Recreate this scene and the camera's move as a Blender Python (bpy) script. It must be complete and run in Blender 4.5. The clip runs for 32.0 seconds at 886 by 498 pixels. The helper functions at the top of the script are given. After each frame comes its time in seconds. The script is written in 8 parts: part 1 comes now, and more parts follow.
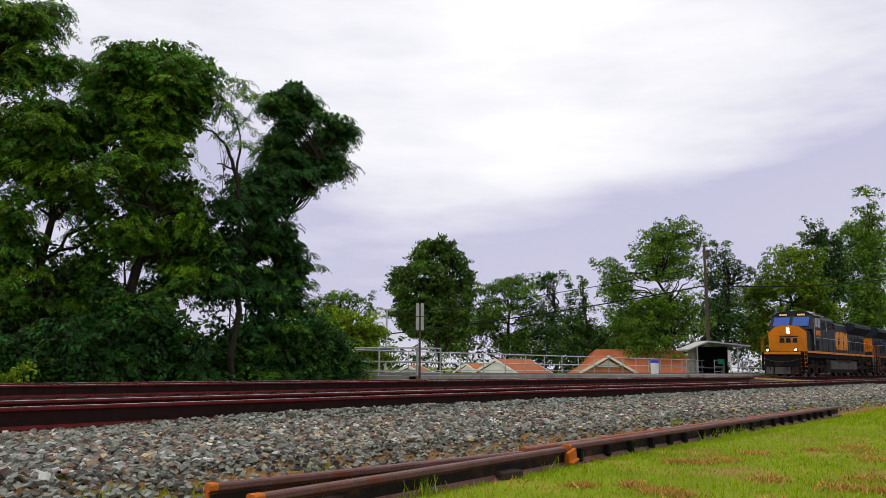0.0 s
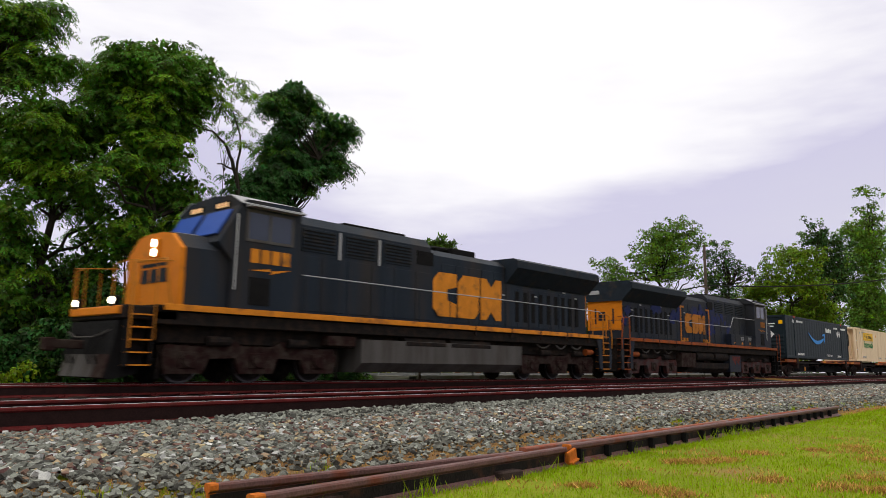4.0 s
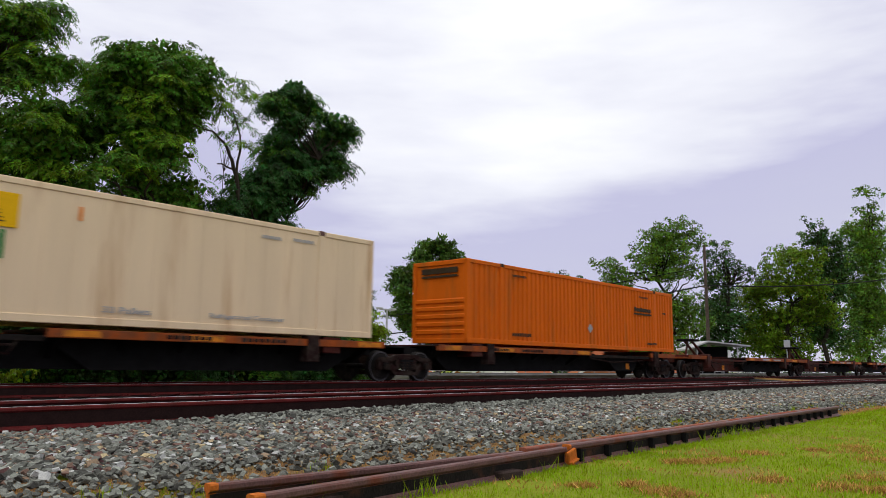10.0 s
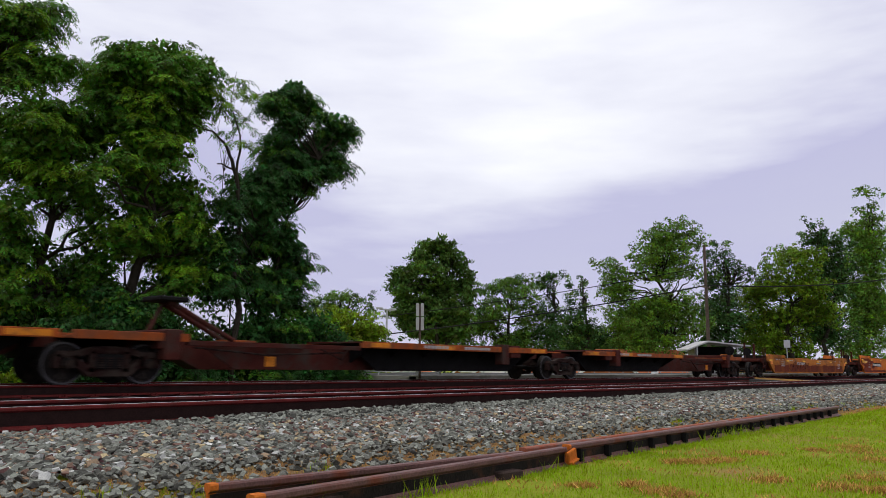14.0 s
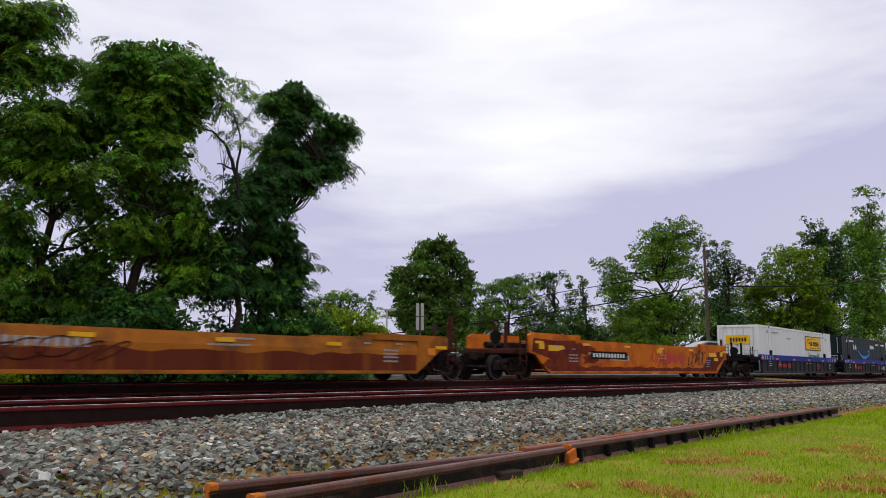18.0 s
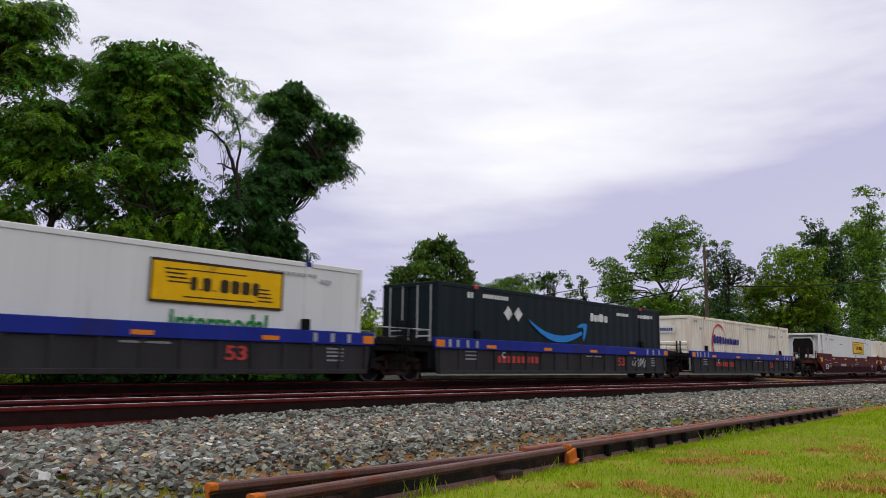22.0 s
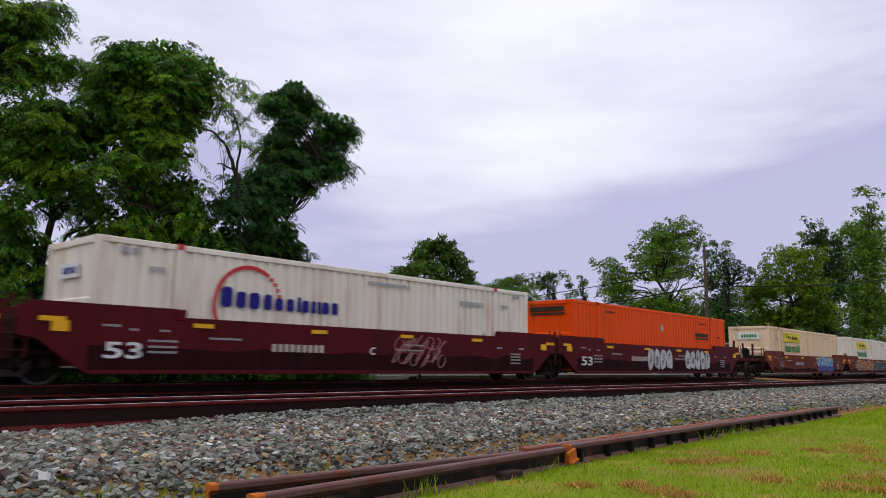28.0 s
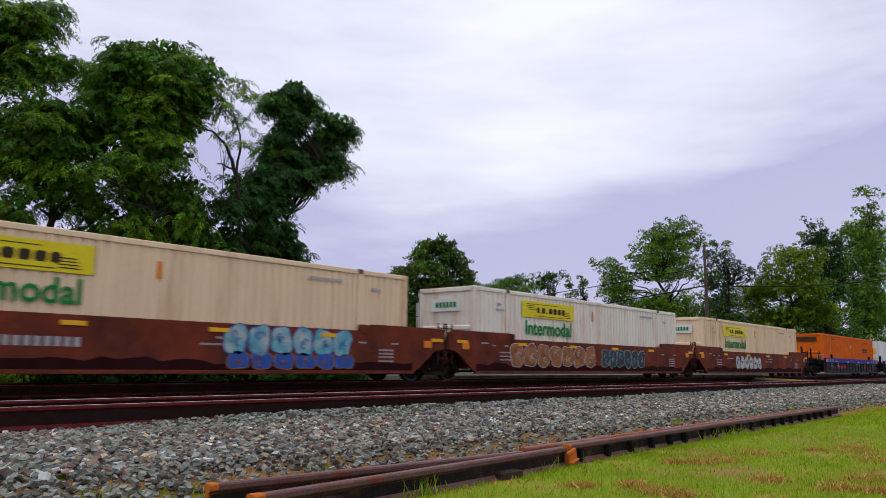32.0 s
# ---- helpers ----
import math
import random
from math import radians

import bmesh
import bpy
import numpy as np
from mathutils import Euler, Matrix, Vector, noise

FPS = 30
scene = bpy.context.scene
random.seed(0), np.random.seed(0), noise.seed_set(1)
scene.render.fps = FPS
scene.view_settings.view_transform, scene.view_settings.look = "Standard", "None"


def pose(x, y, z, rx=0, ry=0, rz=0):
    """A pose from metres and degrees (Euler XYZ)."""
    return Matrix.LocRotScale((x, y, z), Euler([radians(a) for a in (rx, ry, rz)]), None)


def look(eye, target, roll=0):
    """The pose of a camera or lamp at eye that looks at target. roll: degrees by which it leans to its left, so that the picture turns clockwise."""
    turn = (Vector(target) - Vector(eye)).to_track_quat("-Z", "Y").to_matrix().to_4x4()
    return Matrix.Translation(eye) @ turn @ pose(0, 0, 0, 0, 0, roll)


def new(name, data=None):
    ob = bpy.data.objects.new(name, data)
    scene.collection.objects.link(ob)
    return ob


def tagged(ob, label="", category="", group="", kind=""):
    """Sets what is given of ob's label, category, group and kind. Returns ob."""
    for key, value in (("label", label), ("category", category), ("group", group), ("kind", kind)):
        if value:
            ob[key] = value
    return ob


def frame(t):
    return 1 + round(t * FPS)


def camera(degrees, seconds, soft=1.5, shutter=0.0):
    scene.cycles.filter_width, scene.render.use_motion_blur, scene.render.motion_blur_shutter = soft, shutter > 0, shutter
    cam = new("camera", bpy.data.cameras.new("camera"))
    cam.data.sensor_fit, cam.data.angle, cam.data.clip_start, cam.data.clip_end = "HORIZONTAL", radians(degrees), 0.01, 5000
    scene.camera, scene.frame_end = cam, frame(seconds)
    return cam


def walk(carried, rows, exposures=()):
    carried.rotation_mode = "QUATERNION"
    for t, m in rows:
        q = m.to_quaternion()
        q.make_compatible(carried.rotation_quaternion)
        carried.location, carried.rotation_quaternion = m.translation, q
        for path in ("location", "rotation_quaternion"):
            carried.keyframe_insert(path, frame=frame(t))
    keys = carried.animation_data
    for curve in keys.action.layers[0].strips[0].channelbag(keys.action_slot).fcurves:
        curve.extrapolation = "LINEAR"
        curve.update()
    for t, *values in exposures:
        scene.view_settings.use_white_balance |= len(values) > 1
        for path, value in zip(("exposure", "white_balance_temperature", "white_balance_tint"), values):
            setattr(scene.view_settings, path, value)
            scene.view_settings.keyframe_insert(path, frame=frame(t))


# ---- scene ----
cam = camera(61.556, 32.0, soft=0.5, shutter=0.3)
EYE = (0.0, 0.0, 0.543)
AIM = (math.sin(0.844795) * math.cos(0.153558), math.cos(0.844795) * math.cos(0.153558), 0.543 + math.sin(0.153558))
STAND = look(EYE, AIM, 0.757)
walk(cam, [(0.0, STAND), (32.0, STAND)], exposures=[(0.0, -0.06, 6600, 10), (5.5, 0.10, 6850, 10), (6.5, 0.08, 6850, 10), (8.0, 0.0, 6650, 10), (13.0, -0.12, 6300, 12), (20.0, -0.12, 6450, 12), (28.0, -0.20, 6150, 16), (32.0, -0.20, 6050, 16)])

# ---- sky and light: bright overcast ----
SUN_HEIGHT, SUN_TURN = 66, 325
world = bpy.data.worlds.new("world")
scene.world = world
world.use_nodes = True
wn, wl = world.node_tree.nodes, world.node_tree.links
wn.clear()
w_out, w_bg = wn.new("ShaderNodeOutputWorld"), wn.new("ShaderNodeBackground")
w_sky = wn.new("ShaderNodeTexSky")
w_sky.sky_type, w_sky.sun_disc = "NISHITA", False
w_sky.sun_elevation, w_sky.sun_rotation = radians(SUN_HEIGHT), radians(SUN_TURN)
w_gain = wn.new("ShaderNodeMixRGB")
w_gain.blend_type, w_gain.inputs[0].default_value, w_gain.inputs[2].default_value = "MULTIPLY", 1.0, (0.10, 0.10, 0.10, 1)
w_co = wn.new("ShaderNodeTexCoord")
w_map = wn.new("ShaderNodeMapping")
w_map.inputs["Scale"].default_value = (1.0, 1.0, 4.2)
w_map.inputs["Rotation"].default_value = (0.05, 0.08, 0.5)
w_noise = wn.new("ShaderNodeTexNoise")
w_noise.inputs["Scale"].default_value, w_noise.inputs["Detail"].default_value = 1.35, 6
w_noise.inputs["Roughness"].default_value = 0.5
w_sep = wn.new("ShaderNodeSeparateXYZ")
w_wave = wn.new("ShaderNodeMath")
w_wave.operation, w_wave.inputs[1].default_value = "MULTIPLY_ADD", 0.80
w_ramp = wn.new("ShaderNodeValToRGB")
SKY = [(0.0, 0.80, 0.80, 0.90), (0.10, 0.67, 0.66, 0.83), (0.25, 0.64, 0.625, 0.83), (0.35, 0.96, 0.96, 1.04), (0.46, 1.20, 1.20, 1.21), (0.85, 1.35, 1.35, 1.35)]
while len(w_ramp.color_ramp.elements) < len(SKY):
    w_ramp.color_ramp.elements.new(0.5)
for stop, (at_, r_, g_, b_) in zip(w_ramp.color_ramp.elements, SKY):
    stop.position, stop.color = at_, (r_, g_, b_, 1)
w_low = wn.new("ShaderNodeMath")
w_low.operation, w_low.inputs[1].default_value = "SUBTRACT", 0.385
w_mix = wn.new("ShaderNodeMixRGB")
w_mix.inputs[0].default_value = 0.9
wl.new(w_co.outputs["Generated"], w_map.inputs[0])
wl.new(w_map.outputs[0], w_noise.inputs["Vector"])
wl.new(w_co.outputs["Generated"], w_sep.inputs[0])
wl.new(w_noise.outputs[0], w_wave.inputs[0])
wl.new(w_sep.outputs[2], w_wave.inputs[2])
wl.new(w_wave.outputs[0], w_low.inputs[0])
wl.new(w_low.outputs[0], w_ramp.inputs[0])
wl.new(w_sky.outputs[0], w_gain.inputs[1])
wl.new(w_gain.outputs[0], w_mix.inputs[1])
wl.new(w_ramp.outputs[0], w_mix.inputs[2])
wl.new(w_mix.outputs[0], w_bg.inputs[0])
w_bg.inputs[1].default_value = 1.0
wl.new(w_bg.outputs[0], w_out.inputs[0])

sun_data = bpy.data.lights.new("sun", "SUN")
sun_data.energy, sun_data.angle, sun_data.color = 0.9, radians(25), (1.0, 0.95, 0.87)
sun = new("sun", sun_data)
SUN_DIR = Vector((math.sin(radians(SUN_TURN)) * math.cos(radians(SUN_HEIGHT)), math.cos(radians(SUN_TURN)) * math.cos(radians(SUN_HEIGHT)), math.sin(radians(SUN_HEIGHT))))
sun.matrix_world = look(SUN_DIR * 100, (0, 0, 0))

# ---- materials ----
MATS = {}


def paint(name, color, rough=0.6, metal=0.0, vary=0.25, scale=3.0, grain=60.0, bump=0.15, dirt=None, dirt_amount=0.0, streak=False, glow=0.0, island=0.0, per_object=0.0, through_light=0.0, band=(0.6, 1.4), gloss=0.0):
    """A surface with broad and fine variation, optional dirt and vertical streaks."""
    if name in MATS:
        return MATS[name]
    m = bpy.data.materials.new(name)
    m.use_nodes = True
    n, l = m.node_tree.nodes, m.node_tree.links
    b = n["Principled BSDF"]
    b.inputs["Roughness"].default_value, b.inputs["Metallic"].default_value = rough, metal
    b.inputs["Specular IOR Level"].default_value = gloss or (0.5 if rough < 0.3 else 0.07)
    co = n.new("ShaderNodeTexCoord")
    mp = n.new("ShaderNodeMapping")
    mp.inputs["Scale"].default_value = (1, 1, 0.12) if streak else (1, 1, 1)
    l.new(co.outputs["Object"], mp.inputs[0])
    broad, fine = n.new("ShaderNodeTexNoise"), n.new("ShaderNodeTexNoise")
    broad.inputs["Scale"].default_value, broad.inputs["Detail"].default_value = scale, 5
    fine.inputs["Scale"].default_value, fine.inputs["Detail"].default_value = grain, 3
    l.new(mp.outputs[0], broad.inputs["Vector"])
    l.new(co.outputs["Object"], fine.inputs["Vector"])
    add = n.new("ShaderNodeMath")
    add.operation = "ADD"
    l.new(broad.outputs[0], add.inputs[0])
    l.new(fine.outputs[0], add.inputs[1])
    last = add.outputs[0]
    rng = n.new("ShaderNodeMapRange")
    rng.inputs[1].default_value, rng.inputs[2].default_value = band
    rng.inputs[3].default_value, rng.inputs[4].default_value = 1 - vary, 1 + vary
    l.new(last, rng.inputs[0])
    mul = n.new("ShaderNodeMixRGB")
    mul.blend_type, mul.inputs[0].default_value = "MULTIPLY", 1
    mul.inputs[1].default_value = (*color, 1)
    l.new(rng.outputs[0], mul.inputs[2])
    col = mul.outputs[0]
    for amount, node, socket in ((island, "ShaderNodeNewGeometry", "Random Per Island"), (per_object, "ShaderNodeObjectInfo", "Random")):
        if amount:
            src = n.new(node)
            hue = n.new("ShaderNodeHueSaturation")
            r1, r2 = n.new("ShaderNodeMapRange"), n.new("ShaderNodeMapRange")
            r1.inputs[3].default_value, r1.inputs[4].default_value = 1 - amount, 1 + amount
            r2.inputs[3].default_value, r2.inputs[4].default_value = 0.5 - amount * 0.06, 0.5 + amount * 0.06
            l.new(src.outputs[socket], r1.inputs[0])
            l.new(src.outputs[socket], r2.inputs[0])
            l.new(r1.outputs[0], hue.inputs["Value"])
            l.new(r2.outputs[0], hue.inputs["Hue"])
            l.new(col, hue.inputs["Color"])
            col = hue.outputs[0]
    if dirt:
        dn, dr, dm = n.new("ShaderNodeTexNoise"), n.new("ShaderNodeMapRange"), n.new("ShaderNodeMixRGB")
        dn.inputs["Scale"].default_value, dn.inputs["Detail"].default_value, dn.inputs["Roughness"].default_value = scale * 0.7, 8, 0.65
        l.new(mp.outputs[0], dn.inputs["Vector"])
        dr.inputs[1].default_value, dr.inputs[2].default_value = 0.62 - dirt_amount * 0.3, 0.78 - dirt_amount * 0.2
        l.new(dn.outputs[0], dr.inputs[0])
        l.new(dr.outputs[0], dm.inputs[0])
        l.new(col, dm.inputs[1])
        dm.inputs[2].default_value = (*dirt, 1)
        col = dm.outputs[0]
    l.new(col, b.inputs["Base Color"])
    if bump:
        bp = n.new("ShaderNodeBump")
        bp.inputs["Strength"].default_value, bp.inputs["Distance"].default_value = bump, 0.02
        l.new(last, bp.inputs["Height"])
        l.new(bp.outputs[0], b.inputs["Normal"])
    if glow:
        b.inputs["Emission Color"].default_value, b.inputs["Emission Strength"].default_value = (*color, 1), glow
    if through_light:
        tr, mx = n.new("ShaderNodeBsdfTranslucent"), n.new("ShaderNodeMixShader")
        l.new(col, tr.inputs[0])
        mx.inputs[0].default_value = through_light
        l.new(b.outputs[0], mx.inputs[1])
        l.new(tr.outputs[0], mx.inputs[2])
        l.new(mx.outputs[0], n["Material Output"].inputs[0])
    MATS[name] = m
    return m


def glass(name, color=(0.02, 0.03, 0.05)):
    return paint(name, color, rough=0.06, vary=0.1, bump=0)


GRIME = (0.045, 0.035, 0.028)
RUST = (0.16, 0.055, 0.025)
NAVY = paint("navy_paint", (0.0165, 0.023, 0.033), 0.5, vary=0.45, scale=1.2, dirt=(0.034, 0.028, 0.024), dirt_amount=0.5, streak=True)
NAVY_WORN = paint("grimy_blue_paint", (0.013, 0.018, 0.034), 0.6, vary=0.4, scale=1.0, dirt=(0.027, 0.028, 0.031), dirt_amount=1.0)
BRIGHT_NAVY = paint("cleaner_blue_paint", (0.008, 0.014, 0.080), 0.55, vary=0.4, scale=2.5, dirt=(0.022, 0.024, 0.040), dirt_amount=0.6)
LOCO_CAST = paint("mottled_truck_casting", (0.060, 0.020, 0.017), 0.85, vary=0.4, scale=4, bump=0.4, dirt=(0.062, 0.056, 0.055), dirt_amount=0.6)
NAVY_DARK = paint("navy_paint_dark", (0.016, 0.022, 0.030), 0.55, vary=0.3, dirt=GRIME, dirt_amount=0.3)
NOSE_ORANGE = paint("golden_orange_paint", (0.62, 0.19, 0.012), 0.45, vary=0.15, dirt=(0.2, 0.09, 0.03), dirt_amount=0.1)
SILL_ORANGE = paint("sill_orange_paint", (0.62, 0.21, 0.02), 0.55, vary=0.3, dirt=(0.15, 0.06, 0.03), dirt_amount=0.35)
SILL_WORN = paint("worn_sill_orange", (0.30, 0.066, 0.014), 0.65, vary=0.4, scale=4, dirt=RUST, dirt_amount=0.7)
LOGO_ORANGE = paint("logo_orange", (0.60, 0.21, 0.02), 0.5, vary=0.25, dirt=(0.1, 0.06, 0.03), dirt_amount=0.25)
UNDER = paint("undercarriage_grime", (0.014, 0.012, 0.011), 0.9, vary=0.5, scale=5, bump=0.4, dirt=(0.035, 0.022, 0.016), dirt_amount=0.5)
UNDER_RED = paint("rusty_truck_casting", (0.020, 0.0085, 0.0075), 0.9, vary=0.45, scale=5, bump=0.4, dirt=GRIME, dirt_amount=0.6)
TANK = paint("tank_grey", (0.085, 0.080, 0.074), 0.7, vary=0.3, scale=2, dirt=(0.05, 0.04, 0.035), dirt_amount=0.5, streak=True)
WHEEL = paint("wheel_steel", (0.014, 0.012, 0.011), 0.7, metal=0.1, vary=0.3, dirt=GRIME, dirt_amount=0.4)
RIM = paint("worn_wheel_rim", (0.075, 0.072, 0.075), 0.5, metal=0.4, vary=0.3)
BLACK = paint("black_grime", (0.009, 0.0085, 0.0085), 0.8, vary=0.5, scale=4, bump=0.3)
WHITE = paint("white_marking", (0.70, 0.70, 0.68), 0.6, vary=0.15, dirt=(0.3, 0.28, 0.25), dirt_amount=0.2)
PALE_MARK = paint("yellowed_white_marking", (0.50, 0.44, 0.36), 0.7, vary=0.3)
GREY_MARK = paint("grey_marking", (0.36, 0.36, 0.37), 0.6, vary=0.2)
RED_MARK = paint("red_marking", (0.50, 0.06, 0.05), 0.6, vary=0.2)
PANE = glass("dark_cab_glass")
# dull blue paints the sky's reflection onto the tinted glass
SCREEN = paint("windscreen_reflected_blue", (0.035, 0.085, 0.33), rough=0.32, vary=0.15, bump=0)
LAMP = paint("lit_lamp", (1.0, 0.80, 0.58), 0.3, vary=0.0, bump=0, glow=9)
BOARD_GLOW = paint("number_board", (0.75, 0.45, 0.22), 0.4, vary=0.1, bump=0, glow=0.6)
HANDRAIL = paint("handrail_grey", (0.50, 0.50, 0.50), 0.5, vary=0.2)
HAND_ORANGE = paint("handrail_orange", (0.42, 0.16, 0.02), 0.5, vary=0.2)

BOX_CREAM = paint("cream_container_paint", (0.79, 0.61, 0.40), 0.6, vary=0.12, scale=1.5, dirt=(0.55, 0.34, 0.18), dirt_amount=0.30, streak=True)
BOX_WHITE = paint("white_container_paint", (0.70, 0.70, 0.69), 0.5, vary=0.08, scale=1.5, dirt=(0.42, 0.40, 0.36), dirt_amount=0.12, streak=True)
BOX_PALE = paint("pale_container_paint", (0.79, 0.74, 0.64), 0.6, vary=0.10, scale=2, dirt=(0.60, 0.40, 0.28), dirt_amount=0.36, streak=True)
BOX_ORANGE = paint("orange_container_paint", (0.80, 0.078, 0.003), 0.5, vary=0.14, scale=1.5, dirt=(0.32, 0.09, 0.02), dirt_amount=0.15, streak=True)
BOX_ORANGE_OLD = paint("faded_orange_paint", (0.66, 0.128, 0.005), 0.55, vary=0.16, scale=1.5, dirt=(0.36, 0.11, 0.02), dirt_amount=0.25, streak=True)
BOX_NAVY = paint("dark_container_paint", (0.012, 0.019, 0.024), 0.5, vary=0.2, scale=1.5, dirt=(0.022, 0.026, 0.026), dirt_amount=0.2, streak=True)
SMILE_BLUE = paint("sky_blue_shape", (0.03, 0.24, 0.62), 0.45, vary=0.1)
SIGN_YELLOW = paint("yellow_panel", (0.80, 0.45, 0.006), 0.45, vary=0.12, dirt=(0.4, 0.25, 0.03), dirt_amount=0.1)
SIGN_LEMON = paint("lemon_panel", (0.72, 0.60, 0.02), 0.45, vary=0.12, dirt=(0.4, 0.3, 0.03), dirt_amount=0.1)
GREEN_INK = paint("green_lettering", (0.012, 0.20, 0.045), 0.5, vary=0.2)
NAVY_INK = paint("navy_lettering", (0.02, 0.02, 0.19), 0.5, vary=0.15)
RING_RED = paint("red_ring", (0.52, 0.035, 0.04), 0.5, vary=0.15)
DARK_INK = paint("dark_lettering", (0.05, 0.035, 0.02), 0.6, vary=0.2)

CAR_MAROON = paint("maroon_car_paint", (0.085, 0.008, 0.011), 0.6, vary=0.25, scale=1.5, dirt=(0.045, 0.009, 0.010), dirt_amount=0.4, streak=True)
CAR_BROWN = paint("rusty_brown_car_paint", (0.165, 0.036, 0.017), 0.7, vary=0.45, scale=1.3, dirt=(0.06, 0.022, 0.016), dirt_amount=0.55, bump=0.25)
CAR_YELLOW = paint("weathered_yellow_orange_car_paint", (0.58, 0.150, 0.010), 0.65, vary=0.3, scale=1.0, dirt=(0.24, 0.045, 0.016), dirt_amount=0.55, bump=0.2)
CAR_YELLOW_DIM = paint("dull_yellow_brown_car_paint", (0.38, 0.125, 0.016), 0.7, vary=0.35, scale=1.0, dirt=(0.11, 0.045, 0.02), dirt_amount=0.55, bump=0.2)
CAR_GREY = paint("sooty_grey_car_paint", (0.038, 0.036, 0.038), 0.7, vary=0.3, scale=1.5, dirt=(0.032, 0.03, 0.03), dirt_amount=0.5, streak=True)
CAR_BLUE = paint("deep_blue_car_paint", (0.018, 0.030, 0.24), 0.55, vary=0.25, scale=1.5, dirt=(0.03, 0.03, 0.09), dirt_amount=0.25, streak=True)
# dark colour that stands for shade on the lower car sides
LOW_SHADE = paint("car_side_shade", (0.021, 0.005, 0.006), 0.85, vary=0.45, scale=2.0, dirt=(0.036, 0.007, 0.008), dirt_amount=0.4, streak=True)
RUST_RED = paint("dark_red_rust", (0.17, 0.030, 0.015), 0.8, vary=0.4, scale=3, dirt=(0.07, 0.02, 0.014), dirt_amount=0.5)
RUST_BAND = paint("dull_red_brown_rust", (0.125, 0.026, 0.012), 0.8, vary=0.45, scale=1.2, dirt=(0.26, 0.08, 0.014), dirt_amount=0.35, streak=True)
LOGO_DIM = paint("faded_logo_orange", (0.40, 0.14, 0.018), 0.6, vary=0.3, dirt=(0.07, 0.04, 0.02), dirt_amount=0.35)
SPINE_RED = paint("rusty_red_frame_paint", (0.062, 0.015, 0.011), 0.75, vary=0.4, scale=2, dirt=GRIME, dirt_amount=0.5, bump=0.3)
REFLECT = paint("yellow_reflector", (0.80, 0.42, 0.02), 0.4, vary=0.1)
REFLECT_OR = paint("orange_reflector", (0.75, 0.22, 0.02), 0.4, vary=0.1)
GRAF_WHITE = paint("pale_spray_paint", (0.50, 0.50, 0.49), 0.7, vary=0.4, scale=5, dirt=(0.22, 0.18, 0.18), dirt_amount=0.4)
GRAF_PINK = paint("faint_pink_spray_paint", (0.36, 0.17, 0.18), 0.7, vary=0.25, scale=6)
GRAF_CYAN = paint("cyan_spray_paint", (0.12, 0.34, 0.42), 0.7, vary=0.5, scale=4, dirt=(0.45, 0.48, 0.46), dirt_amount=0.6)
GRAF_BLUE = paint("blue_spray_paint", (0.04, 0.10, 0.36), 0.7, vary=0.3, scale=6)
GRAF_TAN = paint("tan_spray_paint", (0.34, 0.15, 0.06), 0.7, vary=0.4, scale=4, dirt=(0.20, 0.07, 0.035), dirt_amount=0.6)
GRAF_DARK = paint("dark_outline_paint", (0.05, 0.06, 0.07), 0.7, vary=0.3, scale=6)

GRASS = paint("lawn_soil_and_thatch", (0.17, 0.21, 0.012), 0.9, vary=0.35, scale=1.6, grain=90, bump=0.6, dirt=(0.26, 0.15, 0.06), dirt_amount=0.3)
BLADE = paint("grass_blade", (0.26, 0.37, 0.008), 0.6, vary=0.2, scale=1.2, bump=0, island=0.35, through_light=0.3)
STRAW = paint("dry_straw_blade", (0.43, 0.235, 0.065), 0.8, vary=0.25, bump=0, island=0.3)
GRAVEL_BED = paint("grey_gravel_bed", (0.085, 0.08, 0.075), 0.95, vary=0.5, scale=14, grain=45, bump=1.0, dirt=(0.16, 0.10, 0.085), dirt_amount=0.3)
DIRT_STRIP = paint("dry_grass_and_dirt", (0.17, 0.10, 0.05), 0.95, vary=0.35, scale=3, grain=60, bump=0.8, dirt=(0.16, 0.14, 0.05), dirt_amount=0.35)
STONE = paint("grey_ballast_stone", (0.172, 0.175, 0.150), 0.9, vary=0.3, scale=20, grain=120, bump=0.5, island=0.68)
STONE_TAN = paint("tan_ballast_stone", (0.30, 0.215, 0.14), 0.9, vary=0.3, scale=20, grain=120, bump=0.5, island=0.6)
STONE_PALE = paint("pale_ballast_stone", (0.40, 0.40, 0.38), 0.9, vary=0.3, scale=20, grain=120, bump=0.5, island=0.5)
STONE_RED = paint("rust_stained_stone", (0.15, 0.085, 0.072), 0.9, vary=0.2, scale=20, grain=120, bump=0.5, island=0.6)
RAIL_RUST = paint("rusty_rail_side", (0.105, 0.016, 0.015), 0.8, vary=0.45, scale=6, grain=70, bump=0.35, dirt=(0.06, 0.03, 0.026), dirt_amount=0.35)
# pale colour stands for the sky mirrored in the polished steel
RAIL_TOP = paint("polished_rail_sky_sheen", (0.80, 0.78, 0.80), 0.42, metal=0.15, vary=0.12, bump=0.03)
RAIL_EDGE = paint("oxidised_rail_crown", (0.016, 0.012, 0.012), 0.6, metal=0.0, vary=0.3, bump=0.1)
OLD_RAIL = paint("old_rail_brown", (0.135, 0.072, 0.066), 0.5, metal=0.2, vary=0.4, scale=5, dirt=(0.15, 0.045, 0.025), dirt_amount=0.35, bump=0.25)
RED_RAIL = paint("red_rusted_rail", (0.26, 0.075, 0.04), 0.75, vary=0.4, scale=4, dirt=(0.19, 0.15, 0.14), dirt_amount=0.5, bump=0.25)
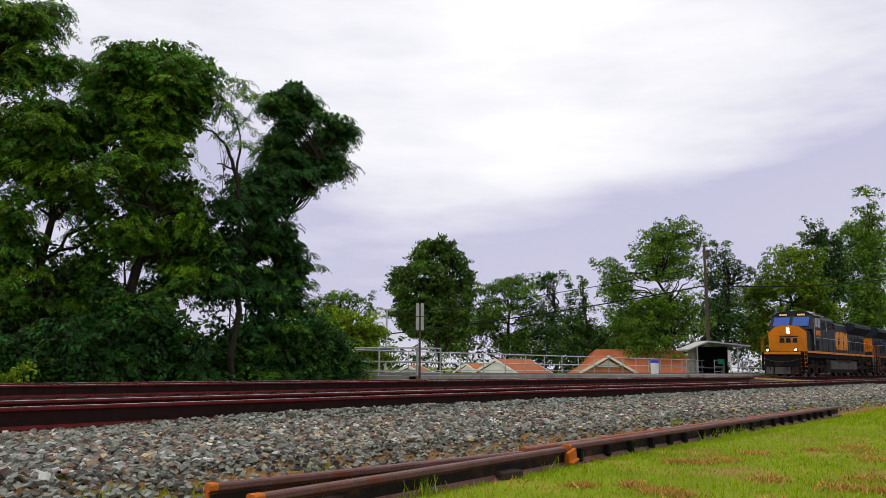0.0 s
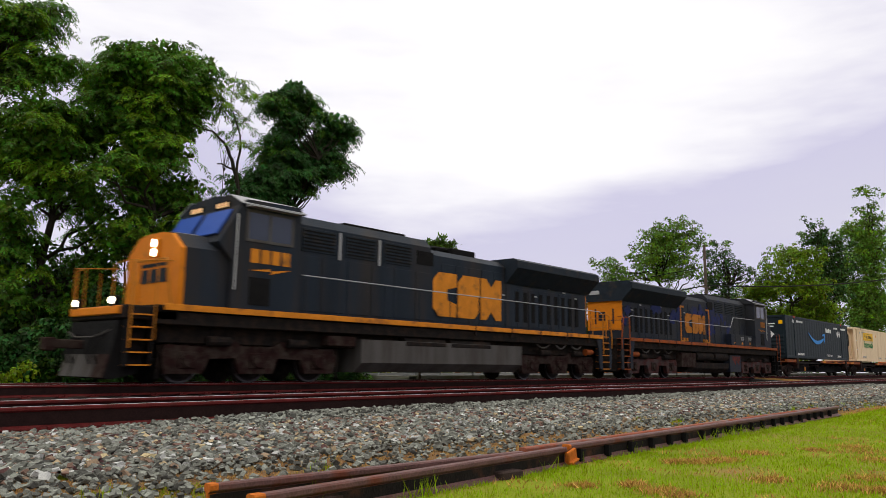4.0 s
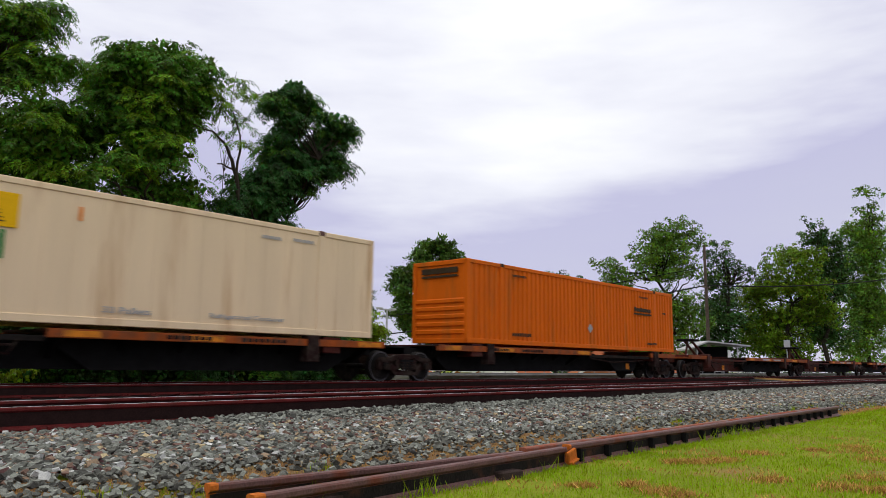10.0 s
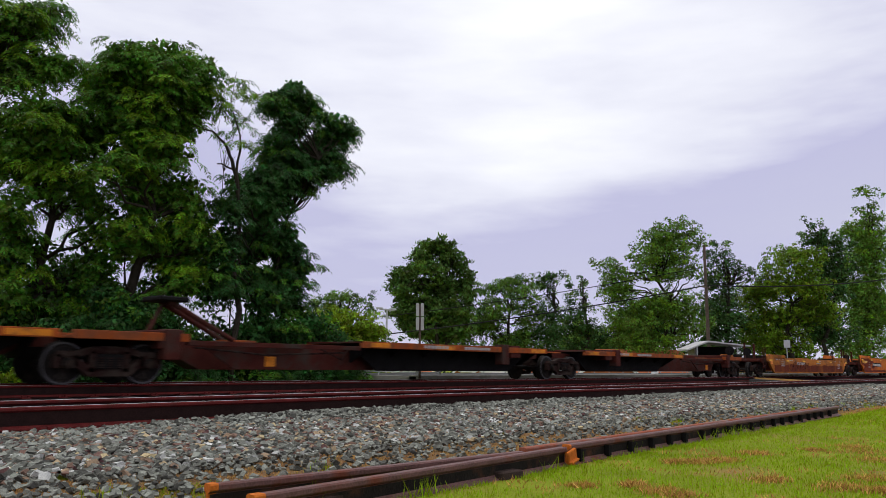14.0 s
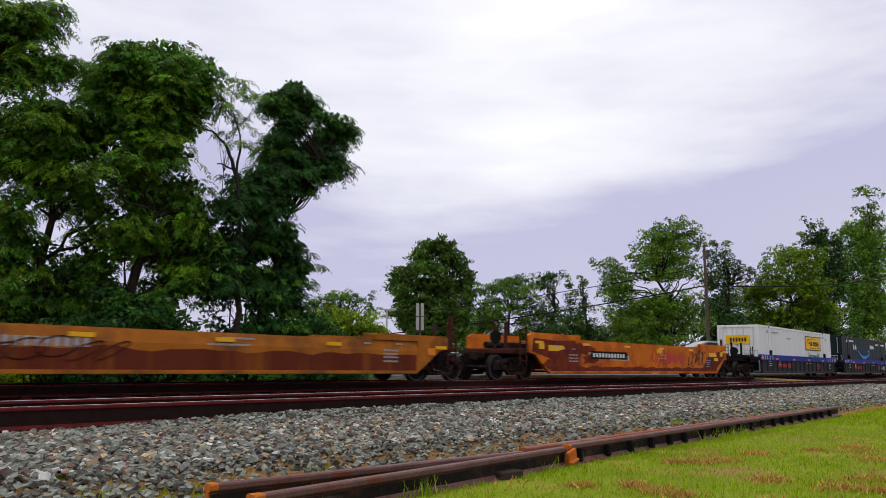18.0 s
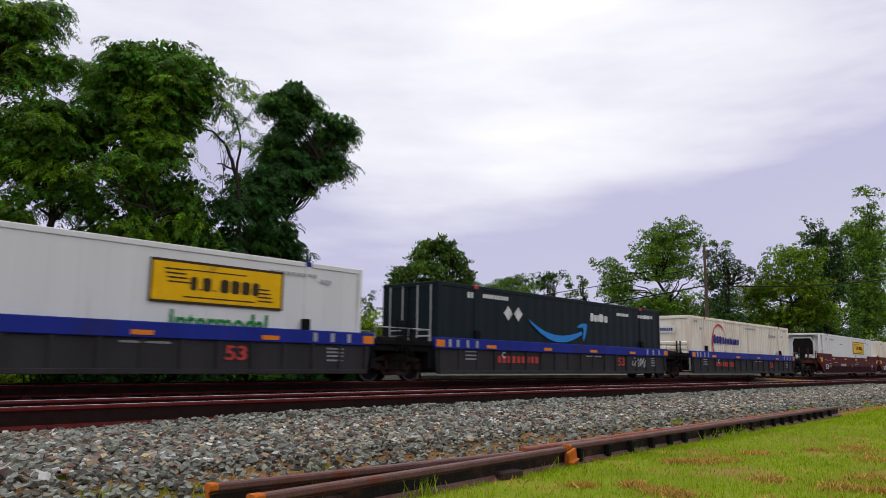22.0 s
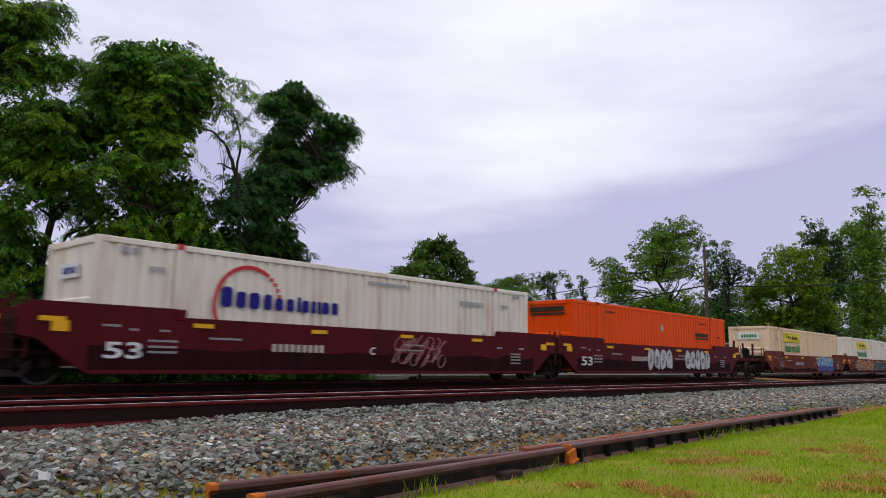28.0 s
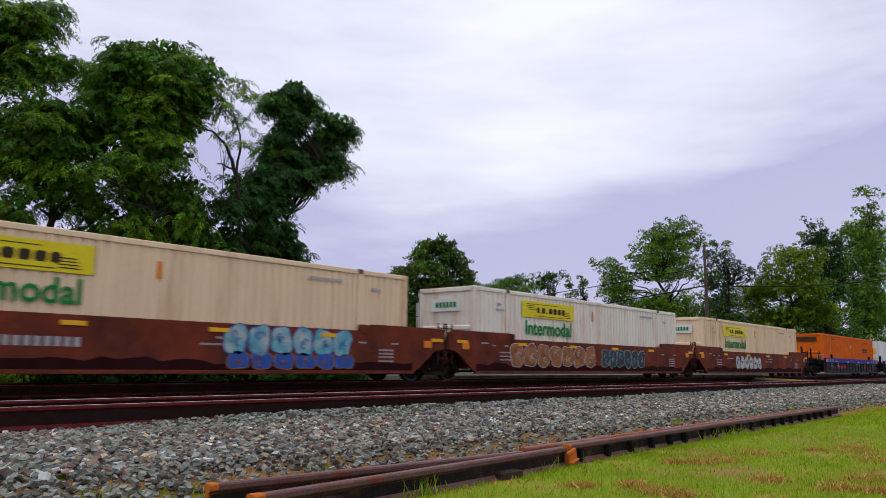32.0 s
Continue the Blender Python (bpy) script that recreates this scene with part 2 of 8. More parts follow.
# rusty web colour, darkened to paint in the shade under the rail head
RAIL_WEB = paint("shaded_rail_web", (0.020, 0.010, 0.009), 0.9, vary=0.4, scale=6, bump=0.3)
TRACK_BED = paint("rust_dark_track_bed", (0.045, 0.026, 0.022), 0.95, vary=0.5, scale=10, grain=45, bump=0.8)
STONE_TRACK = paint("rust_dark_stone", (0.07, 0.045, 0.040), 0.9, vary=0.2, scale=20, grain=120, bump=0.5, island=0.6)
# same for the spare rails: the head's shade is in the web colour
OLD_WEB = paint("old_rail_shaded_web", (0.017, 0.014, 0.012), 0.85, vary=0.4, scale=6, bump=0.3, dirt=(0.08, 0.035, 0.02), dirt_amount=0.3)
BRIGHT_RUST = paint("fresh_orange_rust", (0.46, 0.125, 0.02), 0.8, vary=0.35, scale=20, bump=0.3)
TIE_WOOD = paint("creosoted_tie", (0.045, 0.030, 0.026), 0.9, vary=0.4, scale=5, grain=80, bump=0.5)
BARK = paint("dark_bark", (0.034, 0.028, 0.022), 0.9, vary=0.4, scale=6, grain=60, bump=0.6)
CONCRETE = paint("platform_concrete", (0.26, 0.25, 0.23), 0.9, vary=0.25, scale=1.5, dirt=(0.10, 0.10, 0.07), dirt_amount=0.4, bump=0.3)
ASPHALT = paint("platform_asphalt", (0.06, 0.06, 0.06), 0.9, vary=0.25, scale=2, bump=0.3)
GALV = paint("galvanised_tube", (0.40, 0.41, 0.41), 0.5, metal=0.3, vary=0.2, scale=5)
YELLOW_LINE = paint("yellow_line_paint", (0.48, 0.27, 0.08), 0.7, vary=0.25)
WALL_PALE = paint("pale_siding", (0.62, 0.61, 0.58), 0.8, vary=0.1)
ROOF_RED = paint("red_brown_roof", (0.36, 0.115, 0.05), 0.85, vary=0.25, scale=1.2, grain=30, bump=0.3, per_object=0.12)
TRIM_WHITE = paint("white_trim", (0.78, 0.78, 0.76), 0.6, vary=0.08)
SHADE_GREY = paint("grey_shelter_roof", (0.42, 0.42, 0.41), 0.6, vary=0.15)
POLE_WOOD = paint("weathered_pole_wood", (0.10, 0.075, 0.06), 0.9, vary=0.3, scale=4, bump=0.4)
WIRE = paint("black_cable", (0.02, 0.02, 0.02), 0.7, vary=0.1, bump=0)
BLUE_PLASTIC = paint("blue_plastic", (0.03, 0.06, 0.42), 0.5, vary=0.15)
GREEN_SIGN = paint("green_sign", (0.02, 0.22, 0.12), 0.5, vary=0.15)


def leaf_paint(name, color, island=0.6):
    return paint(name, color, rough=0.48, gloss=0.12, vary=0.6, scale=0.9, grain=2.4, bump=0, island=island, through_light=0.28, band=(0.76, 1.24))


LEAF_MID = leaf_paint("mid_green_leaf", (0.072, 0.160, 0.014))
LEAF_DARK = leaf_paint("dark_green_leaf", (0.046, 0.098, 0.022))
LEAF_IVY = leaf_paint("ivy_leaf", (0.034, 0.092, 0.020))
LEAF_LIGHT = leaf_paint("light_green_leaf", (0.140, 0.250, 0.010))
LEAF_YELLOW = leaf_paint("yellow_green_leaf", (0.125, 0.205, 0.010))
LEAF_FRESH = leaf_paint("fresh_yellow_green_leaf", (0.19, 0.275, 0.012))
LEAF_FAR = leaf_paint("far_green_leaf", (0.116, 0.205, 0.026))
LEAF_PINE = leaf_paint("pine_green_leaf", (0.075, 0.135, 0.026))


# ---- builders ----
class Shape:
    """Collects solids into one mesh."""

    def __init__(self):
        self.v, self.f = [], []

    def add(self, verts, faces):
        k = len(self.v)
        self.v += [tuple(p) for p in verts]
        self.f += [tuple(i + k for i in q) for q in faces]
        return self

    def box(self, x0, x1, y0, y1, z0, z1, c=0.0):
        """A box, with chamfered edges where c is given."""
        if not c:
            v = [(x, y, z) for x in (x0, x1) for y in (y0, y1) for z in (z0, z1)]
            return self.add(v, [(0, 1, 3, 2), (4, 6, 7, 5), (0, 4, 5, 1), (2, 3, 7, 6), (0, 2, 6, 4), (1, 5, 7, 3)])
        lo, hi, v, at = (x0, y0, z0), (x1, y1, z1), [], {}
        for s in [(a, b, d) for a in (0, 1) for b in (0, 1) for d in (0, 1)]:
            for k in range(3):
                p = [0, 0, 0]
                for j in range(3):
                    inset = 0 if j == k else c
                    p[j] = hi[j] - inset if s[j] else lo[j] + inset
                at[s, k] = len(v)
                v.append(tuple(p))
        f = []
        for k in range(3):
            i, j = (k + 1) % 3, (k + 2) % 3
            for side in (0, 1):
                ring = []
                for a, b in ((0, 0), (1, 0), (1, 1), (0, 1)):
                    s = [0, 0, 0]
                    s[k], s[i], s[j] = side, a, b
                    ring.append(at[tuple(s), k])
                f.append(tuple(ring) if side else tuple(reversed(ring)))
            for a in (0, 1):
                for b in (0, 1):
                    s0, s1 = [0, 0, 0], [0, 0, 0]
                    s0[i], s0[j], s1[i], s1[j], s1[k] = a, b, a, b, 1
                    s0, s1 = tuple(s0), tuple(s1)
                    q = (at[s0, i], at[s1, i], at[s1, j], at[s0, j])
                    f.append(q if a == b else tuple(reversed(q)))
        for a in (0, 1):
            for b in (0, 1):
                for d in (0, 1):
                    q = tuple(at[(a, b, d), k] for k in range(3))
                    f.append(q if (a + b + d) % 2 else tuple(reversed(q)))
        return self.add(v, f)

    def tube(self, a, b, r0, r1=None, n=8, caps=True):
        a, b = Vector(a), Vector(b)
        r1 = r0 if r1 is None else r1
        d = (b - a).normalized()
        u = d.orthogonal().normalized()
        w = d.cross(u)
        v = [tuple(p + (u * math.cos(2 * math.pi * i / n) + w * math.sin(2 * math.pi * i / n)) * r) for p, r in ((a, r0), (b, r1)) for i in range(n)]
        f = [(i, (i + 1) % n, n + (i + 1) % n, n + i) for i in range(n)]
        if caps:
            f += [tuple(reversed(range(n))), tuple(range(n, 2 * n))]
        return self.add(v, f)

    def path(self, pts, r, n=6):
        pts = [Vector(p) for p in pts]
        v, last = [], len(pts) - 1
        u = (pts[1] - pts[0]).orthogonal().normalized()
        for i, p in enumerate(pts):
            d = (pts[min(last, i + 1)] - pts[max(0, i - 1)]).normalized()
            u = (u - d * u.dot(d)).normalized()
            w = d.cross(u)
            v += [tuple(p + (u * math.cos(2 * math.pi * k / n) + w * math.sin(2 * math.pi * k / n)) * r) for k in range(n)]
        f = [(i * n + k, i * n + (k + 1) % n, (i + 1) * n + (k + 1) % n, (i + 1) * n + k) for i in range(last) for k in range(n)]
        return self.add(v, f + [tuple(reversed(range(n))), tuple(range(last * n, last * n + n))])

    def prism(self, outline, axis, a, b):
        """An outline of two coordinates, drawn out along the axis from a to b."""
        def place(p, s):
            return {"x": (s, p[0], p[1]), "y": (p[0], s, p[1]), "z": (p[0], p[1], s)}[axis]
        n = len(outline)
        v = [place(p, a) for p in outline] + [place(p, b) for p in outline]
        f = [(i, (i + 1) % n, n + (i + 1) % n, n + i) for i in range(n)] + [tuple(reversed(range(n))), tuple(range(n, 2 * n))]
        return self.add(v, f)

    def mesh(self, name, material, smooth=False):
        me = bpy.data.meshes.new(name)
        me.from_pydata(self.v, [], self.f)
        me.materials.append(material)
        bm = bmesh.new()
        bm.from_mesh(me)
        bmesh.ops.recalc_face_normals(bm, faces=bm.faces)
        bm.to_mesh(me)
        bm.free()
        if smooth:
            me.polygons.foreach_set("use_smooth", [True] * len(me.polygons))
        return me


def part(name, shape, material, parent, label="", at=None, smooth=False):
    ob = new(name, shape if isinstance(shape, bpy.types.Mesh) else shape.mesh(name, material, smooth))
    ob.parent = parent
    if at is not None:
        ob.matrix_basis = at
    return tagged(ob, label)


def thing(name, label, category, group="", at=None):
    ob = new(name)
    ob.empty_display_size = 0.3
    if at is not None:
        ob.matrix_basis = at
    return tagged(ob, label, category, group)


def solo(name, shape, material, label="", category="", group="", kind="", smooth=False, at=None):
    ob = new(name, shape if isinstance(shape, bpy.types.Mesh) else shape.mesh(name, material, smooth))
    if at is not None:
        ob.matrix_basis = at
    return tagged(ob, label, category, group, kind)


def lettering(text, height, material, width=None):
    """Flat raised letters in the x-z plane, from the origin to the right, as a mesh."""
    cu = bpy.data.curves.new("lettering", "FONT")
    cu.body, cu.size, cu.extrude, cu.offset = text, 1.0, 0.003, 0.018
    ob = bpy.data.objects.new("lettering", cu)
    scene.collection.objects.link(ob)
    me = bpy.data.meshes.new_from_object(ob.evaluated_get(bpy.context.evaluated_depsgraph_get()))
    bpy.data.objects.remove(ob)
    xs = [v.co.x for v in me.vertices]
    ys = [v.co.y for v in me.vertices]
    k = height / (max(ys) - min(ys))
    kx = width / (max(xs) - min(xs)) if width else k
    x0, y0 = min(xs), min(ys)
    for v in me.vertices:
        v.co = ((v.co.x - x0) * kx, -v.co.z, (v.co.y - y0) * k)
    me.materials.clear()
    me.materials.append(material)
    return me


def bars(shape, x, z, w, h, n, y, thick=0.004, gap=0.25):
    """A row of small blocks that stands for small print."""
    step = w / n
    for i in range(n):
        shape.box(x + i * step, x + (i + 1 - gap) * step, y - thick, y + 0.001, z, z + h)
    return shape


# ---- ground: one sheet to the horizon ----
RAIL_A = 8.80
TRACK_Y = 17.473
LOW = -0.30


def smooth_step(a, b, x):
    k = min(1.0, max(0.0, (x - a) / (b - a)))
    return k * k * (3 - 2 * k)


def ground_height(x, y):
    z = LOW + 0.03 * (noise.noise(Vector((x * 0.35, y * 0.35, 0))) - 0.0)
    z += 0.045 * smooth_step(5.6, 8.2, y) * smooth_step(1.5, 7.0, x)
    z -= 0.16 * smooth_step(9.2, 12.5, y)
    z -= 4.2 * smooth_step(27.5, 42, y) * smooth_step(20, 38, x)
    if y < 3:
        z += 0.05 * smooth_step(3, -4, y)
    return z


def grid_sheet(name, xs, ys, material, height, label, lift=0.0, kind="structure", hole=None):
    xs, ys = list(xs), list(ys)
    v = [(x, y, height(x, y) + lift) for y in ys for x in xs]
    w = len(xs)
    f = [(j * w + i, j * w + i + 1, (j + 1) * w + i + 1, (j + 1) * w + i) for j in range(len(ys) - 1) for i in range(w - 1)]
    me = bpy.data.meshes.new(name)
    me.from_pydata(v, [], f)
    me.materials.append(material)
    me.polygons.foreach_set("use_smooth", [True] * len(f))
    return tagged(new(name, me), label, kind=kind)


def spread(a, b, n):
    return [a + (b - a) * i / (n - 1) for i in range(n)]


far_x = [-900, -300, -120] + spread(-60, 160, 150) + [220, 400, 900]
far_y = [-900, -200, -60] + spread(-20, 60, 110) + [90, 160, 400, 900]
grid_sheet("ground", far_x, far_y, GRASS, ground_height, "mown green lawn with dry brown patches")


def verge_edge(x):
    return 5.38 + 0.35 * noise.noise(Vector((x * 0.6, 3.1, 0))) + 0.2 * noise.noise(Vector((x * 2.1, 7.7, 0)))


def strip_sheet(name, x0, x1, nx, near, far, ny, material, label, lift):
    v, f = [], []
    for i in range(nx):
        x = x0 + (x1 - x0) * i / (nx - 1)
        for j in range(ny):
            k = j / (ny - 1)
            y = near(x) + (far(x) - near(x)) * k
            edge = min(1.0, 8 * k, 8 * (1 - k))
            v.append((x, y, ground_height(x, y) - 0.03 + (lift + 0.03) * edge + 0.012 * noise.noise(Vector((x * 4, y * 4, 2)))))
    for i in range(nx - 1):
        for j in range(ny - 1):
            f.append((i * ny + j, (i + 1) * ny + j, (i + 1) * ny + j + 1, i * ny + j + 1))
    me = bpy.data.meshes.new(name)
    me.from_pydata(v, [], f)
    me.materials.append(material)
    me.polygons.foreach_set("use_smooth", [True] * len(f))
    return tagged(new(name, me), label, kind="structure")


strip_sheet("dry_verge", -8, 60, 300, lambda x: 3.75 + 0.25 * noise.noise(Vector((x * 0.9, 1, 0))), lambda x: verge_edge(x) + 0.5, 16, DIRT_STRIP, "strip of dry brown grass and dirt beside the ballast", 0.012)
strip_sheet("gravel_bed", -60, 300, 700, verge_edge, lambda x: 19.0, 60, GRAVEL_BED, "grey crushed-stone railway ballast", 0.03)

strip_sheet("track_bed", -60, 300, 500, lambda x: 8.60 + 0.10 * noise.noise(Vector((x * 1.3, 2, 0))), lambda x: 19.2, 40, TRACK_BED, "dark rust-stained ballast between the rails", 0.05)

# loose stones of the ballast
STONES = []
CORNERS = [(-1, -1, -1), (1, -1, -1), (1, 1, -1), (-1, 1, -1), (-1, -1, 1), (1, -1, 1), (1, 1, 1), (-1, 1, 1)]
for k in range(14):
    STONES.append(np.array([(x * random.uniform(0.40, 0.86), y * random.uniform(0.34, 0.74), z * random.uniform(0.24, 0.56)) for x, y, z in CORNERS]))
STONE_FACES = np.array([(0, 2, 1), (0, 3, 2), (4, 5, 6), (4, 6, 7), (0, 1, 5), (0, 5, 4), (1, 2, 6), (1, 6, 5), (2, 3, 7), (2, 7, 6), (3, 0, 4), (3, 4, 7)])


def raw_mesh(name, verts, faces, material):
    """A mesh of triangles straight from arrays."""
    me = bpy.data.meshes.new(name)
    nv, nf = len(verts), len(faces)
    me.vertices.add(nv)
    me.vertices.foreach_set("co", np.asarray(verts, dtype=np.float32).ravel())
    me.loops.add(nf * 3)
    me.loops.foreach_set("vertex_index", np.asarray(faces, dtype=np.int32).ravel())
    me.polygons.add(nf)
    me.polygons.foreach_set("loop_start", np.arange(0, nf * 3, 3, dtype=np.int32))
    me.materials.append(material)
    me.update(calc_edges=True)
    me.shade_flat()
    return me


def turns(n, rng):
    """n random rotations as an array of matrices."""
    q = rng.normal(size=(n, 4))
    q /= np.linalg.norm(q, axis=1)[:, None]
    w, x, y, z = q.T
    return np.stack([np.stack([1 - 2 * (y * y + z * z), 2 * (x * y - z * w), 2 * (x * z + y * w)], -1),
                     np.stack([2 * (x * y + z * w), 1 - 2 * (x * x + z * z), 2 * (y * z - x * w)], -1),
                     np.stack([2 * (x * z - y * w), 2 * (y * z + x * w), 1 - 2 * (x * x + y * y)], -1)], -2)


def scatter_stones(name, n, x_of, y_of, size, material, label, rng, reach=0.08, lift=0.0):
    xs, ys = x_of(rng, n), y_of(rng, n)
    keep = np.array([y > verge_edge(x) - reach + 0.5 * abs(noise.noise(Vector((x * 3, y * 3, 5)))) for x, y in zip(xs, ys)])
    xs, ys = xs[keep], ys[keep]
    zs = np.array([ground_height(x, y) for x, y in zip(xs, ys)]) + 0.03 + np.array([lift * smooth_step(7.6, 8.5, y) * smooth_step(2.5, 6.5, x) for x, y in zip(xs, ys)])
    n = len(xs)
    sz = 1.30 * size * (1 + 0.016 * np.maximum(xs - 8, 0)) * rng.uniform(0.5, 1.35, n)
    base = np.stack(STONES)[rng.integers(0, len(STONES), n)]
    v = np.einsum("nij,nkj->nki", turns(n, rng), base) * sz[:, None, None]
    v[:, :, 2] *= 0.7
    v += np.stack([xs, ys, zs + rng.uniform(-0.01, 0.035, n)], -1)[:, None, :]
    f = STONE_FACES[None] + (np.arange(n) * 8)[:, None, None]
    return tagged(new(name, raw_mesh(name, v.reshape(-1, 3), f.reshape(-1, 3), material)), label, "gravel", kind="stuff")


rng = np.random.default_rng(5)
near_x = lambda r, n: 0.5 + 46 * r.random(n) ** 1.8
scatter_stones("ballast_stones", 39000, near_x, lambda r, n: 4.9 + 3.75 * r.random(n), 0.034, STONE, "loose grey crushed stones of the ballast", rng)
scatter_stones("stained_stones", 8000, near_x, lambda r, n: 5.0 + 3.65 * r.random(n) ** 0.6, 0.034, STONE_RED, "rust-stained crushed stones among the ballast", rng)
scatter_stones("tan_stones", 8000, near_x, lambda r, n: 4.9 + 3.75 * r.random(n), 0.034, STONE_TAN, "tan crushed stones among the ballast", rng)
scatter_stones("pale_stones", 5500, near_x, lambda r, n: 4.9 + 3.75 * r.random(n), 0.034, STONE_PALE, "pale crushed stones among the ballast", rng)
scatter_stones("stray_stones", 5000, near_x, lambda r, n: 5.35 - 1.3 * r.random(n) ** 1.5, 0.026, STONE, "stray small stones in the dry verge", rng, 1.6)
scatter_stones("shoulder_stones", 7000, lambda r, n: 1 + 40 * r.random(n) ** 1.7, lambda r, n: 7.6 + 1.1 * r.random(n), 0.036, STONE, "crushed stones banked against the tie ends", rng, lift=0.055)
scatter_stones("track_stones", 6000, lambda r, n: 2 + 50 * r.random(n) ** 1.6, lambda r, n: 8.95 + 9.6 * r.random(n), 0.045, STONE_TRACK, "rust-stained crushed stones between the rails", rng)


def blades(name, n, place, tall, wide, material, label, rng, lean=0.6):
    xs, ys = place(rng, n)
    zs = np.array([ground_height(x, y) for x, y in zip(xs, ys)])
    n = len(xs)
    h = tall * rng.uniform(0.5, 1.3, n)
    a = rng.uniform(0, 2 * math.pi, n)
    w = wide * rng.uniform(0.6, 1.2, n)
    b = rng.uniform(0, 2 * math.pi, n)
    tip = np.stack([xs + np.cos(b) * h * lean * rng.random(n), ys + np.sin(b) * h * lean * rng.random(n), zs + h], -1)
    p = np.stack([xs, ys, zs - 0.01], -1)
    d = np.stack([np.cos(a) * w, np.sin(a) * w, 0 * w], -1)
    v = np.stack([p - d, p + d, tip], 1).reshape(-1, 3)
    return tagged(new(name, raw_mesh(name, v, np.arange(3 * n).reshape(-1, 3), material)), label, "grass", kind="stuff")


def lawn(r, n):
    x = 1.2 + 34 * r.random(n) ** 1.8
    y = np.where(r.random(n) < 0.8, 0.2 + 3.3 * r.random(n), 3.4 + 0.5 * r.random(n))
    near = r.random(n) < 0.1
    x, y = np.where(near, r.normal(0.5, 2.2, n), x), np.where(near, np.minimum(3.6, r.normal(0.5, 2.0, n)), y)
    k = np.array([noise.noise(Vector((a * 1.1, b * 1.1, 9))) + 0.5 * noise.noise(Vector((a * 3, b * 3, 4))) for a, b in zip(x, y)])
    return x[k < 0.36], y[k < 0.36]


def straw_patch(r, n):
    x, y = 1.5 + 26 * r.random(n) ** 1.6, 0.4 + 3.1 * r.random(n)
    k = np.array([noise.noise(Vector((a * 1.1, b * 1.1, 9))) + 0.5 * noise.noise(Vector((a * 3, b * 3, 4))) for a, b in zip(x, y)])
    return x[k > 0.34], y[k > 0.34]


def worn_spot(r, n):
    spots = np.array([(6.65, 2.8, 0.16), (6.9, 2.7, 0.14), (6.5, 2.95, 0.12), (4.95, 2.4, 0.14), (5.1, 2.65, 0.10), (4.9, 2.2, 0.12), (4.8, 2.9, 0.10), (8.8, 2.0, 0.28), (9.3, 2.2, 0.2), (8.1, 1.7, 0.22),
                      (6.0, 1.5, 0.18), (6.6, 1.45, 0.2), (8.6, 2.4, 0.12), (6.0, 1.25, 0.12), (7.7, 2.7, 0.16), (6.0, 2.0, 0.14)])
    i = r.integers(0, len(spots), n)
    return spots[i, 0] + 1.0 * spots[i, 2] * r.normal(0, 0.7, n), spots[i, 1] + spots[i, 2] * r.normal(0, 0.5, n)


def right_lawn(r, n):
    x = 13 + 50 * r.random(n)
    return x, 0.5 + (2.4 + 0.05 * x) * r.random(n)


def tufts(r, n):
    cx, cy = r.uniform(1, 30, 26), r.uniform(4.0, 5.5, 26)
    i = r.integers(0, 26, n)
    return cx[i] + r.normal(0, 0.09, n), cy[i] + r.normal(0, 0.07, n)


def rail_weeds(r, n):
    cx, cy = np.concatenate([r.uniform(2.6, 4.6, 9), r.uniform(5.2, 10.5, 14)]), np.concatenate([r.uniform(3.35, 3.75, 9), r.uniform(3.45, 3.62, 14)])
    i = r.integers(0, len(cx), n)
    return cx[i] + r.normal(0, 0.05, n), cy[i] + r.normal(0, 0.03, n)


def left_turf(r, n):
    x = 1.4 + 1.6 * r.random(n)
    return x, 4.1 + 0.75 * r.random(n)


blades("lawn_grass", 150000, lawn, 0.027, 0.006, BLADE, "short bright green mown grass", rng)
blades("far_lawn_grass", 22000, right_lawn, 0.04, 0.02, BLADE, "short bright green mown grass by the track", rng)
blades("verge_turf", 6000, left_turf, 0.032, 0.005, BLADE, "green grass at the ballast's foot", rng)
blades("grass_tufts", 1300, tufts, 0.09, 0.006, BLADE, "thin green tufts growing in the gravel edge", rng)
blades("dry_grass", 56000, lambda r, n: (0.8 + 28 * r.random(n) ** 1.5, 3.75 + 1.75 * r.random(n)), 0.034, 0.006, STRAW, "dry brown grass stalks beside the ballast", rng, lean=1.6)
blades("rail_weeds", 260, rail_weeds, 0.13, 0.005, BLADE, "thin green weeds growing round the spare rails", rng, lean=0.9)
blades("worn_straw", 6500, worn_spot, 0.03, 0.007, STRAW, "worn brown straw patches in the lawn", rng, lean=2.2)
blades("lawn_straw", 26000, straw_patch, 0.032, 0.007, STRAW, "dry straw scattered in the lawn", rng, lean=1.8)


# ---- tracks ----
def rail_section(h=0.205, head=0.037, base=0.076):
    return [(-base, 0), (base, 0), (base, 0.012), (0.03, 0.028), (0.010, 0.045), (0.009, h - 0.055), (head * 0.9, h - 0.040), (head, h - 0.034), (head, h - 0.010),
            (head - 0.008, h), (-head + 0.008, h), (-head, h - 0.010), (-head, h - 0.034), (-head * 0.9, h - 0.040), (-0.009, h - 0.055), (-0.010, 0.045), (-0.03, 0.028), (-base, 0.012)]


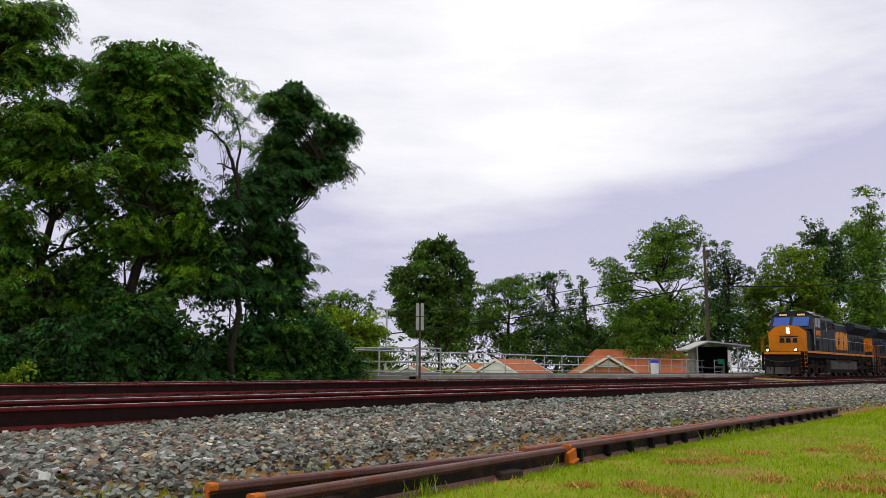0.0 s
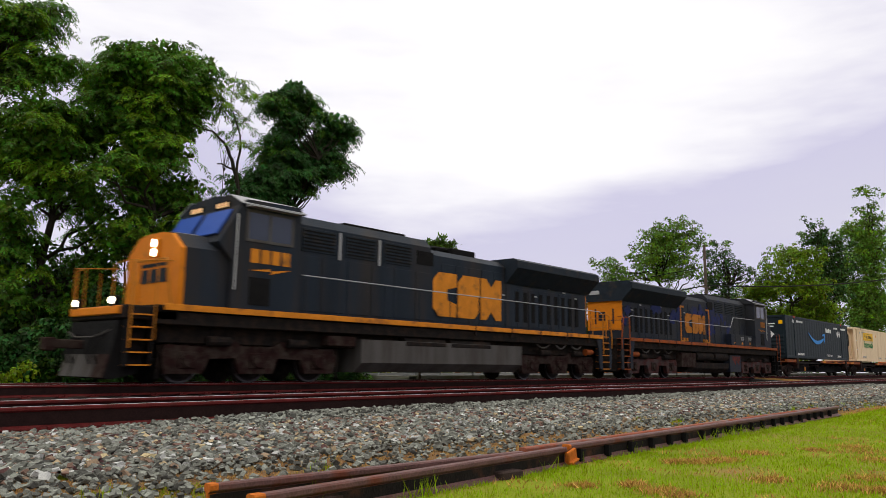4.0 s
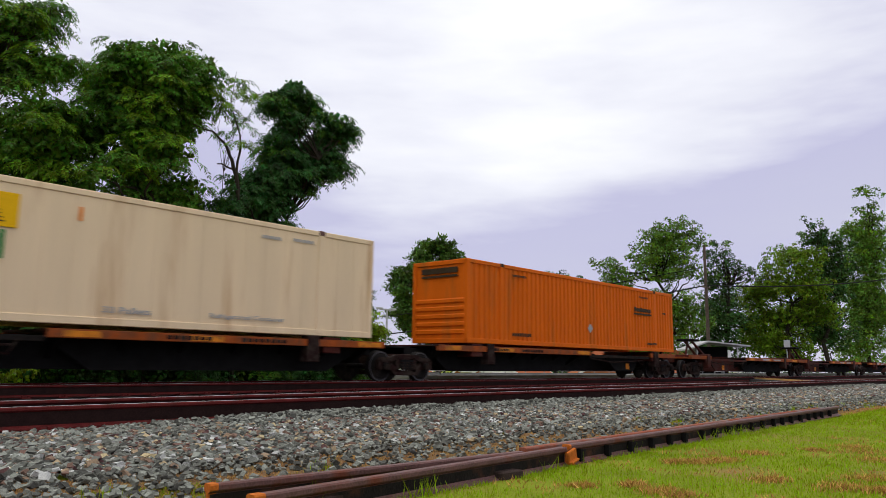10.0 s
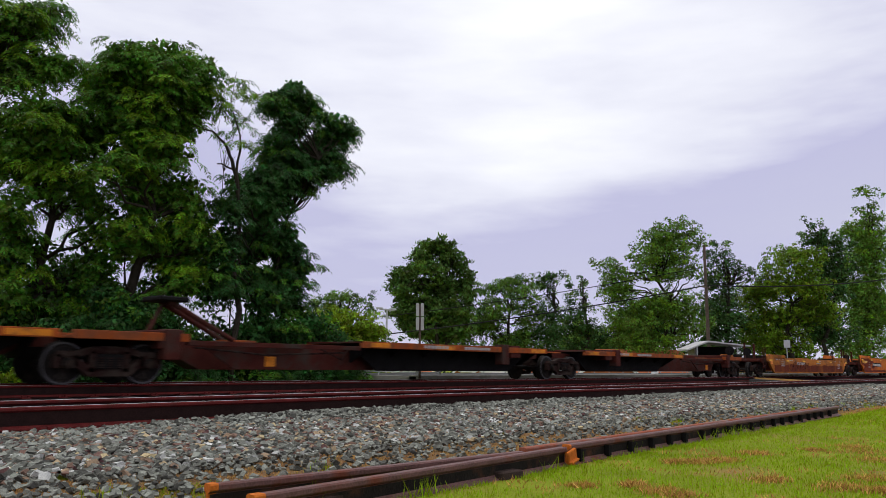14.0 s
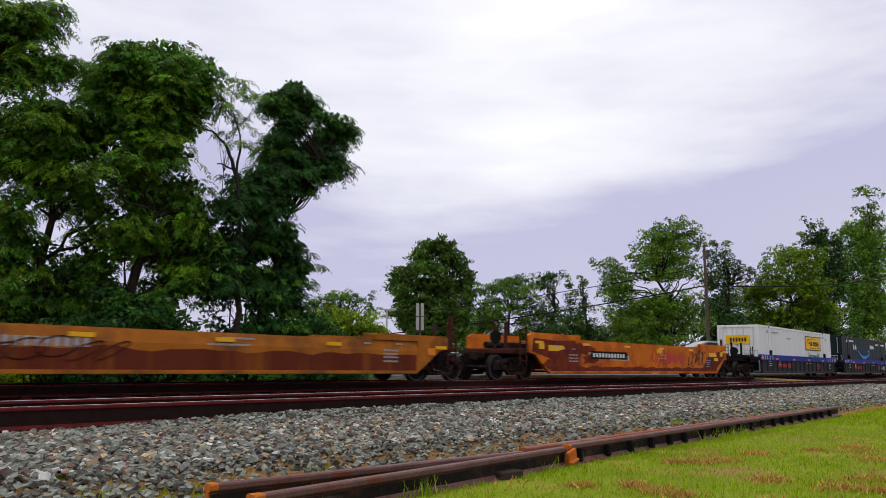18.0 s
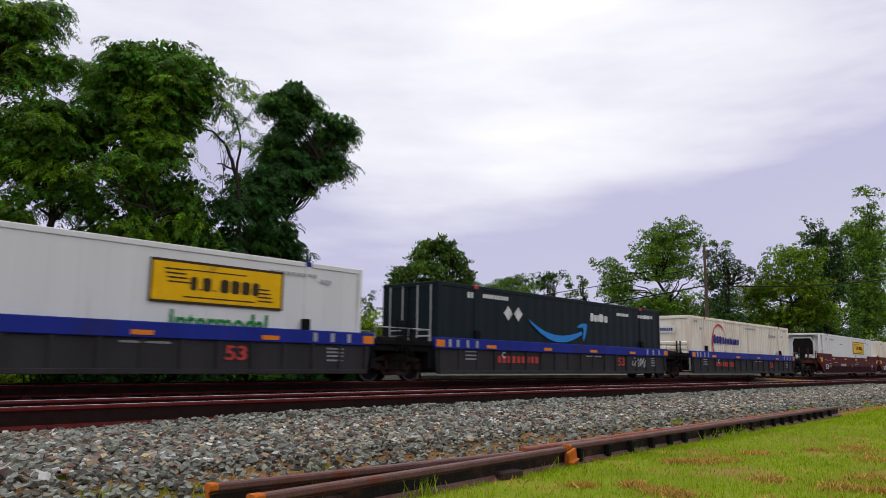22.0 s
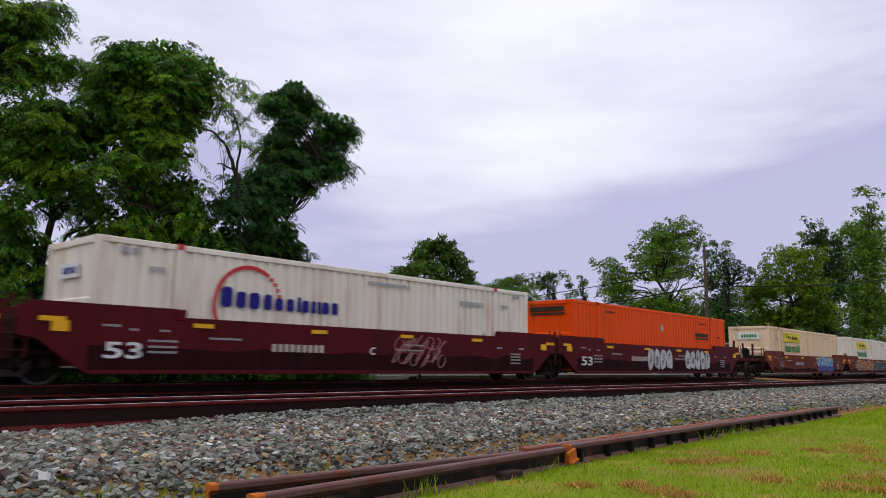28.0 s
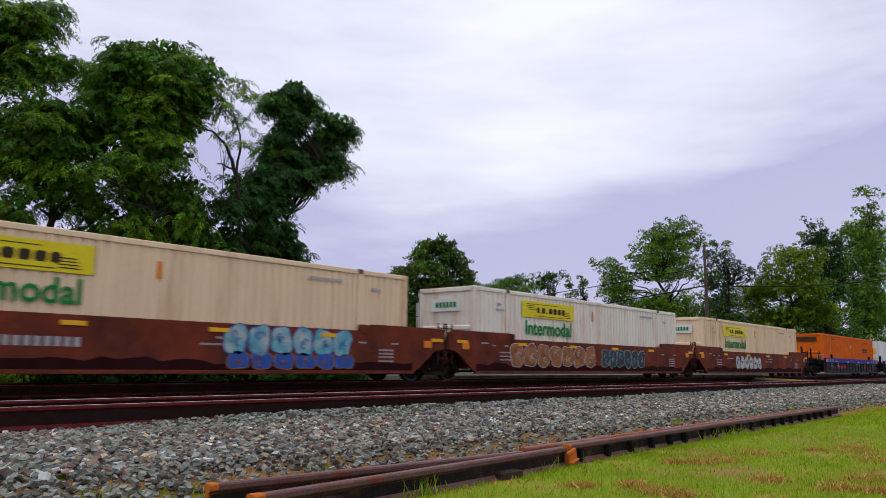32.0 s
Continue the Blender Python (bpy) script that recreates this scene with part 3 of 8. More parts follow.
def running_rail(y, top, gauge_side, whole=False):
    s = Shape().prism([(y + a, top - 0.245 + b) for a, b in rail_section(0.245, 0.040, 0.080)], "x", -80, 320)
    r = tagged(new("rail", s.mesh("rail", RAIL_RUST)), "rusty steel rail with a polished running surface", kind="structure")
    # the whole-width band also imitates the bloom of the bright line
    y0, y1 = (y - 0.024, y + 0.030) if whole else sorted((y + gauge_side * 0.030, y + gauge_side * 0.002))
    part("running_band", Shape().box(-80, 320, y0, y1, top - 0.002, top + 0.0025), RAIL_TOP, r, "worn running surface with painted sky sheen")
    y0, y1 = (y - 0.033, y - 0.025) if whole else sorted((y - gauge_side * 0.028, y + gauge_side * 0.001))
    part("crown", Shape().box(-80, 320, y0, y1, top - 0.002, top + 0.0015), RAIL_EDGE, r)
    # thin dark sheets over the web paint the shade below the head
    part("web", Shape().box(-80, 320, y - 0.0130, y - 0.0092, top - 0.198, top - 0.056).box(-80, 320, y + 0.0092, y + 0.0130, top - 0.198, top - 0.056), RAIL_WEB, r, "rusty web with the head's shade painted in")
    return r


def tie_row(y, top, x0, x1, step):
    tie = Shape().box(-0.115, 0.115, -1.3, 1.3, -0.17, 0, 0.012).mesh("tie", TIE_WOOD)
    plate = Shape().box(-0.09, 0.09, -0.17, 0.17, 0, 0.018).mesh("tie_plate", RAIL_RUST)
    spike = Shape().box(-0.02, 0.02, -0.016, 0.016, 0, 0.045, 0.004).mesh("spike", RAIL_RUST)
    k, x = 0, x0
    while x < x1:
        t = tagged(new("tie", tie), "dark creosoted wooden railway tie", kind="structure")
        t.matrix_basis = pose(x + random.uniform(-0.03, 0.03), y, top - 0.263, 0, 0, random.uniform(-1, 1))
        if x < 45:
            for side in (-1, 1):
                p = new("tie_plate", plate)
                p.parent = t
                p.location = (0, side * 0.7525, 0)
                for dx, dy in ((-0.06, -0.095), (0.06, -0.095)):
                    s = new("spike", spike)
                    s.parent = p
                    s.location = (dx, dy, 0.01)
        x += step


running_rail(RAIL_A + 0.037, 0.025, 1)
running_rail(RAIL_A + 0.037 + 1.505, 0.018, -1)
running_rail(TRACK_Y - 0.7525, 0.0, 1, True)
running_rail(TRACK_Y + 0.7525, 0.0, -1, True)
tie_row(RAIL_A + 0.79, 0.022, 0.283, 62, 0.607)
tie_row(TRACK_Y, 0.0, 3.92, 66, 0.686)

# spare rails lying in the grass
SPARE_END = (15.45, 3.86)
def loose_rail(name, x0, y0, x1, y1, top, label, material, web, rusty_end=0.0):
    length = math.hypot(x1 - x0, y1 - y0)
    ob = solo(name, Shape().prism([(a, b) for a, b in rail_section(0.17, 0.036, 0.07)], "x", 0, length), material, label, "rail", "spare rails",
              at=pose(x0, y0, top - 0.17, 0, 0, math.degrees(math.atan2(y1 - y0, x1 - x0))))
    # dark sheets over both web faces, shade under the head painted in
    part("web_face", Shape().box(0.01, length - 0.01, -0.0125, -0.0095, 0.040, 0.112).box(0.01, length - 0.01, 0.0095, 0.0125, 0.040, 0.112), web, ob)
    if rusty_end:
        part("rusty_end", Shape().prism([(a * 1.05, b * 1.015) for a, b in rail_section(0.17, 0.036, 0.07)], "x", -0.003, rusty_end), BRIGHT_RUST, ob, "bright orange rusted rail end")
    return ob


loose_rail("spare_rail", 2.38, 3.44, 5.66, 3.60, -0.15, "brown spare rail with an orange rusted end lying in grass", OLD_RAIL, OLD_WEB, 0.07)
loose_rail("spare_rail", 5.70, 3.60, *SPARE_END, -0.135, "long worn spare rail lying along the lawn's edge", OLD_RAIL, OLD_WEB, 0.03)
loose_rail("spare_rail", 2.43, 3.94, 5.15, 3.68, -0.155, "brown spare rail with an orange rusted end beside another", OLD_RAIL, OLD_WEB, 0.05)
loose_rail("spare_rail", 5.25, 3.74, SPARE_END[0] - 0.8, SPARE_END[1] + 0.12, -0.14, "rust-red spare rail lying beside another", RED_RAIL, OLD_WEB)
for i in range(20):
    x = 5.9 + i * 0.46
    b = solo("joint_block", Shape().prism([(-0.022, 0.0), (0.022, 0.0), (0.030, 0.095), (-0.018, 0.105)], "y", -0.052, 0.0), BLACK, "black iron rail anchor clipped to a spare rail", "rail anchor", "rail anchors", at=pose(x + random.uniform(-0.05, 0.05), 3.60 + (SPARE_END[1] - 3.60) * (x - 5.7) / (SPARE_END[0] - 5.7) - 0.02, -0.285, 0, 0, random.uniform(-4, 4)))
solo("angle_plate", Shape().box(0, 0.15, -0.03, 0.0, 0, 0.10, 0.006).box(0, 0.13, -0.06, 0.0, 0, 0.02, 0.004), BRIGHT_RUST, "bright rusted joint bar leaning on the spare rails", "joint bar", at=pose(5.60, 3.53, -0.285, 0, -12, 6))
solo("wood_block", Shape().box(0, 0.30, -0.1, 0.1, 0, 0.12, 0.01), TIE_WOOD, "grey weathered wood block under the spare rails", "wood block", at=pose(2.75, 3.52, -0.34, 0, 0, 8))
solo("wood_block", Shape().box(0, 0.25, -0.1, 0.1, 0, 0.12, 0.01), TIE_WOOD, "dark wood block under the spare rails", "wood block", at=pose(4.6, 3.56, -0.37, 0, 0, -5))

# pedestrian crossing over the tracks
CROSS_A, CROSS_B = (47.4, 16.2), (39.2, 10.5)
cross = tagged(new("crossing", Shape().prism([(38.6, 10.45), (41.6, 10.45), (49.6, 16.4), (46.6, 16.4)], "z", -0.30, -0.10).mesh("crossing", ASPHALT)), "asphalt pedestrian crossing between the tracks", kind="structure")
part("edge_line", Shape().prism([(CROSS_A[0], CROSS_A[1]), (CROSS_B[0], CROSS_B[1]), (CROSS_B[0], CROSS_B[1] + 0.16), (CROSS_A[0], CROSS_A[1] + 0.16)], "z", -0.3, -0.015), YELLOW_LINE, cross, "worn yellow edge plank")

# ---- station platform ----
plat = tagged(new("platform", Shape().box(20.4, 150, 19.35, 26.2, -1.0, 0.09, 0.02).mesh("platform", CONCRETE)), "weathered low concrete station platform", kind="structure")
part("platform_edge", Shape().box(20.4, 150, 19.28, 19.75, -0.1, 0.12, 0.015), CONCRETE, plat)
part("asphalt_top", Shape().box(20.6, 150, 19.8, 26.0, 0.05, 0.096), ASPHALT, plat)


def fence_run(pts, label):
    """A tube railing through corner points, with two rails and posts."""
    f = thing("railing", label, "railing", "platform railings", pose(*pts[0]))
    o = Vector(pts[0])
    for a, b in zip(pts, pts[1:]):
        a, b = Vector(a) - o, Vector(b) - o
        for z in (1.05, 0.52, 0.13):
            part("rail_tube", Shape().tube(a + Vector((0, 0, z)), b + Vector((0, 0, z)), 0.028 if z > 0.2 else 0.022, n=8), GALV, f)
        n = max(1, round((b - a).length / 1.95))
        for i in range(n + 1):
            p = a.lerp(b, i / n)
            part("post", Shape().tube(p, p + Vector((0, 0, 1.05)), 0.03, n=8), GALV, f)
    return f


fence_run([(20.6, 19.55, 0.09), (20.6, 25.7, 0.09), (66, 25.7, 0.09)], "galvanised tube railing along the platform's back edge")
fence_run([(20.6, 19.5, 0.09), (21.9, 19.5, 0.09)], "short galvanised tube railing at the platform's end")
for k in range(3):
    fence_run([(58 + k * 2.2, 25.3 - k * 1.4, 0.096), (60 + k * 2.2, 25.3 - k * 1.4, 0.096)], "galvanised ramp railing beside the shelter")
fence_run([(66.5, 25.0, 0.09), (112, 25.0, 0.09)], "galvanised tube railing along the far platform edge")


def sign_post(x, y, z, high, panels, label, lean=0.0):
    s = thing("sign_post", label, "sign", "platform signs", pose(x, y, z, 0, lean, 0))
    part("post", Shape().tube((0, 0, 0), (0, 0, high), 0.045, n=8), POLE_WOOD if len(panels) > 1 else GALV, s)
    for w, z0, z1 in panels:
        part("panel", Shape().box(-w, -0.03, -0.08, -0.055, z0, z1, 0.006).box(0.03, w, -0.08, -0.055, z0, z1, 0.006) if len(panels) > 1 else Shape().box(-w, w, -0.08, -0.055, z0, z1, 0.006), SHADE_GREY, s, "plain pale panel", at=pose(0, 0, 0, 0, 0, -45))
    return s


sign_post(20.42, 19.2, -0.35, 3.10, [(0.15, 2.13, 2.62), (0.15, 2.66, 3.14)], "dark post with paired white sign panels", -1.0)
sign_post(72.2, 21.9, 0.09, 3.0, [(0.30, 2.35, 3.05)], "small white sign on a grey post")

# waiting shelter
sh = thing("shelter", "small open platform shelter with a grey pitched roof", "shelter", at=pose(61.8, 24.6, 0.096, 0, 0, -49))
part("roof", Shape().prism([(-2.5, 1.95), (-0.9, 2.62), (2.5, 2.28), (2.5, 2.18), (-0.9, 2.50), (-2.5, 1.83)], "y", -1.6, 1.6), SHADE_GREY, sh, "pale grey sloping roof")
part("back_wall", Shape().box(-1.7, 1.6, 1.2, 1.3, 0, 2.2), BLACK, sh, "dark back wall")
part("side_wall", Shape().box(-1.75, -1.65, -0.6, 1.2, 0, 2.1), CONCRETE, sh)
for x in (-1.7, 1.6):
    part("post", Shape().box(x - 0.05, x + 0.05, -1.2, -1.1, 0, 2.2, 0.008), GALV, sh)
part("bench", Shape().box(-1.3, 1.2, 0.7, 1.15, 0.40, 0.46, 0.01).box(-1.2, -1.1, 0.75, 1.1, 0, 0.4).box(1.0, 1.1, 0.75, 1.1, 0, 0.4), GALV, sh)
part("notice_board", Shape().box(-0.1, 0.45, -1.25, -1.21, 0.75, 1.15, 0.006), GREEN_SIGN, sh, "green notice board")
part("notice_board", Shape().box(0.75, 0.98, -1.25, -1.21, 0.9, 1.9, 0.006), TRIM_WHITE, sh, "white notice board")
bin_ = thing("litter_bin", "pale litter bin with a blue lid", "bin", at=pose(47.4, 22.9, 0.096))
part("body", Shape().tube((0, 0, 0), (0, 0, 0.72), 0.24, 0.27, n=14), TRIM_WHITE, bin_)
part("lid", Shape().tube((0, 0, 0.72), (0, 0, 0.88), 0.3, 0.26, n=14).tube((0, 0, 0.88), (0, 0, 0.96), 0.26, 0.12, n=14), BLUE_PLASTIC, bin_, "blue domed lid")

# utility pole, wires and lamp
pole = thing("utility_pole", "tall weathered wooden utility pole", "utility pole", at=pose(65.9, 26.6, -0.6, 0, -0.6, 0))
part("shaft", Shape().tube((0, 0, 0), (0, 0, 12.2), 0.17, 0.12, n=10), POLE_WOOD, pole)
part("conduit", Shape().tube((-0.15, -0.12, 0.6), (-0.13, -0.1, 9.6), 0.03, n=6), POLE_WOOD, pole)
part("cross_arm", Shape().box(-0.9, 0.9, -0.06, 0.06, 8.25, 8.37, 0.01), POLE_WOOD, pole)
for x in (-0.8, 0.0, 0.8):
    part("insulator", Shape().tube((x, 0, 8.37), (x, 0, 8.52), 0.05, 0.035, n=8), GALV, pole)


def hang(a, b, sag, n=24):
    a, b = Vector(a), Vector(b)
    return [a.lerp(b, i / n) - Vector((0, 0, sag * 4 * (i / n) * (1 - i / n))) for i in range(n + 1)]


top = Vector((65.9, 26.6, 7.9))
solo("overhead_cable", Shape().path(hang((30.5, 62.0, 1.0), top, 0.9), 0.055, 5), WIRE, "sagging black overhead cable", "cable", "overhead cables")
solo("overhead_cable", Shape().path(hang(top, (104, 12.5, 12.4), 0.8), 0.06, 5), WIRE, "sagging black overhead cable", "cable", "overhead cables")
solo("overhead_cable", Shape().path(hang((32, 66, 2.5), (65.9, 26.6, 9.6), 0.9), 0.035, 5), WIRE, "thin black sagging overhead cable", "cable", "overhead cables")
lamp = thing("street_lamp", "grey steel street lamp with two arms", "street lamp", at=pose(33.7, 34.7, -3.0))
part("shaft", Shape().tube((0, 0, 0), (0, 0, 7.0), 0.09, 0.06, n=8), GALV, lamp)
part("arm", Shape().box(-0.65, 0.65, -0.04, 0.04, 6.93, 7.03, 0.01), GALV, lamp)
for x in (-0.6, 0.6):
    part("lamp_head", Shape().box(x - 0.28, x + 0.18, -0.1, 0.1, 6.98, 7.10, 0.02), GALV, lamp)


# ---- houses below the embankment ----
def house(x, y, z, turn, width, depth, eave, ridge, label, front_gable=None, gable=WALL_PALE, hip=0.0):
    """Ridge along local x; the front faces local -y."""
    h = thing("house", label, "house", "houses beyond the platform", pose(x, y, z, 0, 0, turn))
    w, d = width / 2, depth / 2
    part("wall", Shape().box(-w + 0.2, w - 0.2, -d + 0.2, d - 0.2, 0, eave), WALL_PALE, h)
    k = (ridge - eave) / d
    if hip:
        a, b, e = w + 0.35, d + 0.4, eave - 0.4 * k
        part("roof", Shape().add([(-a, -b, e), (a, -b, e), (a, b, e), (-a, b, e), (-a + hip, 0, ridge + 0.15), (a - hip * 0.3, 0, ridge + 0.15), (-a, -b, e - 0.15), (a, -b, e - 0.15), (a, b, e - 0.15), (-a, b, e - 0.15)],
                                 [(0, 1, 5, 4), (1, 2, 5), (2, 3, 4, 5), (3, 0, 4), (0, 6, 7, 1), (1, 7, 8, 2), (2, 8, 9, 3), (3, 9, 6, 0), (9, 8, 7, 6)]), ROOF_RED, h, "hipped red-brown shingle roof")
    else:
        part("roof", Shape().prism([(-d - 0.4, eave - 0.4 * k), (0, ridge), (d + 0.4, eave - 0.4 * k), (d + 0.4, eave - 0.4 * k + 0.18), (0, ridge + 0.18), (-d - 0.4, eave - 0.4 * k + 0.18)], "x", -w - 0.3, w + 0.3), ROOF_RED, h, "red-brown shingle roof")
    for sx in () if hip else (-1, 1):
        part("gable", Shape().prism([(-d + 0.2, eave), (d - 0.2, eave), (0, ridge - 0.1)], "x", sx * (w - 0.25), sx * (w + 0.24)), gable, h, "pale gable end")
        t = Shape()
        for s in (-1, 1):
            t.prism([(s * (d + 0.42), eave - 0.44 * k), (0, ridge - 0.02), (0, ridge + 0.2), (s * (d + 0.42), eave - 0.44 * k + 0.22)], "x", sx * (w + 0.3), sx * (w + 0.36))
        part("barge_board", t, TRIM_WHITE, h, "white barge board")
    for i in range(3):
        part("window", Shape().box(-w + 1 + i * width / 3.2, -w + 1.9 + i * width / 3.2, -d + 0.14, -d + 0.2, eave - 1.9, eave - 0.7), PANE, h)
    if front_gable:
        gx, gw, ge, gr = front_gable
        fg = gw / 2
        part("porch_roof", Shape().prism([(gx - fg - 0.3, ge - 0.3 * (gr - ge) / fg), (gx, gr), (gx + fg + 0.3, ge - 0.3 * (gr - ge) / fg), (gx + fg + 0.3, ge - 0.3 * (gr - ge) / fg + 0.16), (gx, gr + 0.16), (gx - fg - 0.3, ge - 0.3 * (gr - ge) / fg + 0.16)], "y", -d - 2.2, 0), ROOF_RED, h, "red-brown shingle roof")
        part("porch_gable", Shape().prism([(gx - fg, ge), (gx + fg, ge), (gx, gr - 0.08)], "y", -d - 1.9, -d - 1.8), ROOF_RED, h, "brick-red gable")
        part("gable_vent", Shape().prism([(gx - fg * 0.4, ge + (gr - ge) * 0.45), (gx + fg * 0.4, ge + (gr - ge) * 0.45), (gx, gr - 0.2)], "y", -d - 1.97, -d - 1.9), WALL_PALE, h, "grey gable vent")
        t = Shape()
        for s in (-1, 1):
            t.prism([(gx + s * (fg + 0.35), ge - 0.35 * (gr - ge) / fg), (gx, gr), (gx, gr + 0.24), (gx + s * (fg + 0.35), ge - 0.35 * (gr - ge) / fg + 0.24)], "y", -d - 2.28, -d - 2.2)
        part("barge_board", t, TRIM_WHITE, h, "white barge board")
        part("porch_wall", Shape().box(gx - fg + 0.2, gx + fg - 0.2, -d - 1.8, -d, 0, ge), ROOF_RED, h, "red brick wall")
    return h


house(71.6, 37.3, -4.5, -48.4, 11.6, 8.0, 4.35, 6.65, "low house with a red-brown roof and white-trimmed gable", (-3.6, 5.6, 4.25, 5.85), hip=2.6)
house(55.75, 40.75, -4.5, 0.0, 4.8, 4.3, 4.35, 5.40, "small house with a red-brown roof and white gable", gable=TRIM_WHITE)
house(44.6, 42.6, -4.5, 20.0, 1.9, 2.4, 4.2, 4.75, "small house with a red-brown roof behind the platform")
house(59.6, 48.4, -4.5, 0.0, 2.2, 2.6, 4.3, 5.0, "small white-gabled house behind the platform", gable=TRIM_WHITE)


# ---- trees ----
LEAF = np.array([(0, 0, 0), (0.45, -0.5, 0.04), (1.0, 0, -0.08), (0.45, 0.5, 0.04)])
LEAF_TRI = np.array([(0, 1, 2), (0, 2, 3)])


def unit(a):
    return a / (np.linalg.norm(a, axis=-1, keepdims=True) + 1e-9)


def lay_leaves(p, lx, up, size, wide):
    """Leaf quads that start at p, run along lx and face up, as arrays of vertices and triangles."""
    ly = unit(np.cross(up, lx))
    lz = np.cross(lx, ly)
    k = LEAF * np.array([1.0, wide, 1.0])
    v = p[:, None, :] + size[:, None, None] * (k[None, :, :1] * lx[:, None, :] + k[None, :, 1:2] * ly[:, None, :] + k[None, :, 2:] * lz[:, None, :])
    f = LEAF_TRI[None] + (np.arange(len(p)) * 4)[:, None, None]
    return v.reshape(-1, 3), f.reshape(-1, 3)


def bough_pads(blobs, density, pad, rng, under=0.25, gap=-1.0):
    """Leafy bough ends spread over ellipsoids given as (x, y, z, rx, rz): their centres and the ways that they point."""
    cs, ds = [], []
    for x, y, z, rx, rz in blobs:
        n = max(3, int(density * (rx * rx + 2 * rx * rz) / (pad * pad)))
        d = unit(rng.normal(size=(n * 3, 3)))
        d = d[(d[:, 2] > -0.25) | (rng.random(n * 3) < under)][:n]
        r = np.where(rng.random(len(d)) < 0.72, rng.uniform(0.62, 0.95, len(d)), rng.uniform(0.15, 0.62, len(d)))
        cs.append(np.array([x, y, z]) + d * r[:, None] * np.array([rx, rx, rz]))
        ds.append(d)
    cs, ds = np.concatenate(cs), np.concatenate(ds)
    k = 0.42 / pad
    keep = np.array([noise.noise(Vector((c[0] * k, c[1] * k, c[2] * k * 1.2 + 7.0))) > gap for c in cs])
    return cs[keep], ds[keep]


def compound_leaves(cs, ds, pad, each, length, pairs, leaflet, wide, rng, droop=0.8):
    """Feathered leaves of many leaflets that fan out from each bough end and hang at their tips."""
    n = len(cs) * each
    c, d = np.repeat(cs, each, 0), np.repeat(ds, each, 0)
    a = rng.uniform(0, 2 * math.pi, n)
    rho = pad * np.sqrt(rng.random(n))
    off = np.stack([np.cos(a) * rho, np.sin(a) * rho, -0.5 * rho * rho / pad + 0.10 * pad * rng.normal(size=n)], -1)
    turn = a + 0.7 * rng.normal(size=n)
    way = unit(np.stack([np.cos(turn), np.sin(turn), 0.15 + 0.35 * rng.random(n)], -1) + 0.45 * d)
    span = length * rng.uniform(0.6, 1.25, n)
    s = np.concatenate([np.linspace(0.22, 0.95, pairs)] * 2 + [np.array([1.0])])
    sign = np.concatenate([np.full(pairs, 1.0), np.full(pairs, -1.0), np.array([0.0])])
    m = len(s)
    down = np.array([0.0, 0.0, -1.0])
    p = (c + off)[:, None, :] + way[:, None, :] * (span[:, None] * s)[:, :, None] + down * (droop * span[:, None] * s ** 2)[:, :, None]
    tang = unit(way[:, None, :] + down * (2 * droop * s)[None, :, None])
    side = unit(np.cross(way, np.array([0.0, 0.0, 1.0])))[:, None, :]
    lx = unit(side * sign[None, :, None] * 0.9 + tang * 0.55 + down * 0.18 + 0.16 * rng.normal(size=(n, m, 3)))
    up = unit(np.cross(side, tang) * -1.0 + 0.25 * rng.normal(size=(n, m, 3)))
    up = np.where(up[:, :, 2:] < 0, -up, up)
    size = leaflet * rng.uniform(0.75, 1.2, (n, m))
    return lay_leaves(p.reshape(-1, 3), lx.reshape(-1, 3), up.reshape(-1, 3), size.reshape(-1), wide)


def broad_leaves(cs, ds, pad, each, leaf, wide, rng):
    """Single broad leaves that shingle the outside of small domed clumps."""
    n = len(cs) * each
    c, d = np.repeat(cs, each, 0), np.repeat(ds, each, 0)
    o = unit(rng.normal(size=(n, 3)) + 0.55 * d + np.array([0, 0, 0.35]))
    p = c + o * (pad * rng.uniform(0.55, 1.1, n))[:, None] * np.array([1.0, 1.0, 0.72])
    up = unit(o + 0.45 * rng.normal(size=(n, 3)) + np.array([0, 0, 0.35]))
    lx = unit(np.cross(up, rng.normal(size=(n, 3))) + np.array([0, 0, -0.35]))
    return lay_leaves(p, lx, up, leaf * rng.uniform(0.6, 1.3, n), wide)


def needle_tufts(cs, ds, pad, each, leaf, rng):
    """Stiff tufts that fan upwards from flat boughs."""
    n = len(cs) * each
    c, d = np.repeat(cs, each, 0), np.repeat(ds, each, 0)
    o = rng.normal(size=(n, 3)) * np.array([0.55, 0.55, 0.22]) * pad
    lx = unit(0.8 * rng.normal(size=(n, 3)) + 0.5 * d + np.array([0, 0, 0.7]))
    return lay_leaves(c + o, lx, unit(rng.normal(size=(n, 3)) + np.array([0, 0, 1.0])), leaf * rng.uniform(0.6, 1.2, n), 0.42)


def inner_leaves(blobs, per_m3, leaf, rng):
    """Leaves deep in the crown, where the boughs spring."""
    b = np.array(blobs)
    count = np.maximum(8, (per_m3 * b[:, 3] ** 2 * b[:, 4] * 4)).astype(int)
    b = np.repeat(b, count, 0)
    d = unit(rng.normal(size=(len(b), 3))) * (0.66 * rng.random(len(b)) ** 0.45)[:, None]
    p = b[:, :3] + d * np.stack([b[:, 3], b[:, 3], b[:, 4]], -1)
    return lay_leaves(p, unit(rng.normal(size=p.shape)), unit(rng.normal(size=p.shape)), leaf * rng.uniform(0.6, 1.3, len(b)), 0.8)


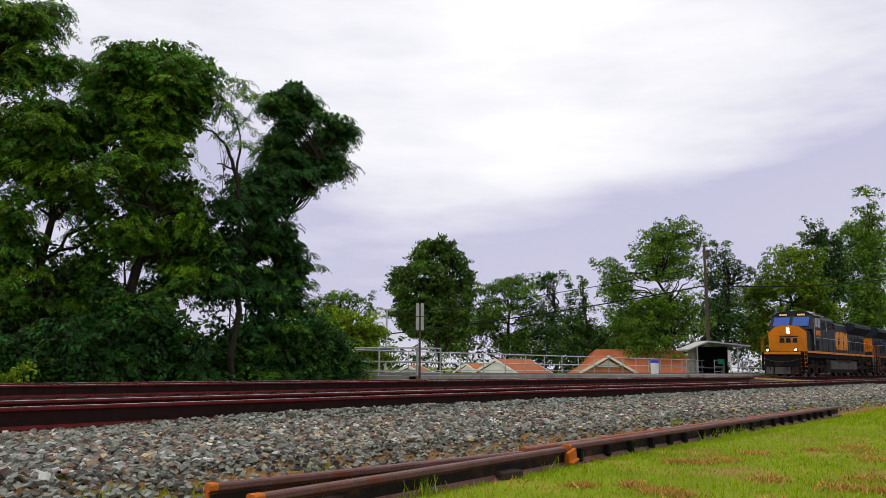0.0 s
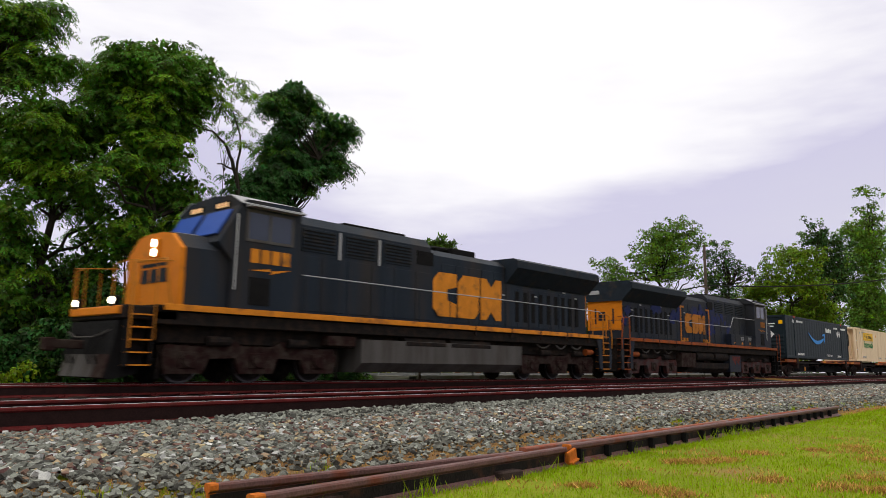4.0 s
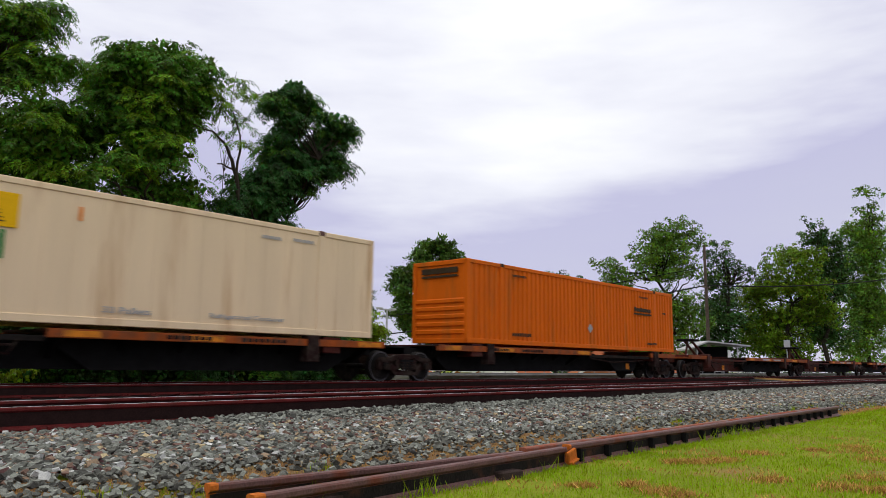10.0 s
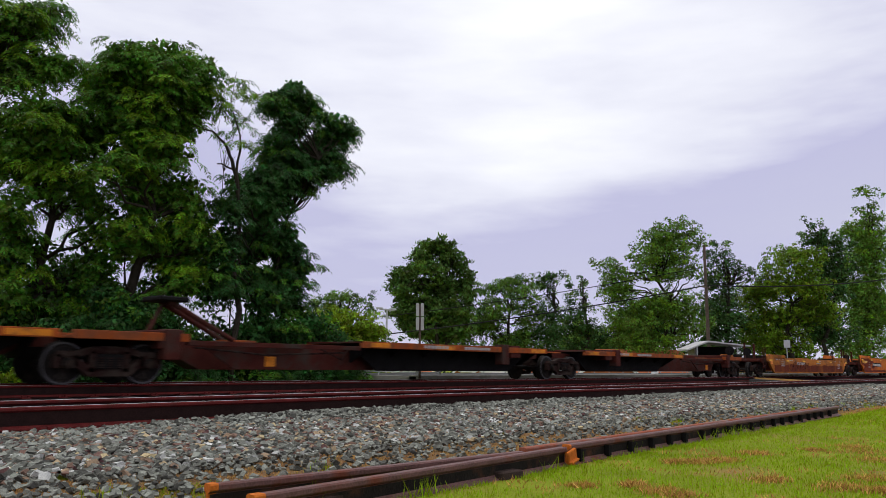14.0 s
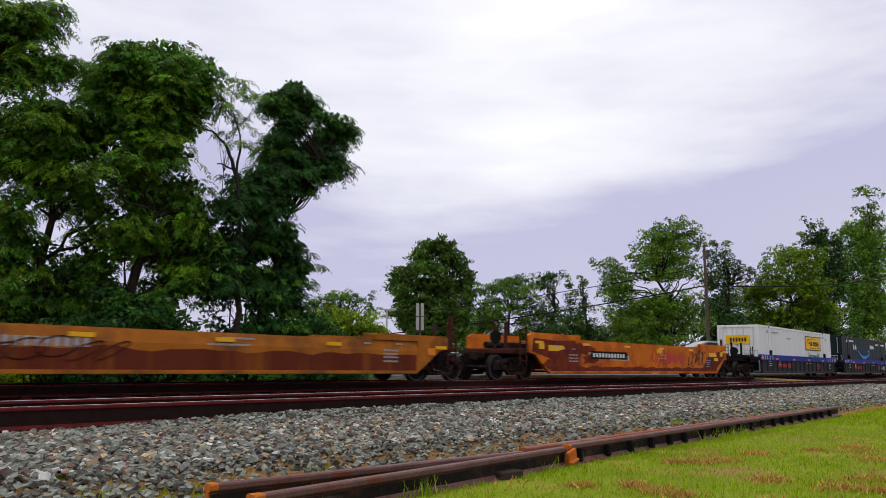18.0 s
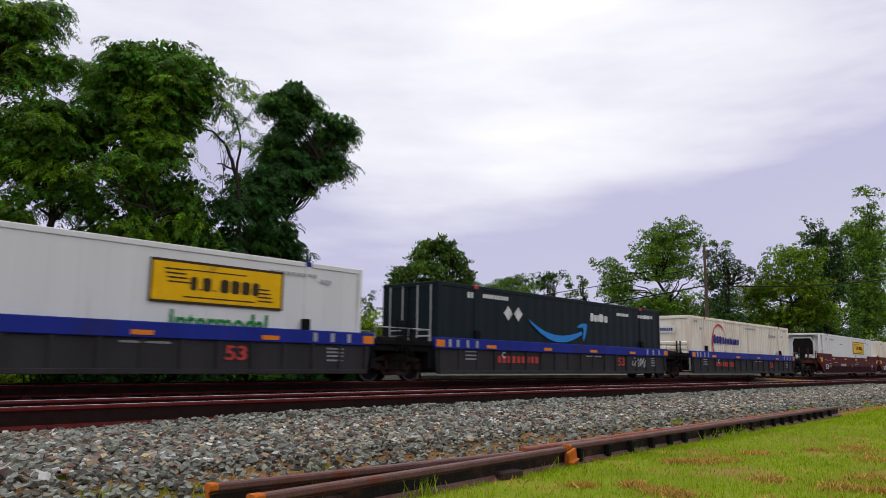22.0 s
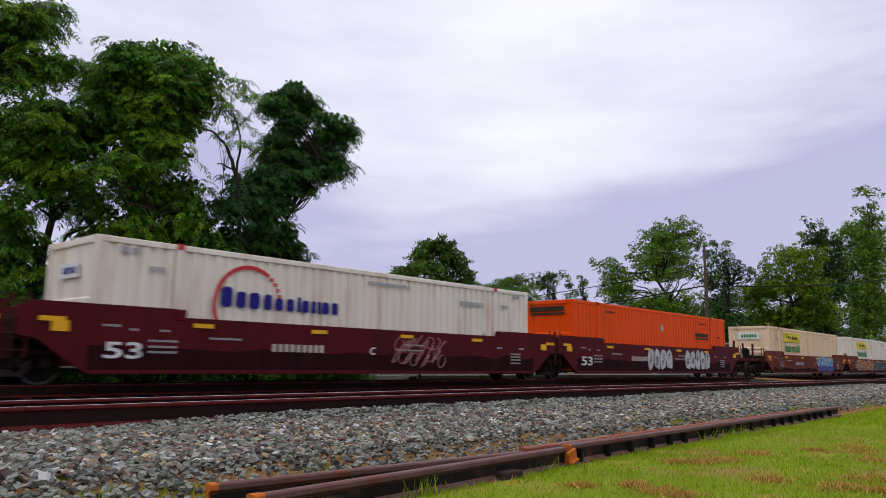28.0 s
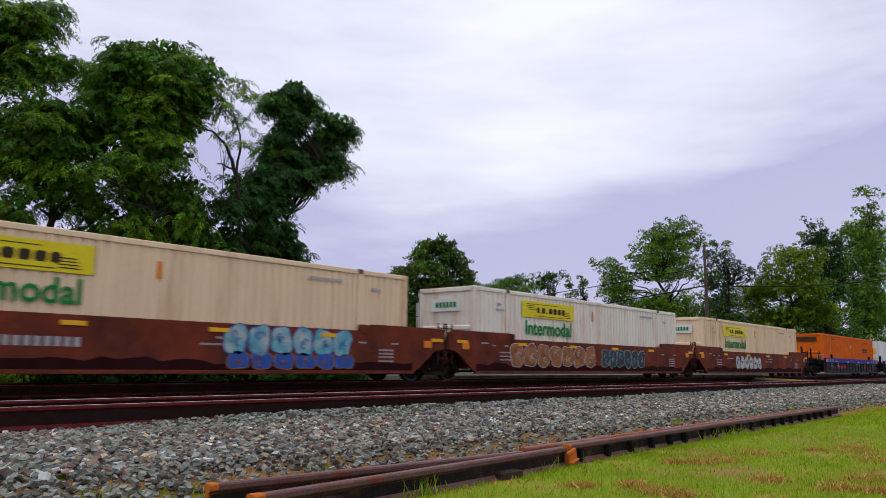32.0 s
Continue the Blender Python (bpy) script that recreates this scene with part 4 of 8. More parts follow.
def limb(shape, a, b, r0, r1, rng, kinks=4, wander=0.12, n=7):
    a, b = Vector(a), Vector(b)
    span = (b - a).length
    pts = [a] + [a.lerp(b, (i + 1) / (kinks + 1)) + Vector(rng.normal(size=3)) * wander * span * 0.35 for i in range(kinks)] + [b]
    for i, (p, q) in enumerate(zip(pts, pts[1:])):
        k0, k1 = i / (len(pts) - 1), (i + 1) / (len(pts) - 1)
        shape.tube(p, q, r0 + (r1 - r0) * k0, r0 + (r1 - r0) * k1, n=n, caps=False)
    return pts


def tree(name, label, base, blobs, kind, material, seed, trunk=0.22, second=None, pad=0.42, density=0.62, each=16, leaf=0.12, inside=60, split=0.1, group="trees beyond the tracks", category="tree", floor=0.05, under=0.25, limbs=True, length=0.42, back=0.0, bridge=0.0, gap=-0.22):
    """A trunk with limbs into every leafy mass, and a crown of bough ends; the second material takes whole boughs."""
    rng = np.random.default_rng(seed)
    base = Vector(base)
    local = [(b[0] - base.x, b[1] - base.y, b[2] - base.z, b[3], b[4]) for b in blobs]
    t = thing(name, label, category, group, pose(*base))
    if bridge:
        joined = []
        for i, b in enumerate(local):
            near = sorted((o for j, o in enumerate(local) if j != i), key=lambda o: math.dist(o[:3], b[:3]))[:2]
            for o in near:
                joined.append(tuple((b[k] + o[k]) / 2 for k in range(3)) + ((b[3] + o[3]) * 0.5 * bridge, (b[4] + o[4]) * 0.5 * bridge))
        local += joined
    top = max(b[2] for b in local)
    mid = sum(b[0] for b in local) / len(local), sum(b[1] for b in local) / len(local)
    s = Shape()
    spine = limb(s, (0, 0, -0.3), (mid[0] * 0.8, mid[1] * 0.8, top * 0.85), trunk, trunk * 0.25, rng, 6, 0.08, 9)
    for b in local:
        k = max([1] + [j for j in range(len(spine) - 1) if spine[j].z < b[2] - 0.5 * max(b[3], 1.0)])
        limb(s, spine[k], (b[0], b[1], b[2] - b[4] * 0.3), trunk * 0.32, trunk * 0.07, rng, 3, 0.16, 5)
        for _ in range(4 if limbs else 1):
            d = rng.normal(size=3)
            d /= np.linalg.norm(d)
            limb(s, (b[0], b[1], b[2] - b[4] * 0.3), (b[0] + d[0] * b[3] * 0.8, b[1] + d[1] * b[3] * 0.8, b[2] + d[2] * b[4] * 0.8), trunk * 0.08, trunk * 0.02, rng, 2, 0.15, 4)
    part("trunk", s, BARK, t, smooth=True)
    deep = [(b[0] + rng.normal() * b[3] * 0.25, b[1] + back, b[2] + rng.normal() * b[4] * 0.25, b[3] * 0.95, b[4] * 0.95) for b in local] if back else []
    cs, ds = bough_pads(local + deep, density, pad, rng, under, gap)
    tone = np.array([noise.noise(Vector((c[0] * 0.7 / pad * 0.42, c[1] * 0.7 / pad * 0.42, c[2] * 0.9 / pad * 0.42 + seed))) + 0.25 * rng.normal() for c in cs])
    for mat, pick in ((material, tone <= split), (second, tone > split)):
        mat, text = (mat, "") if mat else (material, "")
        if not pick.any():
            continue
        if kind == "compound":
            v, f = compound_leaves(cs[pick], ds[pick], pad, each, length, 6, leaf, 0.36, rng)
        elif kind == "needle":
            v, f = needle_tufts(cs[pick], ds[pick], pad, each, leaf, rng)
        else:
            v, f = broad_leaves(cs[pick], ds[pick], pad, each, leaf, 0.62, rng)
        v[:, 2] = np.maximum(v[:, 2], floor)
        part("crown", raw_mesh("crown", v, f, mat), mat, t, "lighter boughs of leaves" if mat is second else "")
    if inside:
        v, f = inner_leaves(local + deep, inside, leaf * 1.35, rng)
        v[:, 2] = np.maximum(v[:, 2], floor)
        part("inner_leaves", raw_mesh("inner_leaves", v, f, material), material, t)
    return t


tree("locust_tree", "tall feathery dark green locust tree behind the tracks", (11.7, 23.8, -0.5),
     [(10.4, 23.2, 10.6, 0.78, 0.48), (12.3, 24.2, 11.4, 1.01, 0.57), (12.7, 22.4, 10.5, 0.78, 0.58), (10.3, 24.2, 9.9, 0.95, 0.66), (11.2, 22.8, 9.7, 1.22, 0.79), (12.8, 23.0, 9.5, 1.08, 0.83), (10.7, 23.9, 8.6, 1.04, 0.85), (11.8, 23.0, 8.3, 1.05, 0.8), (11.0, 23.3, 7.2, 0.97, 0.84),
      (11.8, 22.2, 7.1, 0.66, 0.74), (11.8, 23.8, 6.0, 1.05, 0.99), (12.9, 23.3, 6.4, 0.82, 0.78), (13.1, 22.8, 5.3, 0.85, 0.73), (12.7, 23.8, 4.5, 1.21, 0.93), (13.5, 22.8, 4.1, 0.87, 0.73), (10.8, 23.1, 4.2, 0.94, 0.87), (9.5, 22.4, 6.2, 0.62, 0.72), (12.8, 23.0, 3.0, 0.95, 0.61)],
     "compound", LEAF_MID, 1, 0.22, LEAF_LIGHT, split=0.24, inside=110, density=0.60, each=14, leaf=0.145, back=1.3, bridge=0.66)
tree("locust_tree", "broad leafy locust tree with drooping sprays", (9.2, 25.2, -0.5),
     [(8.4, 24.5, 8.4, 1.11, 0.5), (9.4, 24.6, 8.4, 0.92, 0.59), (7.9, 25.6, 8.0, 0.9, 0.69), (8.7, 24.2, 7.2, 1.27, 0.64), (10.5, 25.2, 7.7, 0.69, 0.54), (8.2, 25.5, 6.6, 1.08, 0.76), (9.2, 24.4, 6.1, 0.93, 0.65), (10.4, 24.1, 5.4, 0.66, 0.77), (7.8, 24.5, 4.9, 0.89, 0.68),
      (8.6, 25.3, 3.9, 0.98, 0.75), (10.7, 25.1, 4.0, 0.79, 0.72), (8.0, 24.3, 2.4, 0.84, 0.77), (10.9, 24.9, 2.7, 1.03, 0.68), (9.7, 25.3, 2.7, 0.82, 0.62), (9.5, 24.8, 1.9, 0.89, 0.64)],
     "compound", LEAF_MID, 2, 0.22, LEAF_LIGHT, split=0.24, inside=90, density=0.60, each=14, leaf=0.145, back=1.3, bridge=0.66)
over = tree("locust_tree", "thin-leaved locust tree reaching over the others", (4.6, 23.4, -0.5),
            [(6.2, 21.0, 9.7, 0.63, 0.33), (7.0, 21.2, 10.1, 0.56, 0.28), (7.8, 21.9, 10.7, 0.36, 0.23), (6.7, 21.6, 9.5, 0.7, 0.28), (7.3, 21.0, 8.9, 0.56, 0.25), (8.0, 21.4, 8.9, 0.36, 0.24), (7.1, 21.5, 8.5, 0.56, 0.19), (6.4, 21.1, 7.7, 0.39, 0.13), (6.5, 21.8, 8.9, 0.46, 0.19), (5.4, 22.0, 9.8, 1.0, 0.6), (5.2, 22.2, 8.2, 0.7, 0.3)],
            "compound", LEAF_MID, 3, 0.14, LEAF_LIGHT, pad=0.34, density=0.32, each=12, inside=6, split=0.3, back=0.5, bridge=0.5, limbs=False)
s, rng = Shape(), np.random.default_rng(31)
for a, b, r in (((5.0, 22.2, 6.6), (6.78, 21.5, 8.72), 0.055), ((5.53, 21.5, 7.54), (7.68, 21.5, 8.52), 0.045), ((5.2, 21.8, 8.3), (7.0, 21.5, 9.46), 0.05), ((6.3, 21.5, 8.9), (7.9, 21.4, 10.1), 0.03)):
    limb(s, (a[0] - 4.6, a[1] - 23.4, a[2] + 0.5), (b[0] - 4.6, b[1] - 23.4, b[2] + 0.5), r, r * 0.3, rng, 5, 0.10, 6)
part("branch", s, BARK, over, "dark crooked bare branches")
tree("vine_covered_tree", "slender tree wrapped in dark ivy with leafy top", (16.2, 23.3, -0.5),
     [(17.2, 23.3, 11.4, 0.56, 0.38), (15.9, 22.9, 10.4, 0.43, 0.37), (18.0, 23.4, 10.7, 0.92, 0.5), (18.8, 22.5, 10.1, 0.73, 0.5), (20.0, 23.0, 10.0, 0.38, 0.31), (16.8, 22.8, 9.6, 0.87, 0.59), (18.7, 23.2, 9.2, 0.92, 0.58), (19.1, 22.6, 8.4, 0.5, 0.37), (17.0, 23.3, 8.6, 0.8, 0.71), (16.9, 23.0, 7.9, 0.74, 0.61), (17.8, 23.3, 7.2, 0.49, 0.54), (17.7, 22.8, 8.1, 0.58, 0.44), (16.5, 23.3, 8.7, 0.52, 0.48), (18.6, 22.9, 8.2, 0.45, 0.27)],
     "compound", LEAF_IVY, 4, 0.10, LEAF_MID, split=0.15, inside=150, pad=0.36, density=0.66, each=14, leaf=0.14, back=0.5, limbs=False, bridge=0.66)
tree("ivy_column", "dark ivy hanging thickly round a tree trunk", (16.25, 23.2, -0.5),
     [(16.1, 22.9, 7.5, 0.96, 0.57), (15.3, 23.3, 7.0, 0.59, 0.46), (16.6, 22.9, 6.6, 0.64, 0.73), (15.5, 22.8, 6.0, 0.83, 0.66), (17.1, 23.2, 5.3, 0.65, 0.82), (15.9, 23.4, 4.9, 0.84, 0.8), (17.4, 22.8, 4.1, 0.82, 0.6), (16.3, 23.4, 3.6, 1.1, 0.72), (15.2, 23.3, 3.3, 0.57, 0.66), (16.9, 22.6, 3.0, 0.72, 0.51), (13.7, 21.8, 4.1, 0.45, 0.68), (13.6, 21.8, 2.9, 0.56, 0.56), (13.9, 21.8, 5.2, 0.31, 0.58), (13.7, 21.8, 6.2, 0.23, 0.38)],
     "compound", LEAF_IVY, 14, 0.10, LEAF_MID, split=0.2, inside=200, pad=0.30, density=0.6, each=11, leaf=0.135, length=0.34, back=0.5, bridge=0.72, limbs=False, category="vine")
young = tree("young_locust", "thin young locust tree with gaps in its crown", (14.4, 22.3, -0.5),
             [(13.9, 22.2, 10.2, 0.4, 0.3), (13.5, 22.2, 9.3, 0.43, 0.35), (14.2, 22.0, 8.9, 0.26, 0.26), (14.0, 21.9, 8.0, 0.31, 0.24), (14.1, 21.8, 9.9, 0.18, 0.18), (13.6, 21.9, 8.3, 0.19, 0.27), (13.0, 22.0, 9.7, 0.31, 0.27)],
             "compound", LEAF_MID, 5, 0.03, LEAF_LIGHT, pad=0.26, density=0.50, each=11, inside=0, limbs=False, length=0.34)
s, rng = Shape(), np.random.default_rng(8)
for a, b, r0, r1 in (((14.4, 22.2, -0.5), (14.2, 22.0, 5.0), 0.12, 0.085), ((14.2, 22.0, 5.0), (13.96, 22.0, 6.91), 0.085, 0.075), ((13.96, 22.0, 6.91), (13.54, 22.0, 7.79), 0.075, 0.05), ((13.54, 22.0, 7.79), (12.93, 22.0, 8.24), 0.05, 0.03), ((12.93, 22.0, 8.24), (12.19, 22.0, 8.3), 0.03, 0.015),
                      ((13.96, 22.0, 6.91), (14.0, 21.9, 8.0), 0.05, 0.03), ((14.0, 21.9, 8.0), (13.6, 22.0, 9.3), 0.03, 0.018), ((13.6, 22.0, 9.3), (13.74, 22.0, 10.6), 0.018, 0.006), ((13.9, 22.0, 7.1), (13.2, 22.0, 7.15), 0.04, 0.02)):
    limb(s, (a[0] - 14.4, a[1] - 22.3, a[2] + 0.5), (b[0] - 14.4, b[1] - 22.3, b[2] + 0.5), r0, r1, rng, 3, 0.07, 7)
part("branch", s, BARK, young, "dark forked bare branch")

BUSHES = [(9.8, 22.4, 1.2, 1.01, 0.84), (10.7, 22.2, 1.4, 1.0, 1.0), (11.8, 22.3, 1.4, 1.03, 0.93), (12.9, 22.3, 0.9, 0.88, 0.7), (14.4, 22.9, 0.9, 0.94, 0.74), (14.9, 22.5, 1.5, 0.95, 0.75), (16.4, 22.6, 1.7, 1.19, 0.91), (17.6, 22.2, 1.7, 1.1, 1.01), (19.2, 22.6, 1.2, 0.93, 0.93), (19.6, 22.0, 0.6, 0.49, 0.71), (8.5, 21.9, 0.9, 0.94, 0.76), (8.0, 22.8, 0.7, 0.92, 0.76),
          (11.0, 21.9, 2.2, 0.78, 0.52), (10.5, 22.9, 2.3, 0.88, 0.63), (15.9, 22.7, 2.6, 1.12, 0.53), (17.2, 22.7, 2.4, 0.95, 0.51), (12.4, 23.0, 2.2, 0.6, 0.49)]
for i, b in enumerate(BUSHES):
    low = [(b[0] + dx, b[1] + 0.15, 0.15, b[3] * 0.85, 0.62) for dx in (-0.45, 0.45)] if b[2] < 2 else [(b[0], b[1] + 0.2, 0.8, 0.6, 1.0)]
    tree("bush", "dense dark green bush under the trees", (b[0], b[1], -0.5), [b] + low, "compound" if i % 3 == 0 else "broad", LEAF_IVY, 20 + i, 0.05, LEAF_MID, pad=0.27, density=0.62, bridge=0.8, each=12 if i % 3 == 0 else 34, leaf=0.11 if i % 3 == 0 else 0.15, length=0.30, inside=140, split=0.25, group="bushes beside the track", category="bush", limbs=False)
tree("weed", "bright green weeds at the track's edge", (6.7, 20.6, -0.45), [(6.5, 20.6, 0.0, 0.5, 0.3), (7.1, 20.5, 0.1, 0.45, 0.34), (6.0, 20.8, 0.0, 0.5, 0.3)], "broad", LEAF_FRESH, 45, 0.02, pad=0.2, density=0.7, each=30, leaf=0.13, group="bushes beside the track", category="weed", limbs=False)
tree("bush", "bright yellow-green bush at the platform's end", (24.3, 27.4, -1.0),
     [(23.5, 27.9, 2.5, 1.23, 0.82), (24.5, 26.9, 2.2, 1.23, 0.96), (25.3, 26.9, 1.7, 0.96, 0.96), (24.2, 27.4, 1.4, 1.64, 1.23), (25.1, 26.9, 0.8, 1.23, 0.96), (23.0, 28.6, 1.9, 1.09, 1.09)], "broad", LEAF_FRESH, 40, 0.1, LEAF_YELLOW, pad=0.34, density=0.7, each=46, leaf=0.16, split=0.3, group="bushes beside the track", category="bush", limbs=False)
tree("pine_tree", "rounded dark pine tree standing above the houses", (63.0, 57.0, -4.5),
     [(62.8, 56.2, 14.2, 1.69, 1.04), (62.2, 58.4, 13.0, 1.83, 1.05), (64.5, 55.3, 12.8, 1.83, 1.17), (59.8, 58.3, 10.8, 1.79, 1.15), (62.0, 56.2, 11.1, 2.18, 1.15), (65.8, 54.6, 10.9, 1.57, 1.05), (59.1, 58.5, 8.8, 1.39, 1.01), (62.4, 58.5, 9.1, 2.22, 1.17), (64.3, 56.3, 9.1, 2.22, 1.17), (65.3, 53.7, 8.6, 1.54, 1.03),
      (60.4, 58.6, 6.8, 1.92, 1.15), (62.6, 56.2, 6.6, 2.55, 1.28), (64.4, 54.0, 6.4, 2.04, 1.28), (61.8, 58.0, 4.3, 2.88, 1.6), (64.5, 55.3, 4.4, 2.89, 1.6)], "needle", LEAF_PINE, 41, 0.3, LEAF_FAR, pad=0.50, density=0.62, each=30, leaf=0.36, inside=10, split=0.25, back=1.5, bridge=0.62, gap=-0.1)
FAR = [
    ("maple_tree", "leafy green trees on the skyline", (74.5, 55.0, -4.5), [(75.9, 53.5, 11.0, 1.69, 0.92), (74.7, 55.3, 10.4, 1.98, 1.13), (73.3, 56.9, 9.3, 1.69, 1.27), (74.3, 52.0, 8.8, 2.33, 1.51), (71.8, 54.4, 7.0, 2.73, 1.7), (77.1, 53.1, 6.2, 2.82, 1.97), (72.5, 57.1, 5.1, 2.79, 1.74), (70.0, 60.0, 3.0, 4.0, 2.5), (76.0, 54.0, 2.5, 4.0, 2.5)], LEAF_FAR, LEAF_DARK),
    ("ivy_hung_tree", "vine-hung tree on the skyline", (78.0, 51.0, -4.5), [(78.1, 50.4, 11.7, 1.27, 0.63), (76.8, 50.9, 11.0, 1.12, 0.84), (77.7, 51.0, 9.7, 0.98, 1.26), (78.2, 51.1, 7.6, 1.4, 1.54), (78.1, 50.9, 5.2, 1.95, 1.81), (78.0, 50.5, 2.0, 3.0, 2.2)], LEAF_DARK, LEAF_FAR),
    ("ivy_covered_snag", "ivy-covered broken tree against the sky", (70.2, 42.0, -4.5), [(70.2, 42.1, 10.0, 0.49, 0.43), (70.7, 42.1, 8.6, 0.62, 0.86), (69.9, 41.9, 6.7, 1.22, 1.09), (69.3, 41.9, 4.9, 1.93, 1.45), (70.8, 41.5, 4.0, 1.83, 1.22), (70.0, 42.0, 1.0, 2.6, 2.4)], LEAF_DARK, LEAF_FAR),
    ("oak_tree", "large leafy oak on the skyline", (74.5, 34.5, -4.5), [(74.2, 32.4, 15.4, 2.02, 0.89), (75.7, 35.7, 14.9, 1.61, 1.12), (74.2, 33.4, 12.9, 2.87, 1.43), (76.8, 31.7, 13.7, 1.69, 1.21), (75.2, 36.5, 12.4, 2.1, 1.24), (71.9, 39.2, 11.5, 1.59, 1.1), (72.9, 38.0, 10.1, 1.95, 1.34), (74.4, 34.2, 10.3, 2.4, 1.44), (74.4, 31.5, 10.4, 1.76, 1.64),
                                                                           (72.9, 38.8, 7.7, 2.75, 1.71), (73.7, 35.3, 7.3, 2.39, 1.67), (74.9, 32.7, 7.0, 2.66, 1.77), (72.8, 36.9, 4.9, 3.59, 1.67), (75.3, 31.7, 4.6, 2.34, 1.46), (73.5, 36.0, 2.0, 4.2, 2.2)], LEAF_FAR, LEAF_LIGHT),
    ("oak_tree", "dark leafy oak behind the pole", (87.0, 33.0, -4.5), [(87.1, 32.6, 15.0, 1.07, 0.8), (85.4, 32.8, 13.3, 1.45, 1.05), (86.9, 31.9, 12.4, 1.06, 1.06), (86.9, 33.7, 11.2, 2.27, 1.6), (87.4, 32.6, 9.2, 1.99, 1.72), (87.4, 34.7, 7.2, 2.42, 1.75), (88.1, 30.8, 12.3, 0.93, 0.6), (88.7, 30.1, 11.1, 1.19, 0.92), (85.8, 31.5, 5.7, 2.9, 1.81), (86.5, 34.0, 2.5, 4.5, 2.8)], LEAF_DARK, LEAF_FAR),
    ("oak_tree", "shaded green tree behind the houses", (80.0, 42.5, -4.5), [(81.2, 41.0, 6.4, 2.8, 2.4), (78.6, 44.9, 3.1, 3.34, 2.67), (80.5, 42.0, 3.0, 4.0, 3.2), (83.5, 38.5, 5.0, 3.2, 2.8), (77.0, 47.5, 3.5, 3.0, 2.6)], LEAF_DARK, LEAF_FAR),
    ("maple_tree", "fresh yellow-green maple near the platform", (91.0, 27.5, -1.5), [(91.4, 30.7, 9.4, 2.71, 1.62), (89.0, 27.6, 11.6, 1.82, 1.3), (91.6, 26.7, 13.8, 2.12, 1.33), (89.7, 23.8, 13.0, 2.16, 1.53), (90.5, 27.9, 9.2, 2.96, 1.97), (89.8, 24.6, 9.9, 2.87, 1.91), (90.6, 30.3, 6.6, 3.0, 1.87), (92.2, 27.3, 6.3, 3.63, 1.98), (91.5, 24.0, 9.6, 2.17, 1.66), (93.9, 24.0, 6.6, 2.92, 1.94), (93.5, 24.5, 7.5, 1.8, 1.54), (90.0, 30.0, 3.5, 3.2, 2.2), (92.5, 27.0, 2.5, 3.5, 2.2)], LEAF_YELLOW, LEAF_FRESH),
    ("oak_tree", "tall dark leafy tree over the maple", (110.0, 28.0, -1.5), [(108.3, 27.7, 20.0, 1.54, 0.92), (110.4, 27.0, 18.1, 1.86, 1.39), (110.4, 28.8, 17.8, 1.57, 1.41), (109.3, 25.5, 17.2, 1.81, 1.2), (109.5, 26.2, 15.2, 2.59, 1.83), (113.3, 26.0, 14.6, 2.63, 2.32), (111.0, 27.5, 11.0, 4.0, 3.2), (109.0, 30.0, 7.0, 4.0, 3.4), (113.0, 28.0, 5.0, 4.0, 3.4)], LEAF_DARK, LEAF_FAR),
    ("oak_tree", "tall leafy tree on the skyline beside the line", (131.0, 27.5, -1.5), [(128.9, 25.5, 27.5, 1.76, 1.23), (132.4, 25.5, 24.4, 2.33, 1.97), (129.1, 27.4, 22.0, 2.31, 1.77), (129.8, 26.4, 20.1, 3.16, 2.46), (131.2, 26.0, 15.7, 3.51, 3.51), (130.5, 27.6, 12.3, 3.98, 3.09), (133.1, 26.5, 8.8, 3.97, 3.53), (136.5, 26.5, 20.0, 4.5, 5.0), (138.0, 27.0, 10.0, 5.0, 6.0), (131.0, 28.0, 4.5, 4.5, 3.5)], LEAF_FAR, LEAF_LIGHT),
    ("maple_tree", "low green trees beyond the platform's end", (39.0, 45.5, -4.5), [(38.6, 45.9, 5.5, 1.08, 0.63), (39.4, 44.8, 5.8, 1.08, 0.59), (37.0, 46.0, 5.0, 0.88, 0.62), (40.2, 43.9, 5.1, 0.72, 0.63), (39.4, 45.4, 4.2, 1.54, 0.99), (39.0, 45.5, 2.0, 2.4, 1.6)], LEAF_FAR, LEAF_DARK),
]
for i, (kind, text, base, blobs, leaf, other) in enumerate(FAR):
    far = math.hypot(base[0], base[1]) / 80
    tree(kind, text, base, blobs, "broad", leaf, 60 + i, 0.35, other, pad=0.44 * far, density=0.46, each=34, leaf=0.195 * far, inside=9 / far ** 3, split=0.22, back=1.5, bridge=0.66, gap=-0.12)
tree("cypress", "small dark pointed cypress beyond the platform's end", (40.8, 43.8, -4.5), [(40.8, 43.8, 5.7, 0.23, 0.63), (40.7, 43.8, 4.7, 0.32, 0.81), (40.8, 43.8, 3.2, 0.4, 1.0)], "needle", LEAF_DARK, 80, 0.06, pad=0.2, density=0.8, each=24, leaf=0.16, limbs=False)


